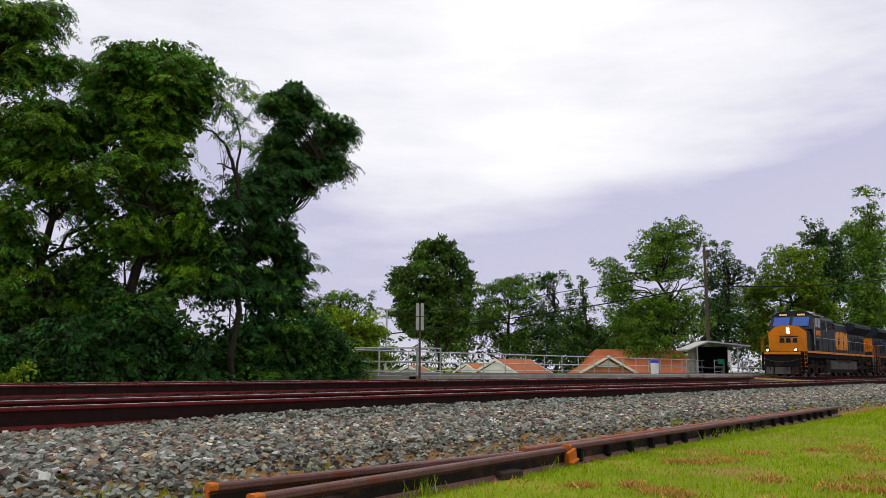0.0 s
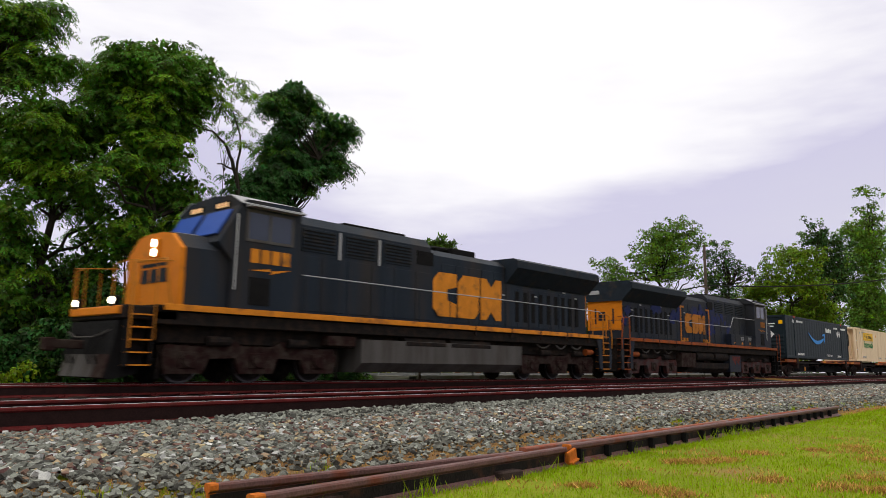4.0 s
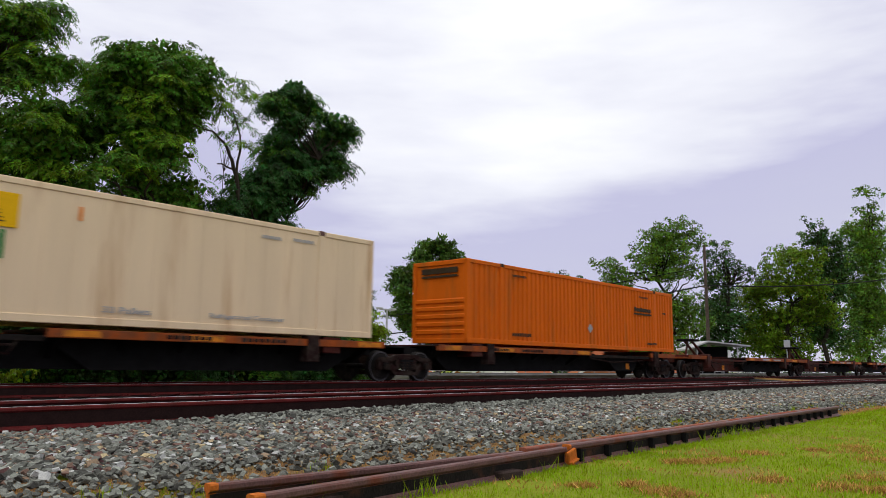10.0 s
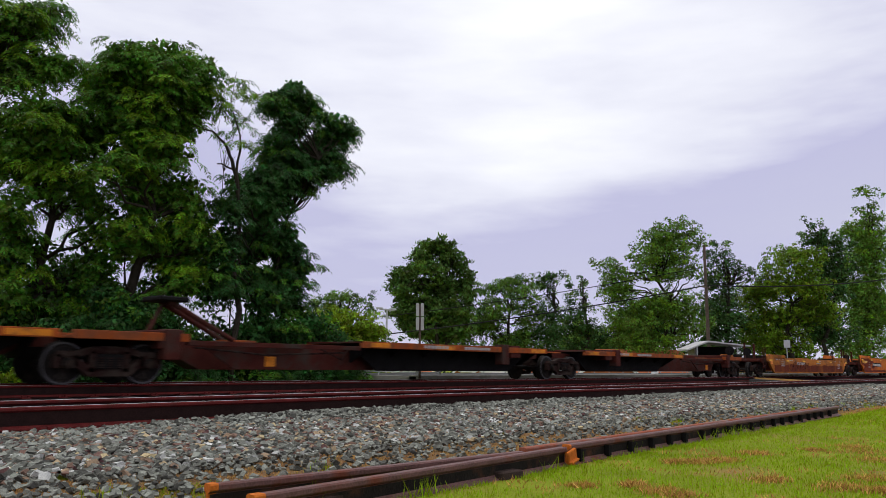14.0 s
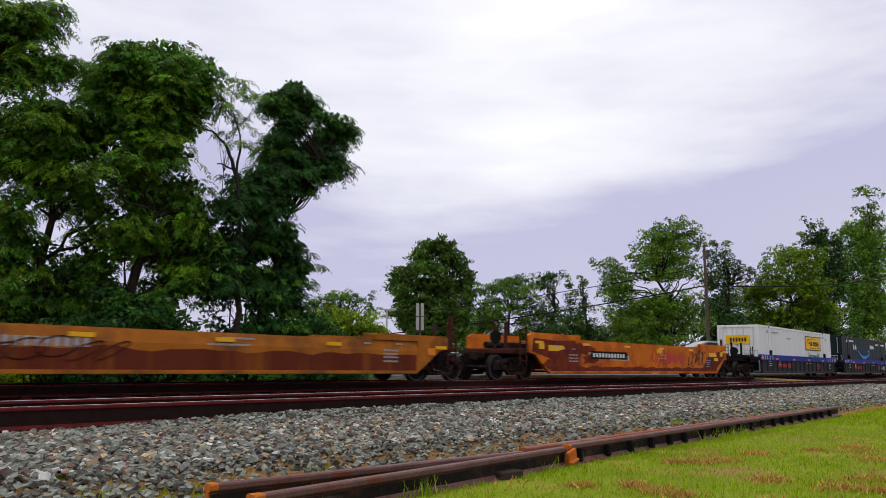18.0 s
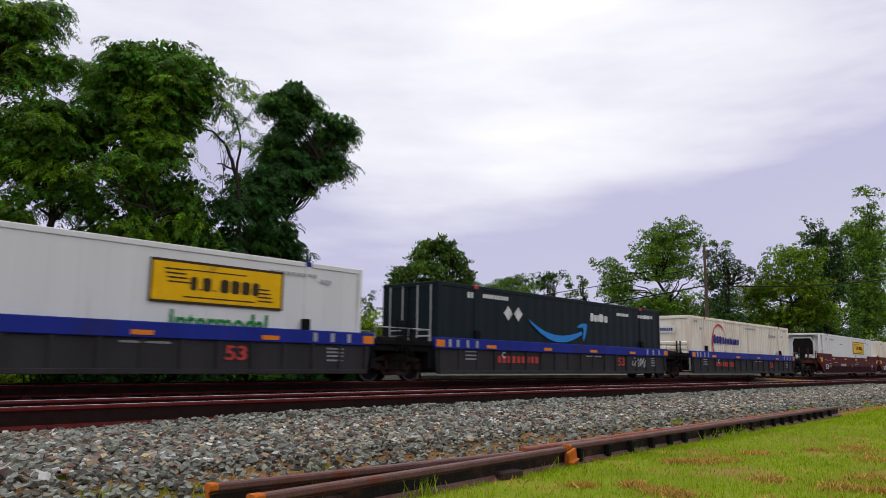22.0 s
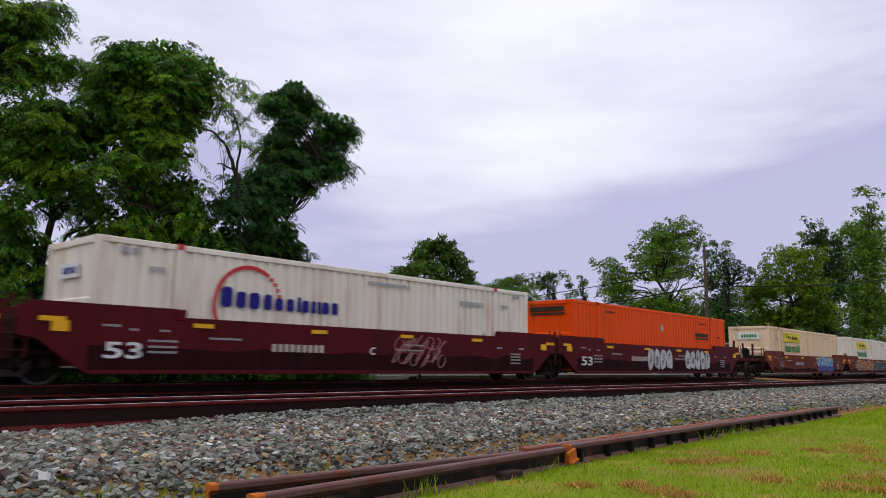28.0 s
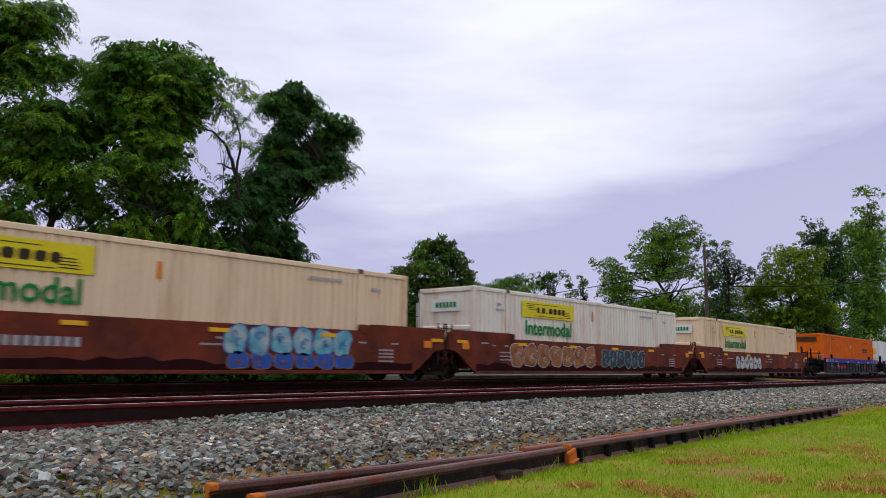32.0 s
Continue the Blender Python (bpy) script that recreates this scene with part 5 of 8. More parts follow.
def woods(name, label, n, x_of, y_of, ground, high, leaf, material, seed, pad):
    """Far undergrowth and woods as one mass of leaf clumps."""
    rng = np.random.default_rng(seed)
    blobs = []
    for i in range(n):
        k = (i + rng.random()) / n
        h = high * rng.uniform(0.6, 1.2)
        blobs.append((x_of(k), y_of(k) + rng.uniform(-2, 2), ground + h * 0.4, 2.6 * rng.uniform(0.8, 1.3), h * 0.6))
    cs, ds = bough_pads(blobs, 0.5, pad, rng, 0.1)
    v, f = broad_leaves(cs, ds, pad, 26, leaf, 0.62, rng)
    v[:, 2] = np.maximum(v[:, 2], ground)
    return tagged(new(name, raw_mesh(name, v, f, material)), label, "woods", kind="stuff")


woods("far_woods", "dark mixed woods behind the houses", 30, lambda k: 52 + 64 * k, lambda k: 80 - 47 * k, -4.5, 9.5, 0.42, LEAF_DARK, 90, 0.85)
woods("line_woods", "green woods along the railway", 14, lambda k: 104 + 186 * k, lambda k: 33 + 6 * k, -1.0, 10.0, 0.55, LEAF_FAR, 91, 1.1)
woods("left_woods", "dark undergrowth behind the near trees", 22, lambda k: 3 + 9.5 * k, lambda k: 28.5 - 2 * k, -0.6, 4.4, 0.2, LEAF_DARK, 92, 0.42)


# ---- the train ----
LINE = [12.379522, 0.171494, -1.16174, -0.24724, 2.710148, 0.157053, -1.707036]


def advance(t):
    """How far along the line the train's mark stands at t seconds."""
    q = (t - 16) / 16
    return -16 * sum(v * q ** (k + 1) / (k + 1) for k, v in enumerate(LINE))


MOVERS, WHEELS = [], []
FACE = -1.295


def wheelset_mesh(r):
    s = Shape().tube((0, -1.0, 0), (0, 1.0, 0), 0.075, n=10)
    for side in (-1, 1):
        s.tube((0, side * 0.70, 0), (0, side * 0.815, 0), r, n=26).tube((0, side * 0.665, 0), (0, side * 0.70, 0), r + 0.028, n=26)
        s.tube((0, side * 0.815, 0), (0, side * 0.83, 0), r * 0.80, r * 0.74, n=26).tube((0, side * 0.83, 0), (0, side * 0.90, 0), 0.14, 0.11, n=12)
        for k in range(6):
            a = k * math.pi / 3
            s.box(0.24 * math.cos(a) - 0.03, 0.24 * math.cos(a) + 0.03, side * 0.833 - 0.01, side * 0.833 + 0.01, 0.24 * math.sin(a) - 0.03, 0.24 * math.sin(a) + 0.03)
    me = s.mesh("wheelset", WHEEL)
    me.materials.append(RIM)
    bm = bmesh.new()
    bm.from_mesh(me)
    n = 26
    for side in (-1, 1):
        ring = [[bm.verts.new((k * r * math.sin(2 * math.pi * i / n), side * 0.8165, k * r * math.cos(2 * math.pi * i / n))) for i in range(n)] for k in (0.90, 0.99)]
        for i in range(n):
            f = bm.faces.new((ring[0][i], ring[0][(i + 1) % n], ring[1][(i + 1) % n], ring[1][i]))
            f.material_index = 1
    bm.to_mesh(me)
    bm.free()
    return me


FREIGHT_WHEEL, LOCO_WHEEL = wheelset_mesh(0.457), wheelset_mesh(0.53)


def freight_truck_mesh():
    s = Shape()
    for side in (-1, 1):
        a, b = sorted((side * 0.90, side * 1.06))
        s.prism([(-1.18, 0.60), (-1.05, 0.72), (-0.72, 0.72), (-0.42, 0.82), (0.42, 0.82), (0.72, 0.72), (1.05, 0.72), (1.18, 0.60), (0.72, 0.58), (0.42, 0.68), (-0.42, 0.68), (-0.72, 0.58)], "y", a, b)
        s.prism([(-0.95, 0.60), (-0.72, 0.60), (-0.34, 0.34), (0.34, 0.34), (0.72, 0.60), (0.95, 0.60), (0.46, 0.18), (-0.46, 0.18)], "y", a, b)
        for x in (-1, 1):
            s.prism([(x * 1.18, 0.36), (x * 1.18, 0.64), (x * 1.02, 0.64), (x * 1.02, 0.36)], "y", a, b).prism([(x * 0.76, 0.36), (x * 0.76, 0.64), (x * 0.68, 0.64), (x * 0.68, 0.36)], "y", a, b)
            s.prism([(x * 0.44, 0.28), (x * 0.44, 0.72), (x * 0.30, 0.72), (x * 0.30, 0.28)], "y", a, b)
    s.box(-0.22, 0.22, -1.02, 1.02, 0.52, 0.84, 0.02)
    return s.mesh("truck", UNDER_RED)


def truck_trim_mesh():
    s = Shape()
    for side in (-1, 1):
        y = side * 1.075
        s.prism([(-0.29, 0.35), (0.29, 0.35), (0.29, 0.66), (-0.29, 0.66)], "y", y - 0.03, y - 0.02)
    return s.mesh("spring_pocket", BLACK)


def spring_mesh():
    s = Shape()
    for side in (-1, 1):
        for x in (-0.20, 0, 0.20):
            for k in range(5):
                s.tube((x, side * 1.085, 0.36 + k * 0.05), (x, side * 1.085, 0.392 + k * 0.05), 0.062, n=8)
    return s.mesh("spring_nest", UNDER_RED)


CAP = Shape().tube((0, -0.065, 0), (0, 0.065, 0), 0.115, 0.115, n=12).tube((0, -0.09, 0), (0, 0.09, 0), 0.07, 0.07, n=10).mesh("bearing_cap", UNDER)
TRUCK, POCKET, SPRINGS = freight_truck_mesh(), truck_trim_mesh(), spring_mesh()


def freight_truck(car, x):
    t = part("truck", TRUCK, None, car, "rusty cast-steel side-frame truck", at=pose(x, 0, 0))
    part("spring_pocket", POCKET, None, t)
    part("spring_nest", SPRINGS, None, t)
    for dx in (-0.89, 0.89):
        for y in (-1.065, 1.065):
            part("bearing_cap", CAP, None, t, at=pose(dx, y, 0.457))
    for dx in (-0.89, 0.89):
        part("wheelset", FREIGHT_WHEEL, None, t, at=pose(dx, 0, 0.457))
    return t


def pieces(name, boxes, material, parent, label="", c=0.0):
    """One part for each box of the list."""
    return [part(name, Shape().box(*b, c), material, parent, label) for b in boxes]


def coupler(car, x, way):
    return part("coupler", Shape().box(min(x, x + way * 0.75), max(x, x + way * 0.75), -0.09, 0.09, 0.78, 0.98, 0.02).box(min(x + way * 0.62, x + way * 0.85), max(x + way * 0.62, x + way * 0.85), -0.16, 0.16, 0.72, 1.02, 0.03), UNDER_RED, car, "rusty knuckle coupler")


def ladder(name, car, x0, x1, y, z0, z1, n, material, at_y=0.035):
    s = Shape().box(x0 - 0.02, x0 + 0.02, y - 0.02, y + 0.02, z0, z1).box(x1 - 0.02, x1 + 0.02, y - 0.02, y + 0.02, z0, z1)
    for i in range(n):
        z = z0 + (z1 - z0) * (i + 0.5) / n
        s.box(x0, x1, y - at_y, y + 0.015, z - 0.012, z + 0.012)
    return part(name, s, material, car)


# -- locomotives --
def locomotive(label, stripe, fresh, boxed):
    """Front at x = 0, rear at x = 20.8, cab towards x = 0."""
    car = thing("locomotive", label, "locomotive", "locomotives")
    skin = NAVY if fresh else NAVY_WORN
    part("frame", Shape().box(0.9, 20.5, -1.40, 1.40, 1.36, 1.67, 0.02).box(1.2, 20.2, -1.05, 1.05, 0.95, 1.40, 0.02), UNDER, car)
    part("sill_stripe", Shape().box(1.1, 20.36, -1.515, -1.46, 1.685, 1.835, 0.008).box(1.1, 20.36, 1.46, 1.515, 1.685, 1.835, 0.008), stripe, car, "orange painted sill stripe")
    part("walkway", Shape().box(0.9, 20.36, -1.455, 1.455, 1.72, 1.80, 0.01), BLACK, car)
    part("front_platform", Shape().box(0.22, 1.5, -1.40, 1.40, 1.45, 1.76, 0.03), UNDER, car)
    part("front_beam", Shape().box(0.16, 0.28, -1.25, 1.25, 1.55, 1.74, 0.02), NOSE_ORANGE if fresh else SILL_WORN, car, "orange front beam")
    part("rear_platform", Shape().box(20.36, 21.02, -1.12, 1.12, 1.45, 1.80, 0.03), UNDER, car)
    part("pilot", Shape().prism([(0.0, 1.42), (0.5, 1.42), (0.5, 0.25), (-0.05, 0.12), (-0.22, 0.15), (-0.10, 0.7)], "y", -1.18, 1.18), BLACK, car, "sooty black snow plough", at=pose(0.22, 0, 0))
    for y0, y1 in ((-1.15, -0.62), (-0.55, 0.5), (0.6, 1.1)):
        part("plough_blade", Shape().prism([(-0.03, 0.16), (0.01, 0.16), (0.13, 0.66), (0.09, 0.66)], "y", y0, y1), TANK if y0 > -1 else UNDER_RED, car, "scuffed plough blade")
    for y in (-0.75, -0.45, 0.45, 0.75):
        part("air_hose", Shape().path([(0.18, y, 1.15), (0.0, y + 0.03, 0.95), (-0.06, y + 0.06, 0.65), (0.02, y + 0.05, 0.45)], 0.028), BLACK, car, "hanging rubber air hose")
    part("uncoupling_lever", Shape().path([(0.1, -1.1, 1.2), (0.02, -0.5, 1.05), (0.02, 0.5, 1.05), (0.1, 1.1, 1.2)], 0.014), TANK, car)
    part("rear_pilot", Shape().box(20.62, 20.98, -1.08, 1.08, 0.3, 1.46, 0.04), UNDER, car)
    coupler(car, 0.0, -1)
    coupler(car, 20.98, 1)
    # nose and cab
    nose = Shape().prism([(-1.32, 1.70), (1.32, 1.70), (1.32, 3.22), (0.80, 3.62), (0.40, 3.68), (-0.40, 3.68), (-0.80, 3.62), (-1.32, 3.22)], "x", 1.62, 3.0)
    part("nose", nose, skin, car)
    part("nose_front", Shape().prism([(-1.31, 1.74), (1.31, 1.74), (1.31, 3.20), (0.79, 3.60), (0.40, 3.66), (-0.40, 3.66), (-0.79, 3.60), (-1.31, 3.20)], "x", 1.50, 1.72), NOSE_ORANGE if fresh else skin, car, "golden orange nose front" if fresh else "")
    part("nose_top", Shape().prism([(1.72, 3.64), (2.5, 3.66), (2.5, 3.71), (1.72, 3.70)], "y", -0.42, 0.42), GREY_MARK, car)
    part("nose_door", Shape().box(1.478, 1.52, 0.62, 1.18, 1.85, 3.1, 0.01), NOSE_ORANGE if fresh else skin, car)
    cabp = [(2.35, 3.45), (2.95, 4.50), (3.1, 4.62), (4.75, 4.66), (4.75, 1.72), (2.75, 1.72), (2.75, 3.0)]
    part("cab", Shape().prism(cabp, "y", -1.48, 1.48), skin, car, "dark blue cab")
    part("cab_roof", Shape().prism([(-1.52, 4.50), (-1.0, 4.76), (0, 4.84), (1.0, 4.76), (1.52, 4.50), (1.52, 4.46), (-1.52, 4.46)], "x", 2.92, 4.85), skin, car, "dark blue cab roof")
    part("roof_edge", Shape().prism([(-1.53, 4.49), (-1.0, 4.765), (-0.9, 4.785), (-0.9, 4.80), (-1.01, 4.785), (-1.53, 4.515)], "x", 2.90, 4.87), GREY_MARK, car, "pale roof edge")
    part("roof_edge", Shape().prism([(1.53, 4.49), (1.0, 4.765), (0.9, 4.785), (0.9, 4.80), (1.01, 4.785), (1.53, 4.515)], "x", 2.90, 4.87), GREY_MARK, car, "pale roof edge")
    for y0 in (-1.25, 0.12):
        part("windscreen", Shape().prism([(2.44, 3.66), (2.83, 4.34), (2.80, 4.36), (2.40, 3.68)], "y", y0, y0 + 1.13), SCREEN, car, "tinted windscreen with blue sky reflection painted in")
    for side in (-1, 1):
        y0, y1 = sorted((side * 1.475, side * 1.495))
        w = part("side_window", Shape().box(3.15, 4.45, y0, y1, 3.62, 4.30), PANE, car)
        part("window_frame", Shape().box(3.08, 4.52, y0 - 0.008, y1 + 0.008, 4.30, 4.37).box(3.08, 4.52, y0 - 0.008, y1 + 0.008, 3.55, 3.62).box(3.08, 3.16, y0 - 0.008, y1 + 0.008, 3.55, 4.37).box(3.74, 3.82, y0 - 0.008, y1 + 0.008, 3.55, 4.37).box(4.44, 4.52, y0 - 0.008, y1 + 0.008, 3.55, 4.37), TANK, w)
        part("sun_visor", Shape().prism([(3.05, 4.42), (4.6, 4.42), (4.6, 4.46), (3.05, 4.46)], "y", *sorted((side * 1.48, side * 1.74))), GREY_MARK, car)
        part("cab_door", Shape().box(3.25, 3.85, y0 - 0.004, y1 + 0.004, 1.95, 2.65, 0.004), BLACK, car)
        s = Shape()
        if boxed:
            bars(s, 3.12, 3.05, 0.76, 0.34, 3, side * 1.49 if side < 0 else 1.497, 0.006, 0.34)
        else:
            bars(s, 3.25, 3.02, 1.25, 0.36, 4, side * 1.49 if side < 0 else 1.497, 0.006, 0.22)
        part("cab_number", s, LOGO_DIM if boxed else LOGO_ORANGE, car, "orange bars on the cab side")
        fx = 2.92 if boxed else 3.2
        part("cab_flash", Shape().prism([(fx, 2.82), (fx + 0.65, 2.90), (fx + 0.6, 2.84), (fx + 1.3, 2.93), (fx + 0.65, 2.76), (fx + 0.7, 2.83)], "y", *sorted((side * 1.482, side * 1.496))), LOGO_DIM if boxed else LOGO_ORANGE, car)
        part("grab_rail", Shape().path([(2.82, side * 1.50, 2.3), (2.82, side * 1.53, 4.2)], 0.02), HANDRAIL, car)
    for y0 in (-0.98, 0.28):
        part("number_board", Shape().box(2.90, 3.02, y0, y0 + 0.7, 4.44, 4.64, 0.01), BLACK, car)
        s = Shape()
        for i in range(4):
            s.box(2.888, 2.9, y0 + 0.08 + i * 0.145, y0 + 0.175 + i * 0.145, 4.48, 4.60)
        part("number_mark", s, BOARD_GLOW, car, "glowing bars of the number board")
    # lamps
    part("headlight_housing", Shape().box(1.44, 1.56, -0.30, 0.10, 3.05, 3.52, 0.03), BLACK if not fresh else NOSE_ORANGE, car)
    for z in (3.17, 3.40):
        part("headlight", Shape().tube((1.425, -0.1, z), (1.47, -0.1, z), 0.10, n=16), LAMP if fresh else HANDRAIL, car, "lit white headlight" if fresh else "unlit headlight")
    for y in (-0.95, 0.95):
        part("ditch_light", Shape().tube((0.12, y, 1.86), (0.2, y, 1.86), 0.075, n=14), (LAMP if fresh else HANDRAIL), car, "lit ditch light" if fresh else "unlit ditch light")
        part("ditch_bracket", Shape().box(0.16, 0.30, y - 0.11, y + 0.11, 1.70, 1.97, 0.02), BLACK, car)
    if fresh:
        s = Shape().prism([(-0.75, 2.82), (0.55, 2.82), (0.55, 2.90), (-0.75, 2.90)], "x", 1.480, 1.497)
        for y0, y1 in ((-0.72, -0.34), (-0.26, 0.10), (0.18, 0.55)):
            s.prism([(y0, 2.42), (y1, 2.42), (y1 - 0.04, 2.76), (y0 + 0.04, 2.76)], "x", 1.480, 1.497)
        part("nose_emblem", s, NAVY_DARK, car, "three dark blue block shapes")
        part("nose_rail", Shape().path([(1.42, -0.8, 2.98), (1.42, 0.6, 2.98)], 0.022).path([(1.4, -1.2, 1.8), (1.35, -0.95, 2.9), (1.42, -0.8, 2.98)], 0.022), HAND_ORANGE, car, "orange grab rail")
    # hood
    part("raised_hood", Shape().prism([(-0.92, 1.7), (0.92, 1.7), (0.92, 4.36), (0.66, 4.64), (-0.66, 4.64), (-0.92, 4.36)], "x", 4.75, 10.4), skin, car, "dark blue hood")
    part("long_hood", Shape().prism([(-0.90, 1.7), (0.90, 1.7), (0.90, 4.14), (0.62, 4.36), (-0.62, 4.36), (-0.90, 4.14)], "x", 10.4, 20.0), skin, car, "dark blue hood")
    part("radiator", Shape().prism([(-1.50, 4.10), (-1.50, 4.36), (-1.30, 4.46), (1.30, 4.46), (1.50, 4.36), (1.50, 4.10), (0.95, 3.55), (-0.95, 3.55)], "x", 14.4, 20.15), NAVY_DARK, car, "dark overhanging radiator wing")
    part("radiator_grille", Shape().prism([(-1.46, 4.08), (-1.0, 3.60), (-0.97, 3.62), (-1.43, 4.10)], "x", 14.7, 19.9), BLACK, car)
    part("exhaust_stack", Shape().box(12.0, 13.3, -0.4, 0.4, 4.34, 4.62, 0.03), BLACK, car)
    part("horn", Shape().tube((11.2, -0.2, 4.55), (11.9, -0.2, 4.55), 0.04, 0.09, n=8).tube((11.2, 0.05, 4.6), (11.8, 0.05, 4.6), 0.04, 0.08, n=8).box(11.3, 11.5, -0.3, 0.2, 4.36, 4.52), BLACK, car)
    part("rear_face", Shape().prism([(-0.89, 2.20), (0.89, 2.20), (0.89, 4.08), (-0.89, 4.08)], "x", 19.98, 20.06), NOSE_ORANGE, car, "golden orange hood end")
    part("rear_base", Shape().prism([(-0.89, 1.80), (0.89, 1.80), (0.89, 2.196), (-0.89, 2.196)], "x", 19.98, 20.05), skin, car)
    if boxed:
        part("rear_emblem", Shape().box(20.06, 20.075, -0.5, -0.42, 2.5, 3.2).box(20.06, 20.075, 0.42, 0.5, 2.5, 3.2).box(20.06, 20.075, -0.3, 0.05, 2.65, 3.05), NAVY_DARK, car, "dark blue block shapes")
        part("rear_number", Shape().box(20.06, 20.16, -0.75, -0.2, 3.88, 4.06, 0.01), GREY_MARK, car)
    part("rear_lamp", Shape().tube((20.06, 0, 3.7), (20.12, 0, 3.7), 0.1, n=12), HANDRAIL, car, "unlit rear lamp")
    for side in (-1, 1):
        y = side * 0.905
        for i in range(11):
            x = 10.95 + i * 0.70
            part("hood_door", Shape().box(x, x + 0.62, *sorted((y, y + side * 0.016)), 1.95, 3.42 if x > 15 else 3.9, 0.006), skin, car)
        for i in range(9):
            x = 15.0 + i * 0.52
            part("vent_slot", Shape().box(x, x + 0.24, *sorted((y + side * 0.012, y + side * 0.022)), 2.15, 3.30, 0.004), BLACK, car)
        for i in range(6):
            x = 5.0 + i * 0.94
            part("hood_door", Shape().box(x, x + 0.84, *sorted((side * 0.92, side * 0.936)), 1.95, 3.5, 0.006), skin, car)
        for x0 in (5.2, 6.75, 8.3):
            part("vent_grille", Shape().box(x0, x0 + 1.2, *sorted((side * 0.92, side * 0.945)), 3.62, 4.28, 0.008), NAVY_DARK, car)
            s = Shape()
            for k in range(6):
                s.box(x0 + 0.05, x0 + 1.15, *sorted((side * 0.94, side * 0.958)), 3.68 + k * 0.1, 3.72 + k * 0.1)
            part("louvre", s, BLACK, car)
        for x0 in () if boxed else (6.55, 8.1):
            part("bright_strip", Shape().box(x0 - 0.035, x0 + 0.035, *sorted((side * 0.93, side * 0.955)), 3.5, 4.3), GREY_MARK, car)
        part("dark_port", Shape().box(9.75, 10.5, *sorted((side * 0.92, side * 0.94)), 3.75, 4.2), BLACK, car)
        s = Shape()
        lx, yy = 10.9, side * 0.955
        a, b = sorted((side * 0.935, side * 0.950))
        ex, ew, e0, e1 = (10.85, 2.6, 2.35, 3.38) if boxed else (10.5, 3.7, 2.12, 3.60)
        for k in range(3):
            w, x0, eh = ew / 3 * 0.94, ex + k * ew / 3, e1 - e0
            ch, m = 0.24 * w, x0 + w / 2
            if k == 0:
                o = [(x0 + ch, e0), (x0 + w, e0), (x0 + w, e0 + eh * 0.3), (x0 + w * 0.6, e0 + eh * 0.38), (x0 + w * 0.6, e0 + eh * 0.62), (x0 + w, e0 + eh * 0.7), (x0 + w, e1), (x0 + ch, e1), (x0, e1 - ch), (x0, e0 + ch)]
            elif k == 1:
                o = [(x0, e0), (x0 + w - ch, e0), (x0 + w, e0 + ch), (x0 + w, e0 + eh * 0.55), (x0 + w, e1), (x0 + ch, e1), (x0, e1 - ch), (x0, e0 + eh * 0.45)]
            else:
                o = [(x0, e0), (m - ch, e0), (m, e0 + eh * 0.2), (m + ch, e0), (x0 + w, e0), (x0 + w, e1), (m + ch, e1), (m, e1 - eh * 0.2), (m - ch, e1), (x0, e1)]
            s.prism([(2 * ex + ew - p, q) for p, q in o] if side > 0 else o, "y", a, b)
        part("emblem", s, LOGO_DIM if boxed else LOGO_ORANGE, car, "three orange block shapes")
        if boxed:
            s = Shape()
            for x0, d in ((10.35, 1), (13.95, -1)):
                s.box(x0 - 0.06, x0 + 0.06, a, b, 1.85, 3.75).box(min(x0, x0 + d * 0.4), max(x0, x0 + d * 0.4), a, b, 3.65, 3.75).box(min(x0, x0 + d * 0.4), max(x0, x0 + d * 0.4), a, b, 1.85, 1.95)
            for x0 in (10.6, 10.95, 13.1, 13.45):
                s.box(x0, x0 + 0.25, a, b, 1.9, 2.08)
            part("emblem_frame", s, LOGO_DIM, car, "orange bracket shapes")
        # walkway rail
        yr = side * 1.44
        if boxed:
            s = Shape().path([(4.45, yr, 3.46), (8.1, yr, 3.42), (8.53, yr, 2.85), (20.2, yr, 2.83), (20.42, yr, 2.75)], 0.016)
        else:
            s = Shape().path([(4.9, yr, 2.86), (20.2, yr, 2.83), (20.42, yr, 2.75)], 0.016)
        part("walkway_rail", s, GREY_MARK, car, "thin grey walkway handrail")
        for i in range(11):
            part("stanchion", Shape().tube((5.0 + i * 1.45, yr, 1.80), (5.0 + i * 1.45, yr, 2.80), 0.014, n=6), NAVY_DARK, car)
        part("front_rail", Shape().path([(0.25, side * 1.35, 1.7), (0.25, side * 1.35, 2.75), (1.3, side * 1.35, 2.85)], 0.015).path([(0.25, side * 0.75, 1.7), (0.25, side * 0.75, 2.7), (0.25, side * 1.35, 2.75)], 0.014), HAND_ORANGE if fresh else NAVY_DARK, car, "thin front handrail")
        rail_paint = HAND_ORANGE if fresh else SILL_WORN
        st = part("step_well", Shape().box(0.33, 0.85, *sorted((side * 1.05, side * 1.12)), 0.4, 1.7), BLACK, car)
        for k in range(5):
            part("step", Shape().box(0.35, 0.85, *sorted((side * 1.1, side * 1.46)), 0.42 + k * 0.28, 0.45 + k * 0.28), SILL_ORANGE if fresh else TANK, st, "step with a painted orange edge" if fresh else "worn grey step")
        part("step_post", Shape().box(0.30, 0.35, *sorted((side * 1.3, side * 1.46)), 0.40, 1.7).box(0.85, 0.90, *sorted((side * 1.3, side * 1.46)), 0.40, 1.7), BLACK, car)
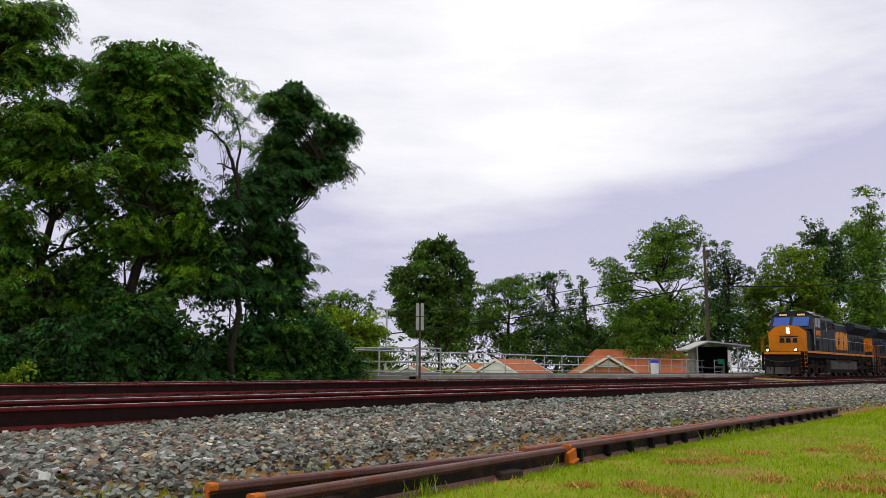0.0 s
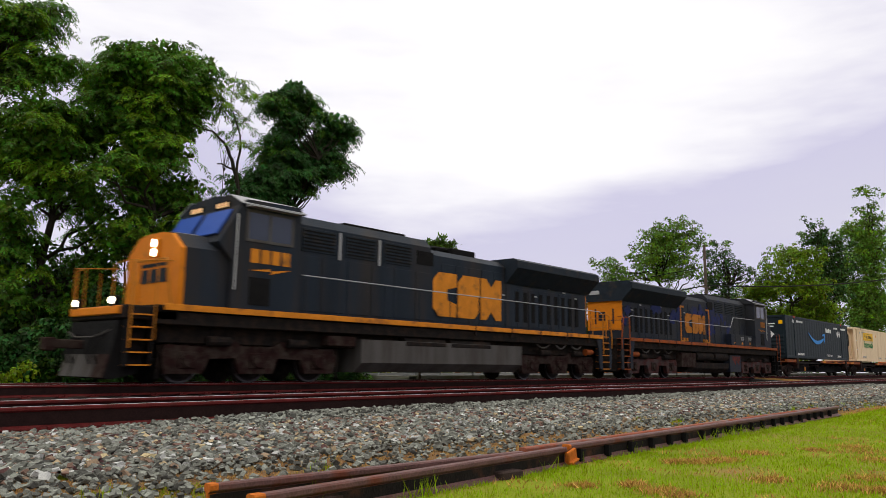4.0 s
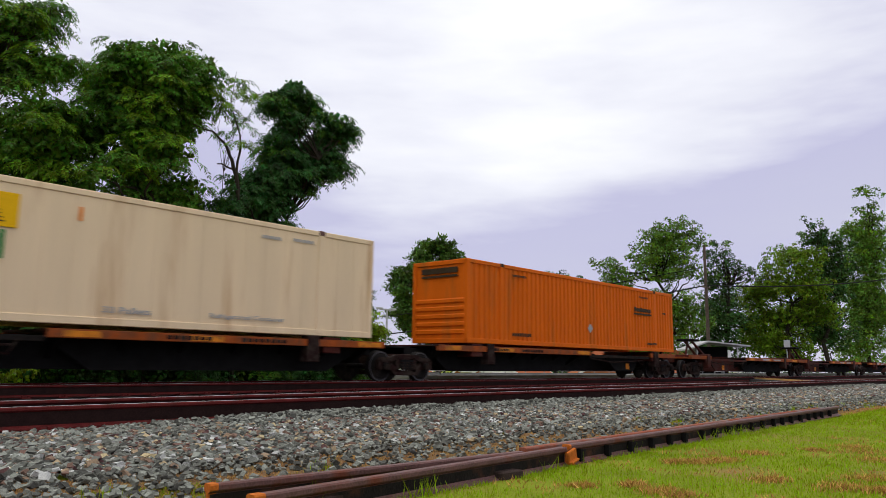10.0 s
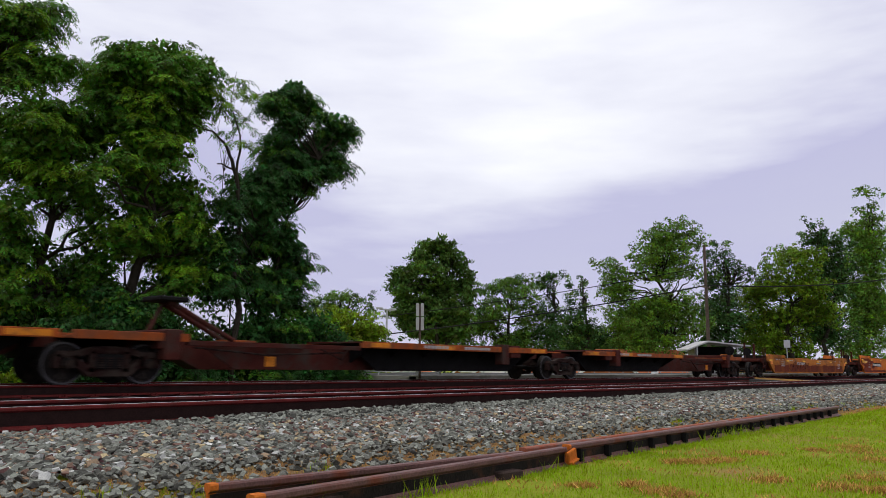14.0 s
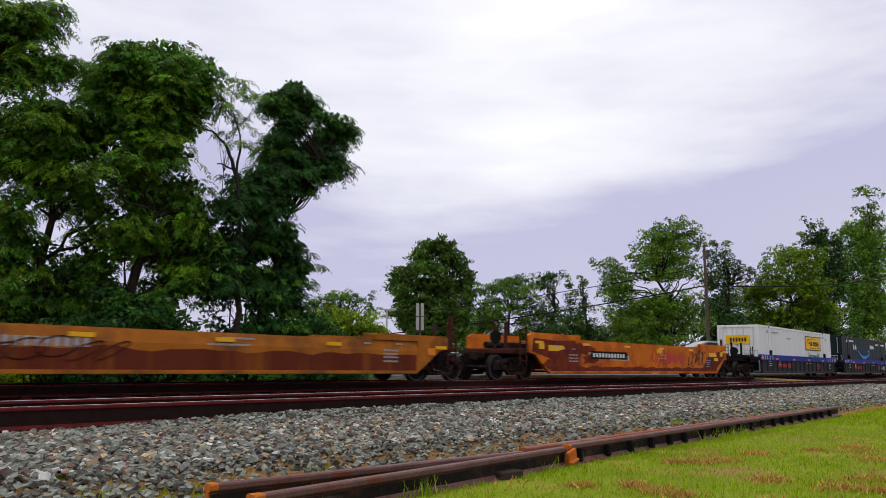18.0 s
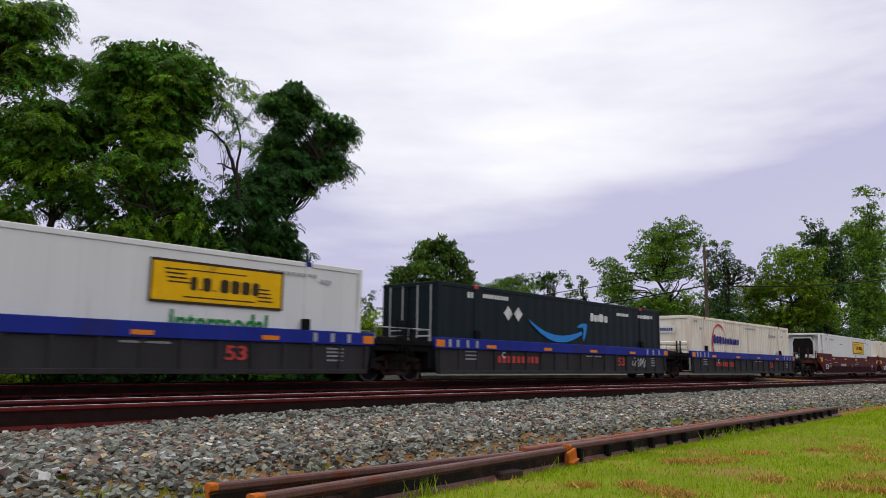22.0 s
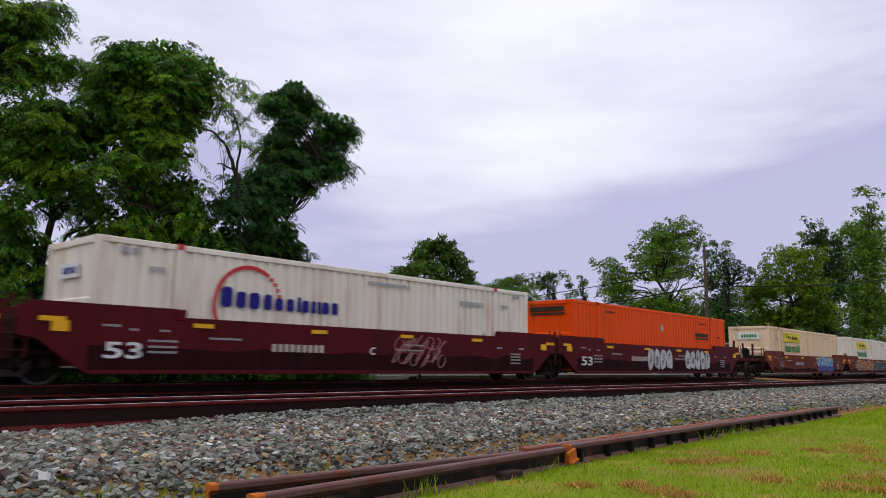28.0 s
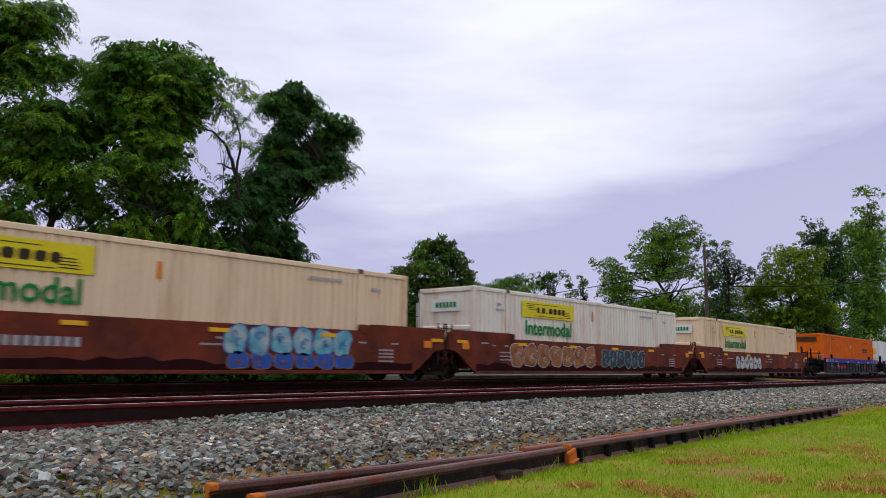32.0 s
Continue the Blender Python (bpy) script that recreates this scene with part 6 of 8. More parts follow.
        part("step_rail", Shape().path([(0.35, side * 1.47, 0.8), (0.35, side * 1.47, 2.7), (0.45, side * 1.46, 2.75)], 0.02).path([(0.9, side * 1.47, 1.0), (0.9, side * 1.47, 2.7)], 0.014), rail_paint, car, "thin step handrail")
        # the flight of steps at the long hood's end, between two side plates
        st = part("step_well", Shape().box(20.38, 20.96, *sorted((side * 1.08, side * 1.12)), 0.42, 1.80), UNDER, car)
        for z in (0.42, 0.71, 0.99, 1.26, 1.52, 1.77):
            part("step", Shape().box(20.40, 20.95, *sorted((side * 1.12, side * 1.44)), z, z + 0.028).box(20.40, 20.95, *sorted((side * 1.44, side * 1.47)), z - 0.012, z + 0.030), LOGO_DIM if fresh else SILL_WORN, st, "step with a painted orange edge")
        y0, y1 = sorted((side * 1.40, side * 1.46))
        part("step_plate", Shape().prism([(19.94, 1.68), (20.39, 1.68), (20.39, 0.40), (20.17, 0.46), (20.12, 1.15)], "y", y0, y1), skin, car, "grimy step side plate")
        part("step_plate", Shape().prism([(20.96, 1.82), (21.04, 1.82), (21.16, 1.0), (21.10, 0.42), (20.96, 0.40)], "y", y0, y1), skin, car, "grimy step side plate")
        yq = side * 1.48
        part("step_rail", Shape().path([(20.44, yq, 1.05), (20.42, yq, 1.9), (20.44, yq, 2.72), (20.50, side * 1.3, 2.75)], 0.024), rail_paint, car, "bent step handrail")
        part("step_rail", Shape().path([(21.14, yq, 1.30), (21.16, yq, 1.75), (20.98, yq, 2.68), (20.86, side * 1.36, 2.78), (20.80, side * 1.1, 2.76)], 0.024), rail_paint, car, "bent step handrail")
        # tank, pipes and boxes under the frame
        part("air_reservoir", Shape().tube((8.88, side * 1.15, 1.14), (10.7, side * 1.15, 1.14), 0.24, n=18).tube((10.95, side * 1.15, 1.14), (13.0, side * 1.15, 1.14), 0.24, n=18), UNDER, car)
        pieces("equipment_box", [(13.2, 14.9, *sorted((side * 0.9, side * 1.36)), 0.55, 1.28)] if not fresh else [(5.9, 6.9, *sorted((side * 0.9, side * 1.36)), 1.0, 1.28)], UNDER_RED, car, c=0.02)
        for k, (h0, h1) in enumerate(((15.62, 16.90), (16.93, 18.0), (18.04, 19.16))):
            s = Shape().path([(h0 + (h1 - h0) * i / 8, side * 1.3, 1.50 - 0.30 * math.sin(math.pi * i / 8)) for i in range(9)], 0.030)
            part("hose", s, TANK, car, "sagging grey hose")
        part("sander_bottle", Shape().tube((19.35, side * 1.25, 1.10), (19.85, side * 1.25, 1.12), 0.13, 0.10, n=14), SILL_WORN, car, "rusty orange cylinder")
        if boxed:
            y0, y1 = sorted((side * 0.90, side * 1.34))
            part("tank_box", Shape().box(6.92, 8.58, y0, y1, 0.30, 1.26, 0.02), skin, car, "grey box with rust streaks")
            for i in range(7):
                x = 7.05 + 0.17 * i
                part("rust_streak", Shape().box(x, x + 0.10, *sorted((side * 1.339, side * 1.343)), 0.95 - 0.12 * (i * 5 % 3), 1.20), RUST_RED, car, "red rust streak")
            part("relay_box", Shape().box(8.35, 8.60, *sorted((side * 1.15, side * 1.34)), 1.38, 1.54, 0.01), GREY_MARK, car)
            part("walkway_locker", Shape().box(4.50, 8.14, *sorted((side * 0.94, side * 1.30)), 1.81, 2.48, 0.015), skin, car, "grimy equipment locker on the walkway")
            for x0 in (5.0, 6.2):
                q = Shape()
                for k in range(5):
                    q.box(x0, x0 + 0.45, *sorted((side * 1.30, side * 1.312)), 2.17 + k * 0.045, 2.19 + k * 0.045)
                part("locker_louvre", q, GREY_MARK, car)
            for x0 in (5.15, 6.35, 7.5):
                part("yellow_tag", Shape().box(x0, x0 + 0.19, *sorted((side * 1.30, side * 1.306)), 1.92, 2.05), LOGO_ORANGE, car)
    tank = [(-1.38, 0.55), (-1.05, 0.27), (1.05, 0.27), (1.38, 0.55), (1.38, 1.22), (-1.38, 1.22)] if fresh else [(-1.26, 0.5), (-1.0, 0.27), (1.0, 0.27), (1.26, 0.5), (1.26, 0.80), (-1.26, 0.80)]
    part("fuel_tank", Shape().prism(tank, "x", 7.1, 14.8 if fresh else 14.0), TANK if fresh else UNDER, car, "dull grey fuel tank")
    for x0 in (3.81, 17.58):
        arch = [(-2.55, 0.72), (-2.45, 0.92), (-1.5, 0.88), (-1.2, 1.06), (-0.7, 1.06), (-0.45, 0.92), (0.45, 0.92), (0.7, 1.06), (1.2, 1.06), (1.5, 0.88), (2.45, 0.92), (2.55, 0.72), (2.45, 0.24), (1.5, 0.24), (1.35, 0.60), (0.62, 0.62), (0.48, 0.24), (-0.48, 0.24), (-0.62, 0.62), (-1.35, 0.60), (-1.5, 0.24), (-2.45, 0.24)]
        s = Shape()
        for side in (-1, 1):
            s.prism(arch, "y", *sorted((side * 0.95, side * 1.15)))
        s.box(-2.0, 2.0, -0.9, 0.9, 0.75, 1.0, 0.02)
        t = part("truck", s, LOCO_CAST if not fresh else UNDER_RED, car, "cast-steel locomotive truck", at=pose(x0, 0, 0))
        for dx in (-1.9, 0.0, 1.9):
            part("wheelset", LOCO_WHEEL, None, t, at=pose(dx, 0, 0.53))
        for dx in (-1.9, 0.0, 1.9):
            for side in (-1, 1):
                part("axle_box", Shape().tube((dx, side * 1.1, 0.55), (dx, side * 1.24, 0.55), 0.17, 0.15, n=12).box(dx - 0.22, dx + 0.22, *sorted((side * 1.12, side * 1.19)), 0.36, 0.76, 0.02), UNDER_RED, t)
        for dx in (-1.15, 1.15):
            for side in (-1, 1):
                part("brake_cylinder", Shape().tube((dx - 0.3, side * 1.22, 1.02), (dx + 0.3, side * 1.22, 1.02), 0.12, n=10), UNDER, t)
        for dx in (-2.6, 2.6):
            for side in (-1, 1):
                part("sand_pipe", Shape().path([(dx, side * 1.1, 0.12), (dx, side * 1.1, 0.9)], 0.03), UNDER, t)
    # rear platform rails, hood latches, roof fans and brackets
    for side in (-1, 1):
        part("rear_rail", Shape().path([(20.9, side * 0.7, 1.7), (20.9, side * 0.7, 2.6), (20.9, side * 1.35, 2.6), (20.9, side * 1.35, 1.7)], 0.022).path([(20.9, side * 0.7, 2.2), (20.9, side * 1.35, 2.2)], 0.014), HAND_ORANGE if fresh else NAVY_DARK, car, "thin rear handrail")
        r = np.random.default_rng(5 if fresh else 6)
        for i in range(9):
            x = 11.2 + i * 0.98 + 0.2 * r.random()
            z = 3.05 + 0.5 * r.random()
            part("door_latch", Shape().box(x, x + 0.16, *sorted((side * 0.915, side * 0.934)), z, z + 0.05, 0.004), GREY_MARK, car, "small pale latch")
        for x in (12.0, 14.0, 15.8, 17.6, 19.2):
            part("sill_bracket", Shape().box(x, x + 0.05, *sorted((side * 1.47, side * 1.53)), 1.50, 1.835, 0.004), UNDER_RED, car)
    for x in (15.6, 17.4):
        part("roof_fan", Shape().tube((x, 0, 4.44), (x, 0, 4.52), 0.72, 0.70, n=20), BLACK, car)
    part("dynamic_brake_vent", Shape().box(7.0, 9.6, -0.55, 0.55, 4.62, 4.74, 0.03), BLACK, car)
    part("antenna_dome", Shape().tube((3.6, 0.2, 4.80), (3.6, 0.2, 4.95), 0.16, 0.10, n=12), GREY_MARK, car)
    if not fresh:
        part("worn_corner", Shape().prism([(-1.515, 4.12), (-1.515, 4.36), (-1.31, 4.475), (-0.9, 4.475), (-0.9, 4.10), (-1.2, 3.85)], "x", 19.85, 20.17), GREY_MARK, car, "pale worn radiator corner")
        r = np.random.default_rng(17)
        for x0, z0, w, h, n in ((14.1, 2.9, 1.1, 0.65, 9), (10.6, 3.3, 3.0, 0.5, 10), (9.4, 2.5, 1.0, 1.2, 8), (19.5, 2.5, 0.4, 0.8, 4), (16.2, 3.3, 2.6, 0.15, 5), (7.0, 2.6, 3.0, 0.8, 9), (8.2, 3.4, 2.0, 0.8, 7)):
            for k in range(n):
                cx, cz, a0 = x0 + w * r.random(), z0 + h * r.random(), 6.28 * r.random()
                size = 0.13 + 0.17 * r.random()
                o = [(cx + size * (0.6 + 0.6 * r.random()) * math.cos(a0 + j * 0.785), cz + size * (0.6 + 0.7 * r.random()) * math.sin(a0 + j * 0.785)) for j in range(8)]
                part("blue_patch", Shape().prism(o, "y", 0.900, 0.9372 + 0.0003 * k), BRIGHT_NAVY, car, "patch of cleaner blue paint")
    stretch = 1.028
    for o in car.children_recursive:
        o.location.x *= stretch
        if o.data is not LOCO_WHEEL:
            for v in o.data.vertices:
                v.co.x *= stretch
    return car


lead = locomotive("dark blue diesel locomotive with an orange nose and lit headlights", SILL_ORANGE, True, False)
MOVERS.append((lead, -139.59, 0))
trail = locomotive("dark blue diesel locomotive running backwards with worn orange stripe", SILL_WORN, False, True)
MOVERS.append((trail, -95.20, 180))


# -- containers --
def wave(x0, x1, period, depth, base_y, thick):
    """An outline of a corrugated sheet seen from above."""
    n = max(1, round((x1 - x0) / period))
    p = (x1 - x0) / n
    out = []
    for i in range(n):
        x = x0 + i * p
        out += [(x, base_y), (x + p * 0.36, base_y), (x + p * 0.50, base_y + depth), (x + p * 0.86, base_y + depth)]
    out.append((x1, base_y))
    return out + [(x1, base_y + thick), (x0, base_y + thick)]


def container(label, material, side="wave", end="ribs", cap=None, period=0.28, posts=None, depth=0.046):
    """53-foot box from x = 0 to 16.15, standing at z = 0."""
    c = thing("container", label, "container", "shipping containers")
    L, H, W = 16.15, 2.9, 1.295
    x_in = 0.78 if end == "reefer" else 0.10
    part("core", Shape().box(x_in, L - 0.10, -1.20, 1.20, 0.15, H - 0.02), material, c)
    part("roof", Shape().box(0.02, L - 0.02, -W + 0.015, W - 0.015, H - 0.06, H, 0.01), material, c)
    for s in (-1, 1):
        y = s * (W - 0.012)
        if side == "wave":
            sheet = Shape().prism([(x, s * -yy) for x, yy in wave(0.16, L - 0.16, period, depth, -W + 0.020, 0.08)], "z", 0.16, H - 0.13)
        else:
            n0 = 1 if end == "reefer" else 0
            pitch = 0.6088
            sheet = Shape().box(0.16 + n0 * pitch, L - 0.16, *sorted((s * (W - 0.035), s * (W - 0.09))), 0.16, H - 0.13)
            for i in range(n0, 26):
                part("side_panel", Shape().box(0.166 + i * pitch, 0.154 + (i + 1) * pitch, *sorted((s * (W - 0.028), s * (W - 0.045))), 0.16, H - 0.13, 0.004), material, c)
        part("side_sheet", sheet, material, c)
        part("top_rail", Shape().box(0, L, *sorted((s * (W - 0.07), s * W)), H - 0.14, H - 0.005, 0.012), material, c)
        part("bottom_rail", Shape().box(0, L, *sorted((s * (W - 0.07), s * W)), 0.0, 0.17, 0.012), material, c)
        for x in (1.98, 14.17):
            part("lift_post", Shape().box(x - 0.10, x + 0.10, *sorted((s * (W - 0.07), s * (W + 0.004))), 0.05, H - 0.02, 0.012), posts or material, c)
            part("corner_casting", Shape().box(x - 0.11, x + 0.11, *sorted((s * (W - 0.09), s * (W + 0.008))), H - 0.13, H + 0.012, 0.012), cap or BLACK, c)
        for x in (0.0, L - 0.16):
            part("corner_post", Shape().box(x, x + 0.16, *sorted((s * (W - 0.16), s * W)), 0, H, 0.015), material, c)
    # the end that leads
    if end == "ribs":
        part("end_panel", Shape().box(0.05, 0.12, -W + 0.12, W - 0.12, 0.1, H - 0.1), material, c)
        for k in range(5):
            z = 0.28 + k * 0.27
            part("end_rib", Shape().prism([(0.055, z), (0.005, z + 0.05), (0.005, z + 0.15), (0.055, z + 0.2)], "y", -W + 0.17, W - 0.17), material, c)
        pieces("end_sill", [(0.0, 0.1, -W + 0.1, W - 0.1, H - 0.16, H - 0.01), (0.0, 0.1, -W + 0.1, W - 0.1, 0.0, 0.16)], material, c, c=0.01)
    elif end == "doors":
        for y in (-W / 2, W / 2):
            d = part("door", Shape().box(0.03, 0.10, y - W / 2 + 0.10, y + W / 2 - 0.02, 0.16, H - 0.14, 0.008), material, c)
            for dy in (-0.32, 0.28):
                part("lock_rod", Shape().tube((0.005, y + dy, 0.1), (0.005, y + dy, H - 0.1), 0.02, n=8), HANDRAIL, d, "galvanised lock rod")
            part("door_handle", Shape().box(-0.015, 0.012, y - 0.35, y + 0.30, 1.08, 1.13).box(-0.015, 0.012, y - 0.25, y + 0.25, 1.28, 1.32), HANDRAIL, d)
        pieces("end_sill", [(0.0, 0.1, -W + 0.1, W - 0.1, H - 0.16, H - 0.01), (0.0, 0.1, -W + 0.1, W - 0.1, 0.0, 0.16)], material, c, c=0.01)
    else:
        part("end_wall", Shape().box(0.70, 0.80, -W + 0.03, W - 0.03, 0.1, H - 0.05), material, c)
        pieces("end_frame", [(0.0, 0.14, -W + 0.1, W - 0.1, H - 0.13, H), (0.0, 0.14, -W + 0.1, W - 0.1, 0.0, 0.16)], material, c, c=0.015)
        part("cooling_unit", Shape().prism([(-0.78, 0.25), (0.78, 0.25), (0.78, 2.2), (0.62, 2.6), (-0.62, 2.6), (-0.78, 2.2)], "x", 0.16, 0.72), material, c, "refrigeration unit")
        part("unit_grille", Shape().prism([(-0.72, 1.3), (0.72, 1.3), (0.72, 2.2), (0.56, 2.52), (-0.56, 2.52), (-0.72, 2.2)], "x", 0.13, 0.165), BLACK, c, "black cooling grille")
        part("unit_panel", Shape().box(0.12, 0.165, -0.6, 0.3, 0.75, 1.15, 0.006), GREY_MARK, c)
        part("unit_label", Shape().box(0.105, 0.125, -0.5, -0.4, 0.85, 1.05).box(0.105, 0.125, -0.1, 0.0, 0.55, 0.68).box(0.105, 0.125, 0.3, 0.4, 0.5, 0.62), BLACK, c)
        part("frame_brace", Shape().tube((0.06, -W + 0.12, 2.72), (0.06, -0.55, 2.83), 0.03, n=6).box(0.02, 0.62, -W + 0.02, -W + 0.09, 1.72, 1.78).box(0.02, 0.62, -W + 0.02, -W + 0.09, 0.95, 1.02), BOX_WHITE, c)
    part("far_end", Shape().box(L - 0.1, L - 0.03, -W + 0.14, W - 0.14, 0.1, H - 0.1), material, c)
    return c


def print_rows(c, rows, material, face=FACE):
    """Small print along the near side, as rows of bars (x, z, width, height, count)."""
    s = Shape()
    for x, z, w, h, n in rows:
        bars(s, x, z, w, h, n, face - 0.004, 0.005, 0.28)
    part("small_print", s, material, c, "row of small plain bars")


def words(c, text, x, z, h, material, width=None, face=FACE, label=""):
    return part("lettering", lettering(text, h, material, width), material, c, label, at=pose(x, face - 0.014, z))


def smile(c, x, z, w, face=FACE):
    """A curved tapering stroke that ends in an arrow head; its lowest point is at z."""
    n, up_, lo_ = 24, [], []
    for i in range(n + 1):
        k = i / n
        mid = z + 0.62 * ((0.55 - k) / 0.55) ** 2 if k < 0.55 else z + 0.30 * ((k - 0.55) / 0.45) ** 2
        th = 0.02 + 0.115 * math.sin(math.pi * min(1.0, 0.06 + k * 0.84)) ** 0.9
        up_.append((x + w * 0.90 * k, mid + th))
        lo_.append((x + w * 0.90 * k + 0.05, mid - th))
    s = Shape().prism(up_ + lo_[::-1], "y", face - 0.018, face - 0.006)
    s.prism([(x + w + p, z + q) for p, q in ((-0.80, 0.52), (-0.45, 0.68), (-0.05, 0.70), (0.0, 0.60), (-0.10, 0.25), (-0.30, -0.05), (-0.33, 0.12), (-0.24, 0.42), (-0.32, 0.54), (-0.55, 0.50))], "y", face - 0.019, face - 0.007)
    return part("curved_arrow", s, SMILE_BLUE, c, "sky-blue curved arrow shape")


def diamond(s, x, z, r, face=FACE):
    return s.prism([(x - r, z), (x, z - r), (x + r, z), (x, z + r)], "y", face - 0.012, face - 0.003)


def block_word(c, x, z, h, widths, material, label, face=FACE, gap=0.18):
    """A brand's word as plain blocks of its size and colour."""
    p = x
    for i, w in enumerate(widths):
        q, t, k = w * (1 - gap), h * (1.0 if i in (0, 3) else 0.82), 0.2 * w * (1 - gap)
        part("word_block", Shape().prism([(p + k, z), (p + q - k, z), (p + q, z + k), (p + q, z + t - k), (p + q - k, z + t), (p + k, z + t), (p, z + t - k), (p, z + k)], "y", face - 0.014, face - 0.004), material, c, label)
        p += w


def yellow_plate(c, x, z, w, h, material, bordered, face=FACE):
    p = part("name_panel", Shape().box(x, x + w, face - 0.012, face + 0.004, z, z + h, 0.003), material, c, "yellow panel with dark blocks")
    s = Shape()
    if bordered:
        t = 0.06
        s.box(x - t, x + w + t, face - 0.015, face - 0.009, z + h, z + h + t).box(x - t, x + w + t, face - 0.015, face - 0.009, z - t, z).box(x - t, x, face - 0.015, face - 0.009, z, z + h).box(x + w, x + w + t, face - 0.015, face - 0.009, z, z + h)
    q = x + w * 0.27
    for k, tall in ((0.06, 1.0), (0.03, 0.2), (0.08, 1.0), (0.03, 0.2), (0.025, 0.0), (0.085, 1.0), (0.085, 1.0), (0.085, 1.0), (0.075, 1.0)):
        if tall:
            c_ = 0.012 * w
            a_, b_, lo, hi = q, q + k * w * 0.80, z + h * 0.30, z + h * (0.30 + 0.36 * tall)
            s.prism([(a_ + c_, lo), (b_ - c_, lo), (b_, lo + c_), (b_, hi - c_), (b_ - c_, hi), (a_ + c_, hi), (a_, hi - c_), (a_, lo + c_)], "y", face - 0.017, face - 0.010)
        q += k * w
    for k in range(4):
        s.box(x + w * (0.08 + 0.01 * k), x + w * (0.22 + 0.015 * k), face - 0.017, face - 0.010, z + h * (0.80 - 0.11 * k), z + h * (0.84 - 0.11 * k))
        s.box(x + w * (0.80 - 0.01 * k), x + w * (0.93 - 0.01 * k), face - 0.017, face - 0.010, z + h * (0.14 + 0.11 * k), z + h * (0.18 + 0.11 * k))
    s.box(x + w * 0.22, x + w * 0.78, face - 0.017, face - 0.010, z + h * 0.10, z + h * 0.135).box(x + w * 0.22, x + w * 0.70, face - 0.017, face - 0.010, z + h * 0.82, z + h * 0.85)
    part("panel_emblem", s, DARK_INK, p)
    return p


def end_plate(c, y0, y1, z0, z1, material, ink):
    p = part("end_panel_sign", Shape().box(-0.012, 0.01, y0, y1, z0, z1, 0.003), material, c, "small name panel")
    s = Shape()
    n = 6
    for i in range(n):
        a = y0 + (y1 - y0) * (0.14 + 0.72 * i / n)
        s.box(-0.018, -0.008, a, a + (y1 - y0) * 0.085, z0 + (z1 - z0) * 0.28, z0 + (z1 - z0) * 0.72)
    part("panel_emblem", s, ink, p)
    return p


def load(c, s0, z0):
    MOVERS.append((c, s0, 0, z0))


def dark_box(end):
    c = container("dark navy steel container with a sky-blue curved arrow", BOX_NAVY, "wave", end, RED_MARK, 0.60, depth=0.008)
    smile(c, 5.12, 1.24, 4.18)
    block_word(c, 9.6, 2.06, 0.34, (0.32, 0.24, 0.15, 0.46, 0.33), WHITE, "white word blocks")
    s = Shape()
    for x in ((12.95, 13.5) if end == "ribs" else (3.82, 4.44)):
        diamond(s, x, 2.05, 0.26)
    part("diamond_mark", s, WHITE, c, "white diamond marks")
    rows = [(2.35, 2.50, 1.5, 0.14, 9), (11.9, 2.42, 1.1, 0.13, 8), (13.9, 2.42, 1.2, 0.14, 7), (1.5, 2.45, 0.35, 0.2, 2), (2.4, 0.22, 1.5, 0.16, 8), (12.6, 0.22, 1.1, 0.14, 7), (14.5, 2.45, 0.9, 0.14, 6)]
    print_rows(c, rows, WHITE)
    words(c, "TOP LIFT ONLY", 9.6, 0.22, 0.17, WHITE, 1.5)
    if end == "ribs":
        part("end_sign", Shape().box(-0.008, 0.02, -0.6, 0.7, 2.28, 2.36).box(-0.008, 0.02, -0.5, 0.5, 2.10, 2.18), WHITE, c)
        part("end_diamond", Shape().prism([(-0.55, 1.6), (-0.3, 1.35), (-0.05, 1.6), (-0.3, 1.85)], "x", -0.010, 0.004).prism([(0.1, 1.6), (0.35, 1.35), (0.6, 1.6), (0.35, 1.85)], "x", -0.010, 0.004), WHITE, c, "pale diamond marks")
        part("corner_tag", Shape().box(-0.006, 0.03, -1.1, -0.85, 2.3, 2.55), SIGN_YELLOW, c, "yellow corner tag")
    return c


def white_box(label, end):
    c = container(label, BOX_WHITE, "panel", end, NAVY_INK)
    yellow_plate(c, 9.70, 1.58, 3.58, 0.90, SIGN_YELLOW, True)
    words(c, "Intermodal", 10.2, 0.84, 0.54, GREEN_INK, 2.7, label="dark green lettering")
    print_rows(c, [(1.45, 2.44, 0.35, 0.15, 2), (2.4, 2.46, 1.4, 0.10, 10), (5.4, 2.16, 0.9, 0.09, 8), (12.9, 2.5, 1.6, 0.08, 9), (14.6, 2.35, 0.4, 0.12, 3)], GREY_MARK)
    part("red_tick", Shape().box(9.9, 9.98, FACE - 0.01, FACE + 0.003, 2.15, 2.42), RED_MARK, c, "red tick mark")
    if end == "doors":
        end_plate(c, -0.75, 0.75, 1.7, 2.25, SIGN_YELLOW, DARK_INK)
    return c


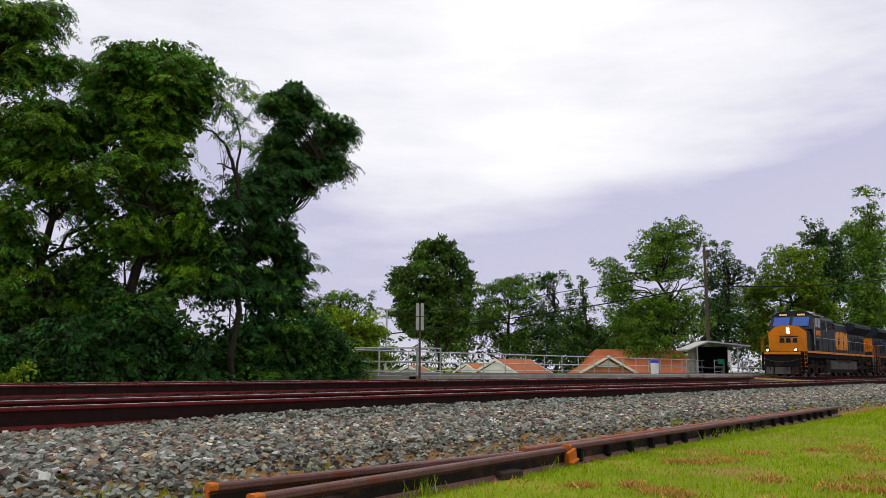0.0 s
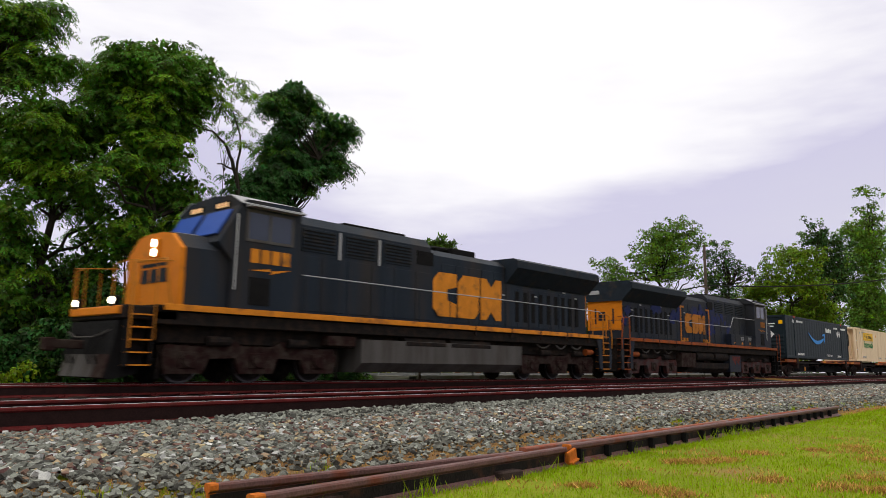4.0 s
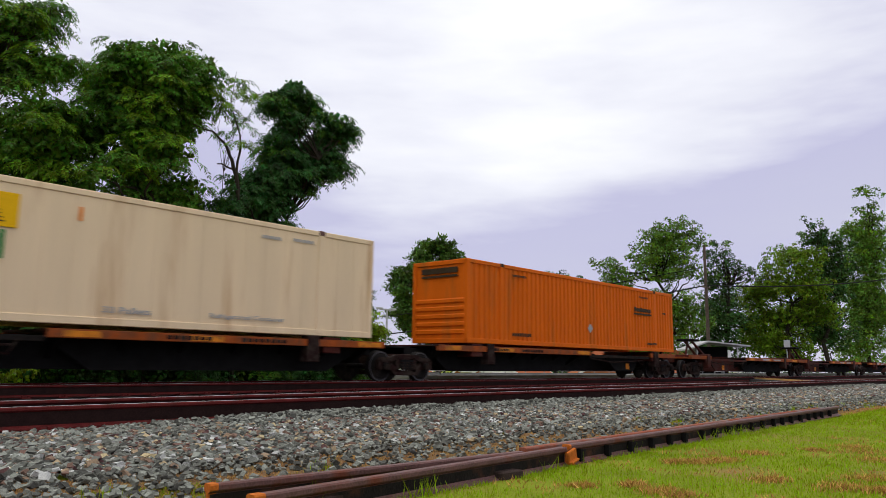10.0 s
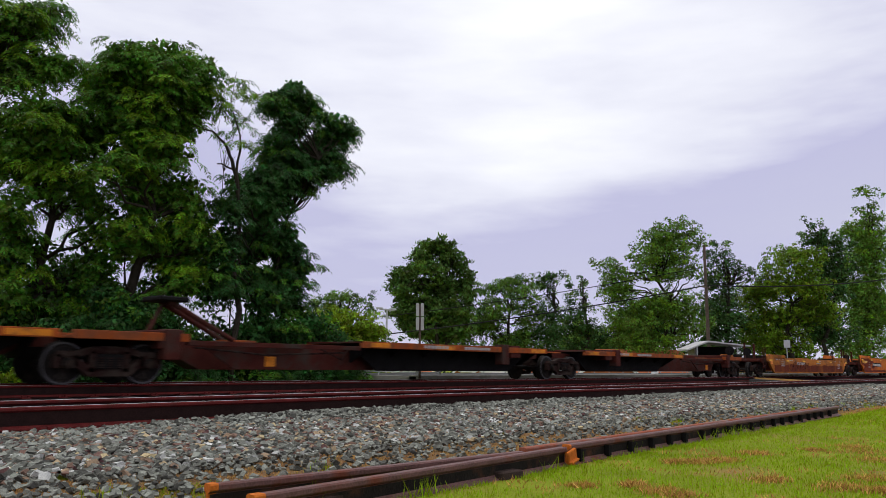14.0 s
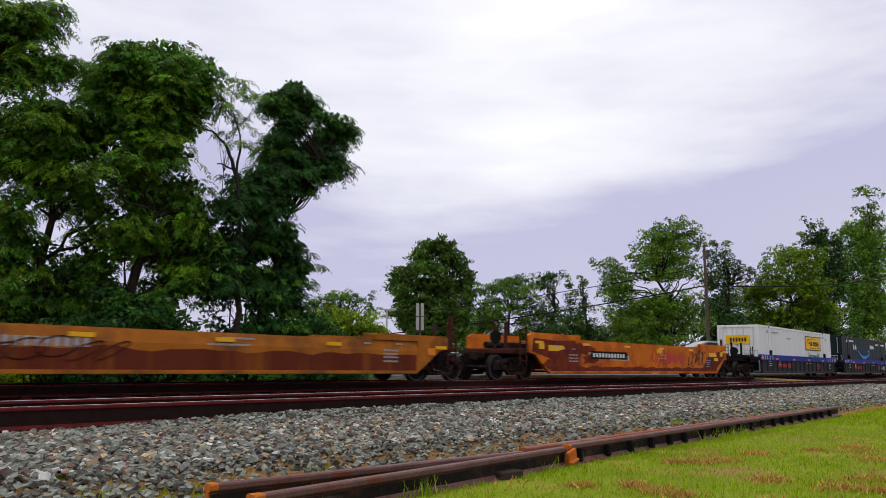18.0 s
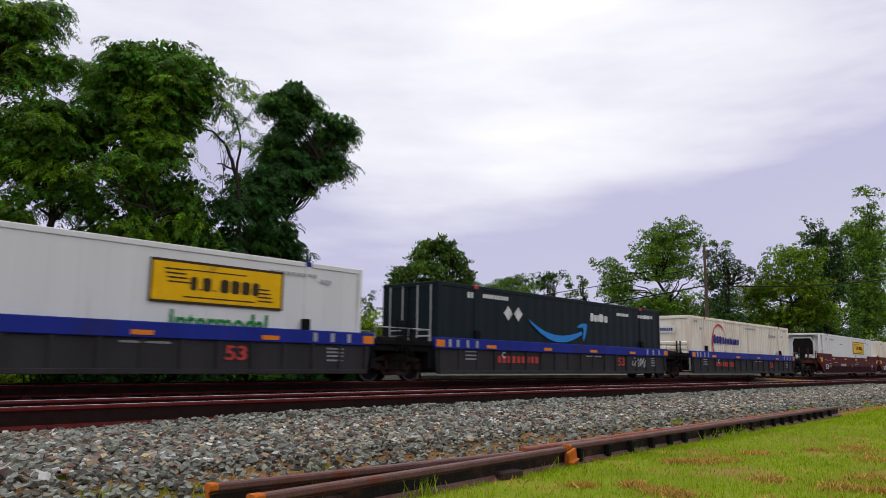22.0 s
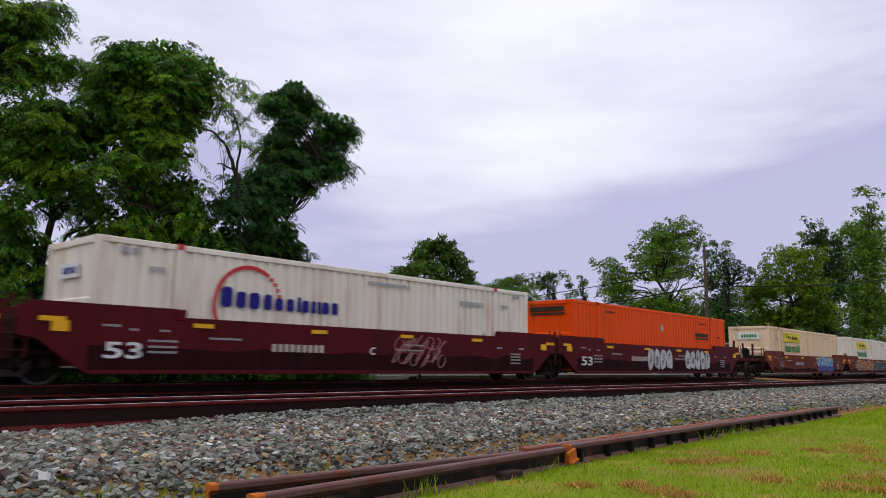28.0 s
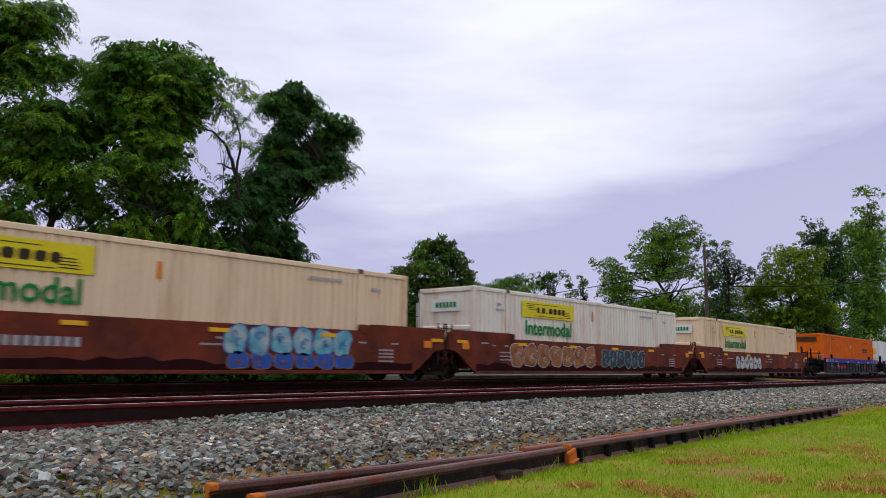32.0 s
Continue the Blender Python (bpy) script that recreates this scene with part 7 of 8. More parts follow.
def cream_reefer():
    c = container("weathered cream refrigerated container with a yellow panel", BOX_CREAM, "panel", "reefer", OLD_RAIL)
    yellow_plate(c, 2.75, 1.86, 3.62, 0.70, SIGN_YELLOW, False)
    words(c, "Intermodal", 2.95, 1.22, 0.58, GREEN_INK, 3.2, label="dark green lettering")
    words(c, "TOP LIFT ONLY", 2.15, 0.30, 0.16, GREY_MARK, 1.3)
    words(c, "Refrigerated Container", 10.8, 0.28, 0.14, GREY_MARK, 2.2)
    words(c, "33 Pallets", 8.2, 0.28, 0.14, GREY_MARK, 1.1)
    print_rows(c, [(1.4, 2.42, 0.36, 0.14, 2), (2.3, 2.5, 1.2, 0.10, 9), (12.2, 2.46, 0.6, 0.08, 5), (13.2, 2.5, 0.7, 0.08, 6)], GREY_MARK)
    part("red_tick", Shape().box(7.55, 7.62, FACE - 0.01, FACE + 0.003, 2.2, 2.5), REFLECT_OR, c, "orange tick mark")
    return c


def cream_box(k):
    c = container("cream corrugated container with a lemon-yellow panel", BOX_PALE if k == 1 else BOX_CREAM, "wave", "ribs", OLD_RAIL, 0.255)
    yellow_plate(c, 2.84, 1.98, 3.62, 0.62, SIGN_LEMON, False)
    words(c, "Intermodal", 3.06, 1.32, 0.55, GREEN_INK, 3.2, label="dark green lettering")
    end_plate(c, -0.7, 0.7, 2.05, 2.5, BOX_WHITE, GREEN_INK)
    print_rows(c, [(1.3, 2.3, 0.3, 0.1, 2), (1.25, 2.1, 0.5, 0.08, 5), (12.3, 2.45, 1.2, 0.09, 8), (14.6, 2.3, 0.4, 0.1, 3)], GREY_MARK)
    part("red_tick", Shape().box(7.9, 8.0, FACE - 0.012, FACE + 0.003, 2.05, 2.45), REFLECT_OR, c, "orange tick mark")
    return c


def pale_box(k):
    c = container("pale corrugated container with a red ring emblem", BOX_PALE, "wave", "ribs", RED_MARK, 0.31, depth=0.062)
    s = Shape()
    n, cx, cz = 34, 3.92, 1.58
    for i in range(n):
        a0, a1 = math.radians(55 + 260 * i / n), math.radians(55 + 260 * (i + 1) / n)
        w = 0.10
        s.prism([(cx + 1.03 * math.cos(a0), cz + 1.03 * math.sin(a0)), (cx + 1.03 * math.cos(a1), cz + 1.03 * math.sin(a1)), (cx + (1.03 - w) * math.cos(a1), cz + (1.03 - w) * math.sin(a1)), (cx + (1.03 - w) * math.cos(a0), cz + (1.03 - w) * math.sin(a0))], "y", FACE - 0.014, FACE - 0.004)
    for i, a in enumerate((48, 38, 28, 18, -52, -42, -32)):
        x, z = cx + 0.98 * math.cos(math.radians(a)), cz + 0.98 * math.sin(math.radians(a))
        s.box(x - 0.05, x + 0.05, FACE - 0.014, FACE - 0.004, z - 0.05, z + 0.05)
    part("ring_emblem", s, RING_RED, c, "broken red ring")
    block_word(c, 3.12, 1.52, 0.50, (0.42, 0.38, 0.44), NAVY_INK, "large navy word blocks", gap=0.24)
    block_word(c, 4.38, 1.52, 0.40, (0.34, 0.36, 0.36, 0.16, 0.32, 0.21, 0.16, 0.34, 0.32), NAVY_INK, "navy word blocks", gap=0.30)
    print_rows(c, [(1.25, 2.2, 0.4, 0.12, 3), (8.0, 2.5, 1.8, 0.10, 11), (12.2, 2.15, 1.3, 0.16, 8), (14.5, 2.2, 0.4, 0.12, 3), (0.55, 2.55, 0.5, 0.14, 2), (15.2, 2.6, 0.4, 0.14, 2)], GREY_MARK)
    part("hazard_mark", diamond(Shape(), 13.5, 1.1, 0.22), GREY_MARK, c)
    end_plate(c, -0.5, 0.5, 2.0, 2.35, BOX_WHITE, NAVY_INK)
    return c


def orange_box(material, label, mark_z=1.0):
    old = material is BOX_ORANGE_OLD
    c = container(label, material, "wave", "ribs", DARK_INK, 0.29 if old else 0.31, depth=0.050 if old else 0.016)
    block_word(c, 12.08, 1.80, 0.22, (0.20, 0.20, 0.20, 0.20, 0.20, 0.09, 0.20, 0.20, 0.20), DARK_INK, "dark word blocks", gap=0.14)
    part("underline", Shape().box(12.05, 13.80, FACE - 0.013, FACE + 0.003, 1.66, 1.74), DARK_INK, c)
    print_rows(c, [(2.6, 2.5, 0.9, 0.08, 7), (12.6, 2.45, 0.9, 0.08, 7), (2.6, 0.32, 1.2, 0.12, 8), (13.3, 0.30, 1.0, 0.10, 7), (15.0, 1.8, 0.35, 0.1, 3)], DARK_INK)
    part("hazard_mark", diamond(Shape(), 8.1, 0.84 if mark_z > 1.5 else 2.07, 0.20), GREY_MARK, c, "grey diamond mark")
    part("end_mark", Shape().box(-0.006, 0.02, -0.85, 0.85, 2.30, 2.38).box(-0.006, 0.02, -0.85, 0.85, 2.44, 2.64), DARK_INK, c, "dark word bar")
    return c


load(dark_box("ribs"), -93.62, 1.27)
load(cream_reefer(), -74.88, 1.27)
load(orange_box(BOX_ORANGE_OLD, "faded orange corrugated container with dark word blocks", 2.0), -54.33, 1.27)
load(white_box("clean white container with closed doors and a yellow panel", "doors"), 72.71, 0.35)
load(dark_box("doors"), 92.20, 0.35)
load(pale_box(0), 111.83, 0.35)
load(white_box("clean white refrigerated container with a yellow panel", "reefer"), 135.52, 0.35)
load(pale_box(1), 154.93, 0.35)
load(orange_box(BOX_ORANGE, "vivid orange corrugated container with dark word blocks"), 174.30, 0.35)
load(cream_box(0), 197.89, 0.35)
load(cream_box(1), 217.30, 0.35)
load(cream_box(0), 236.80, 0.35)
load(orange_box(BOX_ORANGE_OLD, "faded orange corrugated container in a dark well car"), 259.50, 0.35)
load(white_box("white container at the tail of the view", "doors"), 279.4, 0.35)


# -- spine cars --
def spine_unit(label, last, hitch, bare):
    """An articulated spine platform: its first truck at x = 0, the next at x = 18.05."""
    car = thing("spine_car", label, "flat car", "spine cars")
    L = 18.05
    def mx(a, b):
        return (L - b, L - a) if last else (a, b)
    # centre beam and side plate: black on loaded cars, rusty red on bare ones
    part("spine_beam", Shape().prism([(-0.9, 1.05), (L + 0.6, 1.05), (L + 0.6, 0.80), (L - 1.6, 0.80), (L - 2.6, 0.33), (2.6, 0.33), (1.6, 0.80), (-0.9, 0.80)], "y", -0.32, 0.32), SPINE_RED if bare else BLACK, car, "centre beam, rusty red on an empty car")
    x0, x1 = mx(7.25, 16.8)
    part("deck_sill", Shape().box(x0, x1, -1.31, -1.17, 0.98, 1.17, 0.008).box(x0, x1, 1.17, 1.31, 0.98, 1.17, 0.008), SILL_WORN, car, "worn orange side sill")
    part("deck_plate", Shape().box(x0, x1, -1.3, 1.3, 1.12, 1.17), SPINE_RED, car)
    for i in range(7):
        x = x0 + 0.4 + i * (x1 - x0 - 0.8) / 6
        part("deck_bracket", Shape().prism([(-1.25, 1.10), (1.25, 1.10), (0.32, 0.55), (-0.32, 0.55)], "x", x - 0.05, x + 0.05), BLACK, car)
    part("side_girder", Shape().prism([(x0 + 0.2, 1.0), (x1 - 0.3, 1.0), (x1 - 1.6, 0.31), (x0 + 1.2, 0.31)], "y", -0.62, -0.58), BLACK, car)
    for i, (a, w) in enumerate(((0.3, 0.8), (3.2, 0.9), (8.5, 0.9))):
        part("sill_patch", Shape().box(x0 + a, x0 + a + w, -1.318, -1.309, 1.01, 1.14), SILL_ORANGE, car, "faded yellow-orange patch")
    s = Shape()
    bars(s, x0 + 2.6, 1.03, 1.2, 0.09, 7, -1.317, 0.004)
    bars(s, x0 + 4.6, 1.03, 1.4, 0.09, 8, -1.317, 0.004)
    part("small_print", s, GREY_MARK if bare else UNDER_RED, car, "row of small plain bars")
    a0, a1 = mx(-0.9, 1.75)
    part("end_sill", Shape().box(a0, a1, -1.30, -1.16, 0.98, 1.17, 0.008).box(a0, a1, 1.16, 1.30, 0.98, 1.17, 0.008).box(a0, a1, -1.2, 1.2, 1.0, 1.06), SILL_WORN, car, "worn orange end sill")
    b0, b1 = mx(1.75, 7.25)
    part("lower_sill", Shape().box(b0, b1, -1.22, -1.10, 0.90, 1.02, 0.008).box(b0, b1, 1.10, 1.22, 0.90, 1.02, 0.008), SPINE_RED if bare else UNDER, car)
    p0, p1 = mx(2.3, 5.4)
    part("side_plate", Shape().prism([(p0, 0.92), (p1, 0.92), (p1 - 0.5, 0.36), (p0 + 0.9, 0.36)], "y", -0.92, -0.86), SPINE_RED if bare else BLACK, car, "side plate, rusty red on an empty car")
    part("plate_patch", Shape().box((p0 + p1) / 2 + 0.3, (p0 + p1) / 2 + 0.62, -0.932, -0.921, 0.42, 0.68), SILL_ORANGE, car, "dull yellow square patch")
    s = Shape().path([(b0 + 0.2, -1.15, 0.86), (b0 + 2.2, -1.15, 0.72), (b1 - 0.6, -1.15, 0.82)], 0.025).path([(b1 - 1.6, -1.2, 0.95), (b1 - 0.7, -1.2, 0.62), (b1 - 0.5, -1.2, 0.95)], 0.02)
    part("brake_pipe", s, UNDER_RED, car)
    c0, c1 = mx(15.3, 16.9)
    pieces("cross_bolster", [(*mx(1.0, 1.6), -1.28, 1.28, 0.80, 1.24), (*mx(14.5, 15.1), -1.28, 1.28, 0.80, 1.24)], SPINE_RED, car, c=0.02)
    pieces("container_pedestal", [(*mx(a, a + 0.4), y, y + 0.36, 0.55, 1.26) for a in (1.1, 13.9) for y in (-1.36, 1.0)], SPINE_RED if bare else UNDER_RED, car, c=0.02)
    pieces("tread_plate", [(x, x + 0.9, -0.25, 0.25, 1.04, 1.10) for x in (0.1, 3.4, 12.0, 15.9)], SILL_WORN if bare else BLACK, car, c=0.01)
    freight_truck(car, 0.0)
    if hitch:
        h = part("hitch", Shape().tube((3.6, -0.25, 1.08), (1.75, -0.2, 2.0), 0.07, n=8).tube((3.6, 0.25, 1.08), (1.75, 0.2, 2.0), 0.07, n=8).tube((1.3, 0, 1.1), (1.7, 0, 1.95), 0.06, n=8), SPINE_RED, car, "red folding trailer hitch strut")
        part("hitch_plate", Shape().box(1.35, 2.15, -0.5, 0.5, 1.98, 2.10, 0.03), BLACK, h, "black hitch plate")
    if last:
        freight_truck(car, L)
        coupler(car, L + 0.75, 1)
        part("brake_wheel", Shape().tube((L + 0.62, -0.7, 1.55), (L + 0.66, -0.7, 1.55), 0.27, n=18).box(L + 0.5, L + 0.62, -0.76, -0.64, 0.9, 1.6), BLACK, car, "black hand brake wheel")
    return car


MOVERS.append((spine_unit("grimy articulated spine car carrying a container", False, False, False), -92.8, 0))
MOVERS.append((spine_unit("grimy middle spine car carrying a container", False, False, False), -75.0, 0))
MOVERS.append((spine_unit("grimy end spine car carrying a container", True, False, False), -57.0, 0))
MOVERS.append((spine_unit("empty rusty spine car with a folded trailer hitch", False, True, True), -35.2, 0))
MOVERS.append((spine_unit("empty rusty middle spine car with a raised hitch", False, True, True), -17.2, 0))
MOVERS.append((spine_unit("empty rusty end spine car", True, False, True), 1.2, 0))


# -- well cars --
def well_unit(label, material, top, raised, style, first, last, length=16.15, number=True):
    """A well platform: its load lies from x = 0 to 16.15; trucks at x = -1.65 and, on the last, 17.8."""
    car = thing("well_car", label, "well car", "well cars")
    L = length
    for s in (-1, 1):
        y0, y1 = sorted((s * 1.38, s * 1.50))
        if style == "ribbed":
            side = Shape().prism([(-0.25, 1.05), (L + 0.25, 1.05), (L + 0.15, 0.27), (-0.15, 0.27)], "y", *sorted((s * 1.38, s * 1.44)))
            wall = part("well_side", side, material, car, "sooty grey well side")
            for i in range(18):
                x = -0.05 + i * (L + 0.1) / 17
                part("rib", Shape().box(x - 0.05, x + 0.05, *sorted((s * 1.43, s * 1.50)), 0.30, 1.05, 0.008), material, wall)
            part("bottom_chord", Shape().box(-0.1, L + 0.1, *sorted((s * 1.36, s * 1.51)), 0.24, 0.36, 0.01), material, wall)
            part("top_chord", Shape().box(-0.35, L + 0.35, *sorted((s * 1.34, s * 1.52)), 1.04, top, 0.015), CAR_BLUE, car, "deep blue top chord")
        else:
            bend = top - 0.30
            prof = [(s * 1.36, 0.27), (s * 1.50, 0.27), (s * 1.50, bend), (s * (1.50 if style == "flat" else 1.43), top), (s * 1.36, top)]
            wall = part("well_side", Shape().prism(prof, "x", -0.1, L + 0.1), material, car)
            for x0, way in ((-0.1, -1), (L + 0.1, 1)):
                part("side_end", Shape().prism([(x0, 0.27), (x0, top), (x0 + way * 1.4, top), (x0 + way * 1.4, 1.02), (x0 + way * 1.0, 0.95), (x0 + way * 0.45, 0.55)], "y", y0, y1), material, wall)
            part("bottom_chord", Shape().box(-0.1, L + 0.1, *sorted((s * 1.36, s * 1.515)), 0.24, 0.33, 0.01), material, wall)
        if raised > top:
            for a, b in ((-1.5, 1.95), (L - 1.95, L + 1.5)):
                part("raised_end", Shape().prism([(a, top), (b, top), (b, raised - 0.05), (b - 0.08, raised), (a + 0.3, raised), (a, raised - 0.12)], "y", y0 + 0.004, y1 - 0.004), material, car)
    gear = BLACK if style == "ribbed" else SPINE_RED
    if style == "ribbed":
        for a, b in ((-2.1, -0.3), (L + 0.3, L + 2.1)):
            part("end_deck", Shape().box(a, b, -1.44, 1.44, 1.10, 1.26, 0.015), BLACK, car, "black end deck")
            for y in (-1.40, 1.34):
                part("deck_rail", Shape().path([(a + 0.2, y + 0.03, 1.26), (a + 0.2, y + 0.03, 1.62), (b - 0.2, y + 0.03, 1.62), (b - 0.2, y + 0.03, 1.26)], 0.02), GREY_MARK, car, "thin grey grab rail")
    part("well_floor", Shape().box(0, L, -1.36, 1.36, 0.28, 0.345), BLACK, car)
    for x0, way in ((-0.35, -1), (L + 0.35, 1)):
        end = Shape().box(min(x0, x0 + way * 1.5), max(x0, x0 + way * 1.5), -1.36, 1.36, 0.92, 1.16, 0.02)
        end.box(min(x0, x0 + way * 0.15), max(x0, x0 + way * 0.15), -1.36, 1.36, 0.4, 1.2, 0.01)
        part("end_platform", end, gear, car)
        part("platform_gear", Shape().box(min(x0 + way * 0.5, x0 + way * 1.3), max(x0 + way * 0.5, x0 + way * 1.3), -1.25, -0.8, 1.16, 1.34, 0.02).tube((x0 + way * 0.4, 0.4, 1.3), (x0 + way * 1.3, 0.4, 1.3), 0.13, n=10).box(min(x0 + way * 0.3, x0 + way * 0.7), max(x0 + way * 0.3, x0 + way * 0.7), -0.5, 0.1, 1.16, 1.4, 0.02), UNDER, car)
        ladder("ladder", car, x0 + way * 1.42 - 0.2, x0 + way * 1.42 + 0.2, -1.44, 0.55, 1.85, 4, gear)
    # fittings on the near side
    for x in (2.3, 5.8, 9.2, 12.6) if style == "ribbed" else (-1.1, 2.3, 5.8, 9.2, 12.6, L + 0.9):
        part("reflector", Shape().box(x, x + 0.52, -1.532, -1.512 if style == "ribbed" else -1.498, top - 0.30 if style == "ribbed" else top - 0.22, top - 0.19 if style == "ribbed" else top - 0.12), REFLECT_OR if style == "ribbed" else REFLECT, car, "small bright reflector")
    for x in (-0.3, L - 0.1) if style == "ribbed" else (-0.85, L + 0.55):
        pieces("end_patch", [(x, x + 0.40, -1.528, -1.498, 1.10, 1.32)] if style == "ribbed" else [(x, x + 0.34, -1.528, -1.498, top - 0.42, top - 0.2)], REFLECT_OR if style != "flat" or top < 1.5 else REFLECT, car, "square marking patch")
    face = -1.452 if style == "ribbed" else -1.504
    s = Shape()
    bars(s, 4.55 if style != "ribbed" else 3.0, 0.80 if style != "ribbed" else 0.62, 1.75 if style != "ribbed" else 2.6, 0.20 if style != "ribbed" else 0.24, 9, face, 0.005, 0.40)
    part("reporting_mark", s, (GREY_MARK if material is CAR_BROWN or material is CAR_YELLOW_DIM else PALE_MARK) if style != "ribbed" else RED_MARK, car, "row of plain bars for the car's mark")
    s = Shape()
    for x, z, w in ((1.25, 0.95, 0.7), (1.25, 0.82, 0.7), (1.25, 0.70, 0.7), (2.75, 1.05, 0.9), (9.4, 1.08, 0.9), (9.0, 0.92, 1.2), (14.8, 0.9, 0.6), (14.8, 0.8, 0.6), (14.8, 0.70, 0.6), (14.8, 0.58, 0.6), (14.0, 1.1, 0.3), (15.3, 1.1, 0.3), (0.2, 1.25, 0.4), (0.8, 1.18, 0.2), (1.5, 1.18, 0.25)):
        bars(s, x, min(z, top - 0.12), w, 0.05, max(2, int(w / 0.1)), face, 0.005, 0.3)
    part("small_print", s, GREY_MARK, car, "rows of small plain bars")
    if number:
        words(car, "53", 0.25 if style != "ribbed" else 11.62, 0.57, 0.36, WHITE if style != "ribbed" else RED_MARK, 0.85 if style != "ribbed" else 0.6, face=face + 0.008)
        words(car, "C", 7.95 if style != "ribbed" else 3.25, 0.78, 0.22, WHITE, face=face + 0.008)
    if style == "ribbed":
        for x in (1.98, 14.1):
            part("bulkhead_post", Shape().box(x - 0.13, x + 0.13, -1.40, -1.30, 1.0, top + 0.30, 0.02), BLACK, car)
        pieces("chord_mark", [(x, x + 0.12, -1.532, -1.512, 1.10, 1.34) for x in (0.3, 0.7, 1.2, 1.7, L - 1.9, L - 1.3, L - 0.7)], GREY_MARK, car, "pale chord mark")
    else:
        for x in (1.98, 14.17):
            part("lift_lug", Shape().box(x - 0.14, x + 0.14, -1.52, -1.38, top - 0.08, top + 0.18, 0.02), material, car)
    freight_truck(car, -1.65)
    if last:
        freight_truck(car, L + 1.65)
        coupler(car, L + 2.2, 1)
        part("brake_mast", Shape().box(L + 2.2, L + 2.32, -1.0, -0.9, 0.95, 2.15).box(L + 1.7, L + 2.35, -1.2, 1.2, 0.95, 1.1, 0.02).box(L + 2.2, L + 2.3, -0.3, -0.2, 1.0, 1.9), gear, car)
    if first:
        coupler(car, -2.2, -1)
        part("brake_mast", Shape().box(-2.3, -2.2, -1.05, -0.95, 0.95, 2.05).box(-2.35, -1.7, -1.2, 1.2, 0.95, 1.1, 0.02).box(-2.1, -2.02, -0.4, -0.3, 1.0, 2.1), gear, car)
        part("brake_wheel", Shape().tube((-2.36, -0.6, 1.55), (-2.32, -0.6, 1.55), 0.25, n=16), BLACK, car)
    return car


def spray_letters(car, x, z, w, h, n, material, edge, label, rng, face=-1.506):
    """Overlapping rounded spray-painted shapes with no meaning."""
    for name, grow, mat, dy in (("spray_outline", 0.026, edge, 0.0), ("spray_fill", 0.0, material, 0.004)):
        s = Shape()
        r = np.random.default_rng(rng)
        for i in range(n):
            cx, cz = x + w * (i + 0.5) / n, z + h / 2
            p1, p2, p3 = r.uniform(0, 6.28, 3)
            pts = []
            for k in range(22):
                a = 2 * math.pi * k / 22
                f = 1 + 0.07 * math.sin(2 * a + p1) + 0.06 * math.sin(3 * a + p2) + 0.05 * math.sin(5 * a + p3)
                c4, s4 = math.cos(a), math.sin(a)
                q = (abs(c4) ** 3 + abs(s4) ** 3) ** (1 / 3)
                pts.append((cx + (w / n * 0.46 * f + grow) * c4 / q, cz + (h * 0.48 * f + grow) * s4 / q))
            s.prism(pts, "y", face - 0.006 - dy - 0.001 * i, face)
        part(name, s, mat, car, label if name == "spray_fill" else "")
    s, r = Shape(), np.random.default_rng(rng + 50)
    for i in range(n):
        cx, cz = x + w * (i + 0.5) / n, z + h / 2
        for k in range(2):
            u, v = r.uniform(-0.16, 0.16) * w / n, r.uniform(-0.2, 0.2) * h
            s.path([(cx + u + 0.10 * w / n * math.cos(q * 0.7 + k), face - 0.015 - 0.001 * n, cz + v + 0.13 * h * math.sin(q * 0.7 + k)) for q in range(7)], 0.014, 4)
    part("spray_detail", s, edge, car)


def spray_lines(car, x, z, w, h, material, label, rng, n=7, face=-1.506):
    s, r = Shape(), np.random.default_rng(rng)
    for i in range(n):
        cx, cz = x + w * (i + 0.5) / n, z + h * (0.3 + 0.4 * r.random())
        a0 = r.uniform(0, 6.28)
        pts = [(cx + w / n * 0.7 * math.cos(a0 + k * 0.55), face - 0.004, cz + h * 0.36 * math.sin(a0 * 1.3 + k * 0.55)) for k in range(11)]
        s.path(pts, 0.018, 4)
    part("spray_lines", s, material, car, label)


def side_shade(car, seed, low, high, face=-1.5006):
    """Shade of the lower side, painted as a dark band with an uneven upper edge."""
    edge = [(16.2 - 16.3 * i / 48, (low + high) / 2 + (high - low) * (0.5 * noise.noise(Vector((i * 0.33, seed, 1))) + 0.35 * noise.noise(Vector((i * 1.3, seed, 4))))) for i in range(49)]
    part("soot_band", Shape().prism([(-0.1, 0.335), (16.2, 0.335)] + edge, "y", face - 0.0016, face + 0.002), LOW_SHADE, car, "shade painted along the lower side")


def put(car, s0):
    MOVERS.append((car, s0, 0))
    return car


car = put(well_unit("empty dull yellow-brown well car", CAR_YELLOW_DIM, 1.23, 1.42, "sloped", True, True, number=False), 25.4)
spray_lines(car, 3.0, 0.45, 4.0, 0.6, SPINE_RED, "faint spray lines", 3)
edge = [(16.2 - 16.3 * i / 40, 0.80 + 0.13 * noise.noise(Vector((i * 0.45, 3, 1))) + 0.06 * noise.noise(Vector((i * 1.7, 5, 1)))) for i in range(41)]
part("rust_band", Shape().prism([(-0.1, 0.335), (16.2, 0.335)] + edge, "y", -1.5026, -1.499), RUST_BAND, car, "dark red-brown rust along the lower side")
car = put(well_unit("empty weathered orange well car with red rust patches", CAR_YELLOW, 1.58, 1.76, "flat", True, True, number=False), 49.1)
part("number_panel", Shape().box(2.95, 6.05, -1.509, -1.500, 0.84, 1.16), BLACK, car, "black number panel")
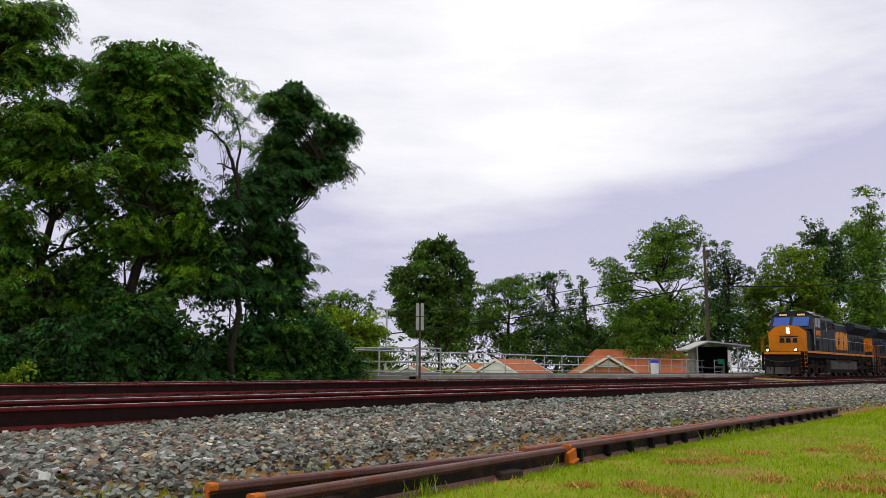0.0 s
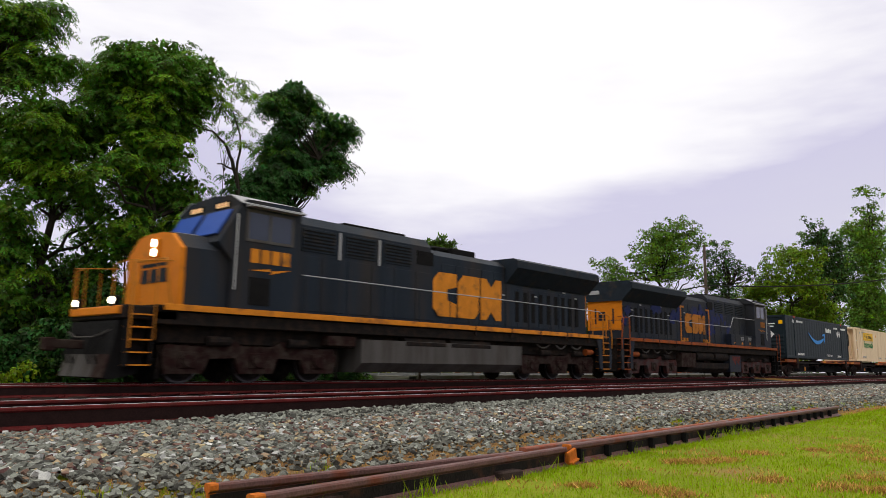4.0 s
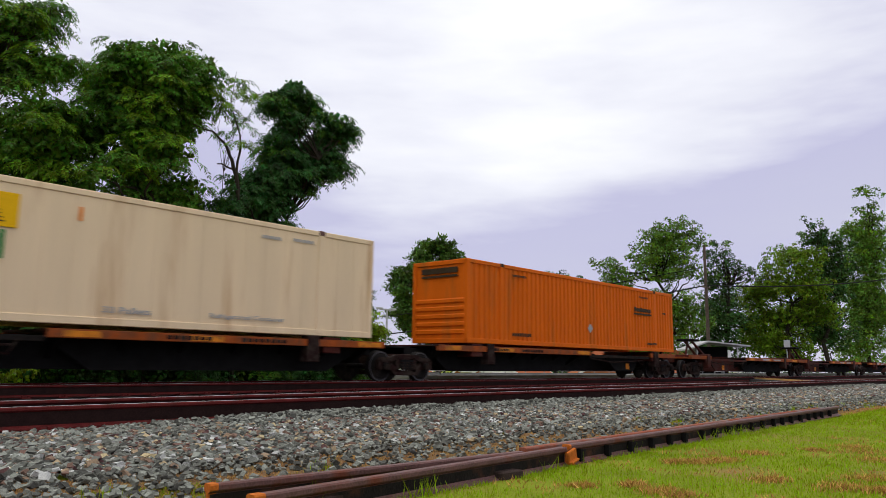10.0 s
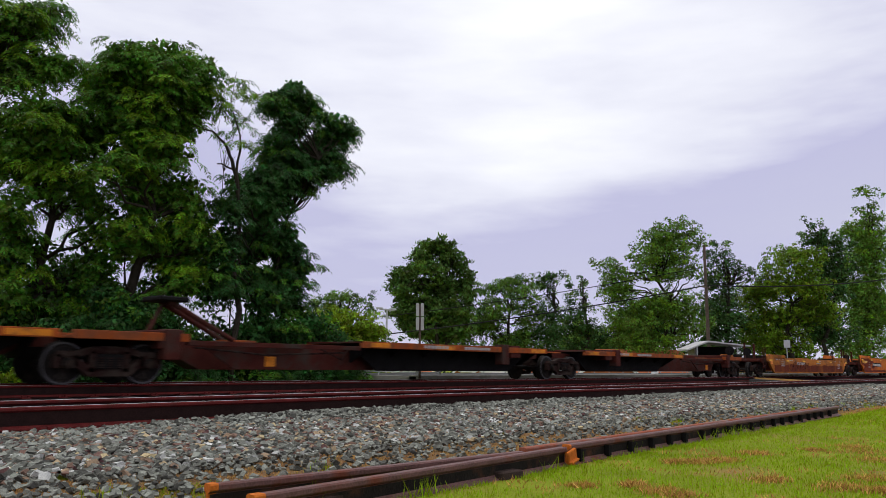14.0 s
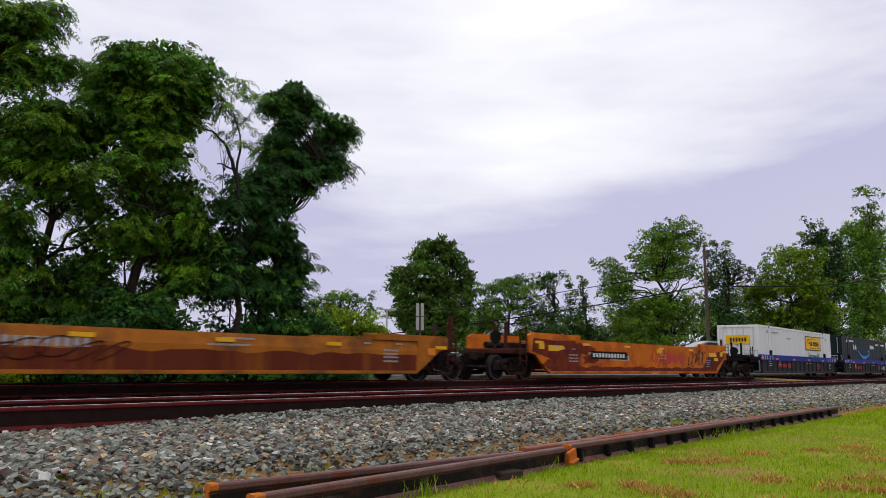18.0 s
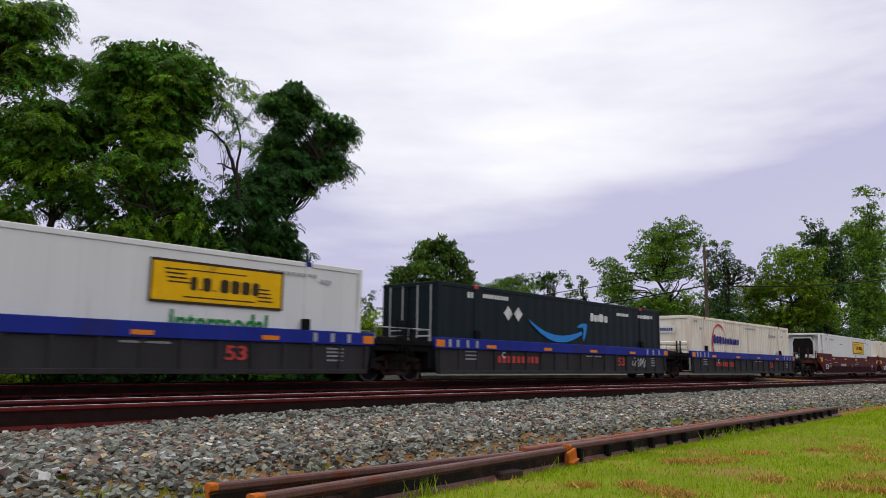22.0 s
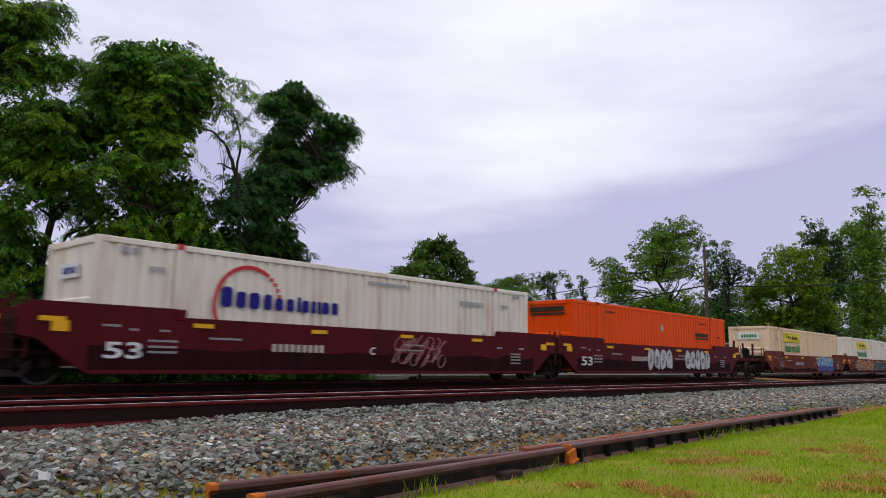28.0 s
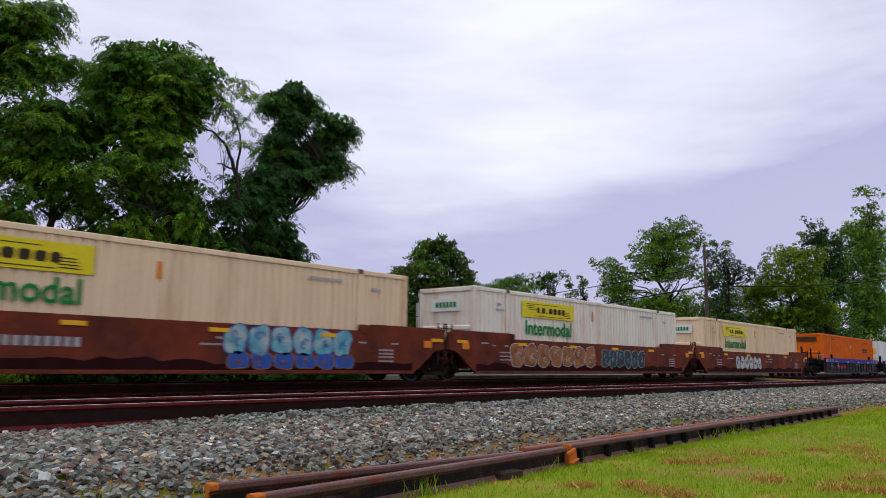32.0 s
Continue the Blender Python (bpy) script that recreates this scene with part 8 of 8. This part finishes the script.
s = Shape()
bars(s, 3.1, 0.91, 2.8, 0.17, 11, -1.509, 0.006, 0.42)
part("number_mark", s, WHITE, car, "white bars of the number panel")
block_word(car, 10.0, 0.72, 0.52, (0.70, 0.70, 0.75), RED_MARK, "three red block shapes", face=-1.504)
spray_lines(car, 12.6, 0.5, 3.0, 0.9, CAR_GREY, "grey spray-painted loops", 6)
spray_lines(car, 8.3, 0.6, 2.0, 0.8, RED_MARK, "red spray-painted loops", 7)
s = Shape()
for x, z, w, h in ((-0.2, 1.10, 1.1, 0.22), (0.9, 0.92, 0.7, 0.16), (9.0, 1.18, 0.6, 0.2), (15.2, 1.12, 1.0, 0.2), (15.9, 0.9, 0.5, 0.16)):
    s.box(x, x + w, -1.508, -1.499, z, z + h)
part("paint_patch", s, REFLECT, car, "bright yellow paint patches")
s = Shape()
r = np.random.default_rng(12)
for i in range(15):
    x, z = r.uniform(-0.6, 3.0), r.uniform(0.35, 1.25)
    s.prism([(x + 0.6 * (1 + 0.3 * r.normal()) * math.cos(k * 0.785), z + 0.22 * (1 + 0.3 * r.normal()) * math.sin(k * 0.785)) for k in range(8)], "y", -1.5025 - 0.0004 * i, -1.499)
s.prism([(-0.1, 0.34), (16.2, 0.34)] + [(16.2 - 0.4 * i, 0.52 + 0.14 * noise.noise(Vector((i * 0.6, 2, 9)))) for i in range(41)], "y", -1.5018, -1.499)
s.prism([(-1.3, 1.06), (1.9, 0.4), (2.2, 1.1), (1.7, 1.55), (0.4, 1.50), (-1.2, 1.55)], "y", -1.5022, -1.499)
s.prism([(14.3, 0.5), (16.2, 0.5), (17.3, 1.1), (17.2, 1.5), (15.2, 1.2)], "y", -1.5022, -1.499)
part("rust_patch", s, RUST_RED, car, "dark red rust over the ends and lower side")
for i, s0 in enumerate((72.71, 92.20, 111.83)):
    car = put(well_unit("dark grey ribbed well car with a blue top chord", CAR_GREY, 1.40, 1.40, "ribbed", i == 0, i == 2), s0)
    if i == 1:
        spray_lines(car, 13.0, 0.45, 1.3, 0.5, GRAF_WHITE, "pale spray-painted scrawl", 14, 5, face=-1.452)
for i, s0 in enumerate((135.52, 154.93, 174.30)):
    car = put(well_unit("dark maroon well car with white markings", CAR_MAROON, 1.53, 1.72, "flat", i == 0, i == 2), s0)
    side_shade(car, 3.0 + i, 0.70, 0.92)
    if i == 1:
        spray_lines(car, 8.9, 0.42, 2.3, 0.55, GRAF_PINK, "pale pink spray-painted scrawl", 21, 9)
        spray_lines(car, 9.0, 0.92, 2.2, 0.5, GRAF_PINK, "pale pink spray-painted scrawl", 22, 8)
    if i == 2:
        spray_letters(car, 6.05, 0.44, 2.65, 0.95, 4, GRAF_WHITE, GRAF_DARK, "pale bubble-shaped spray paint", 31)
        spray_letters(car, 10.2, 0.44, 3.1, 0.95, 5, GRAF_WHITE, GRAF_DARK, "pale bubble-shaped spray paint", 33)
for i, s0 in enumerate((197.89, 217.30, 236.80)):
    car = put(well_unit("rust-brown well car with colourful spray paint", CAR_BROWN, 1.46, 1.66, "flat", i == 0, i == 2, number=False), s0)
    side_shade(car, 8.0 + i, 0.42, 0.70)
    if i == 0:
        spray_letters(car, 9.6, 0.72, 4.1, 0.72, 6, GRAF_CYAN, GRAF_BLUE, "cyan spray-painted shapes", 41)
        spray_letters(car, 9.7, 0.38, 4.1, 0.40, 6, GRAF_BLUE, GRAF_TAN, "blue spray-painted shapes", 42)
    elif i == 1:
        spray_letters(car, 1.8, 0.50, 6.0, 0.80, 7, GRAF_TAN, GRAF_WHITE, "tan spray-painted shapes", 43)
        spray_letters(car, 8.3, 0.50, 3.9, 0.75, 6, GRAF_DARK, GRAF_CYAN, "dark spray-painted shapes", 44)
    else:
        spray_letters(car, 4.0, 0.50, 4.2, 0.7, 6, GRAF_WHITE, GRAF_DARK, "pale spray-painted shapes", 45)
for i, s0 in enumerate((259.5, 279.4)):
    put(well_unit("dark grey ribbed well car at the train's tail", CAR_GREY, 1.40, 1.40, "ribbed", i == 0, False), s0)




def motions():
    """The whole train runs along the line; every wheelset rolls with it."""
    for entry in MOVERS:
        ob, s, turn = entry[:3]
        z = entry[3] if len(entry) > 3 else 0.0
        walk(ob, [(float(t), pose(s + advance(t), TRACK_Y, z, 0, 0, turn)) for t in range(33)])
    kept = {}
    for entry in MOVERS:
        for truck in entry[0].children:
            for w in truck.children:
                if not w.name.startswith("wheelset"):
                    continue
                big = w.data is LOCO_WHEEL
                way = -1 if entry[2] == 180 else 1
                key = (round(w.location.x, 2), big, way)
                if key not in kept:
                    x, z, r = w.location.x, w.location.z, (0.53 if big else 0.457)
                    rows = []
                    for i in range(0, 961):
                        t = i / 30
                        a = way * (advance(t) - advance(0)) / r
                        rows.append((t, Matrix.Translation((x, 0, z)) @ Matrix.Rotation(a, 4, "Y")))
                    walk(w, rows)
                    kept[key] = w.animation_data
                else:
                    w.rotation_mode = "QUATERNION"
                    keys = w.animation_data_create()
                    keys.action = kept[key].action
                    keys.action_slot = kept[key].action_slot


motions()
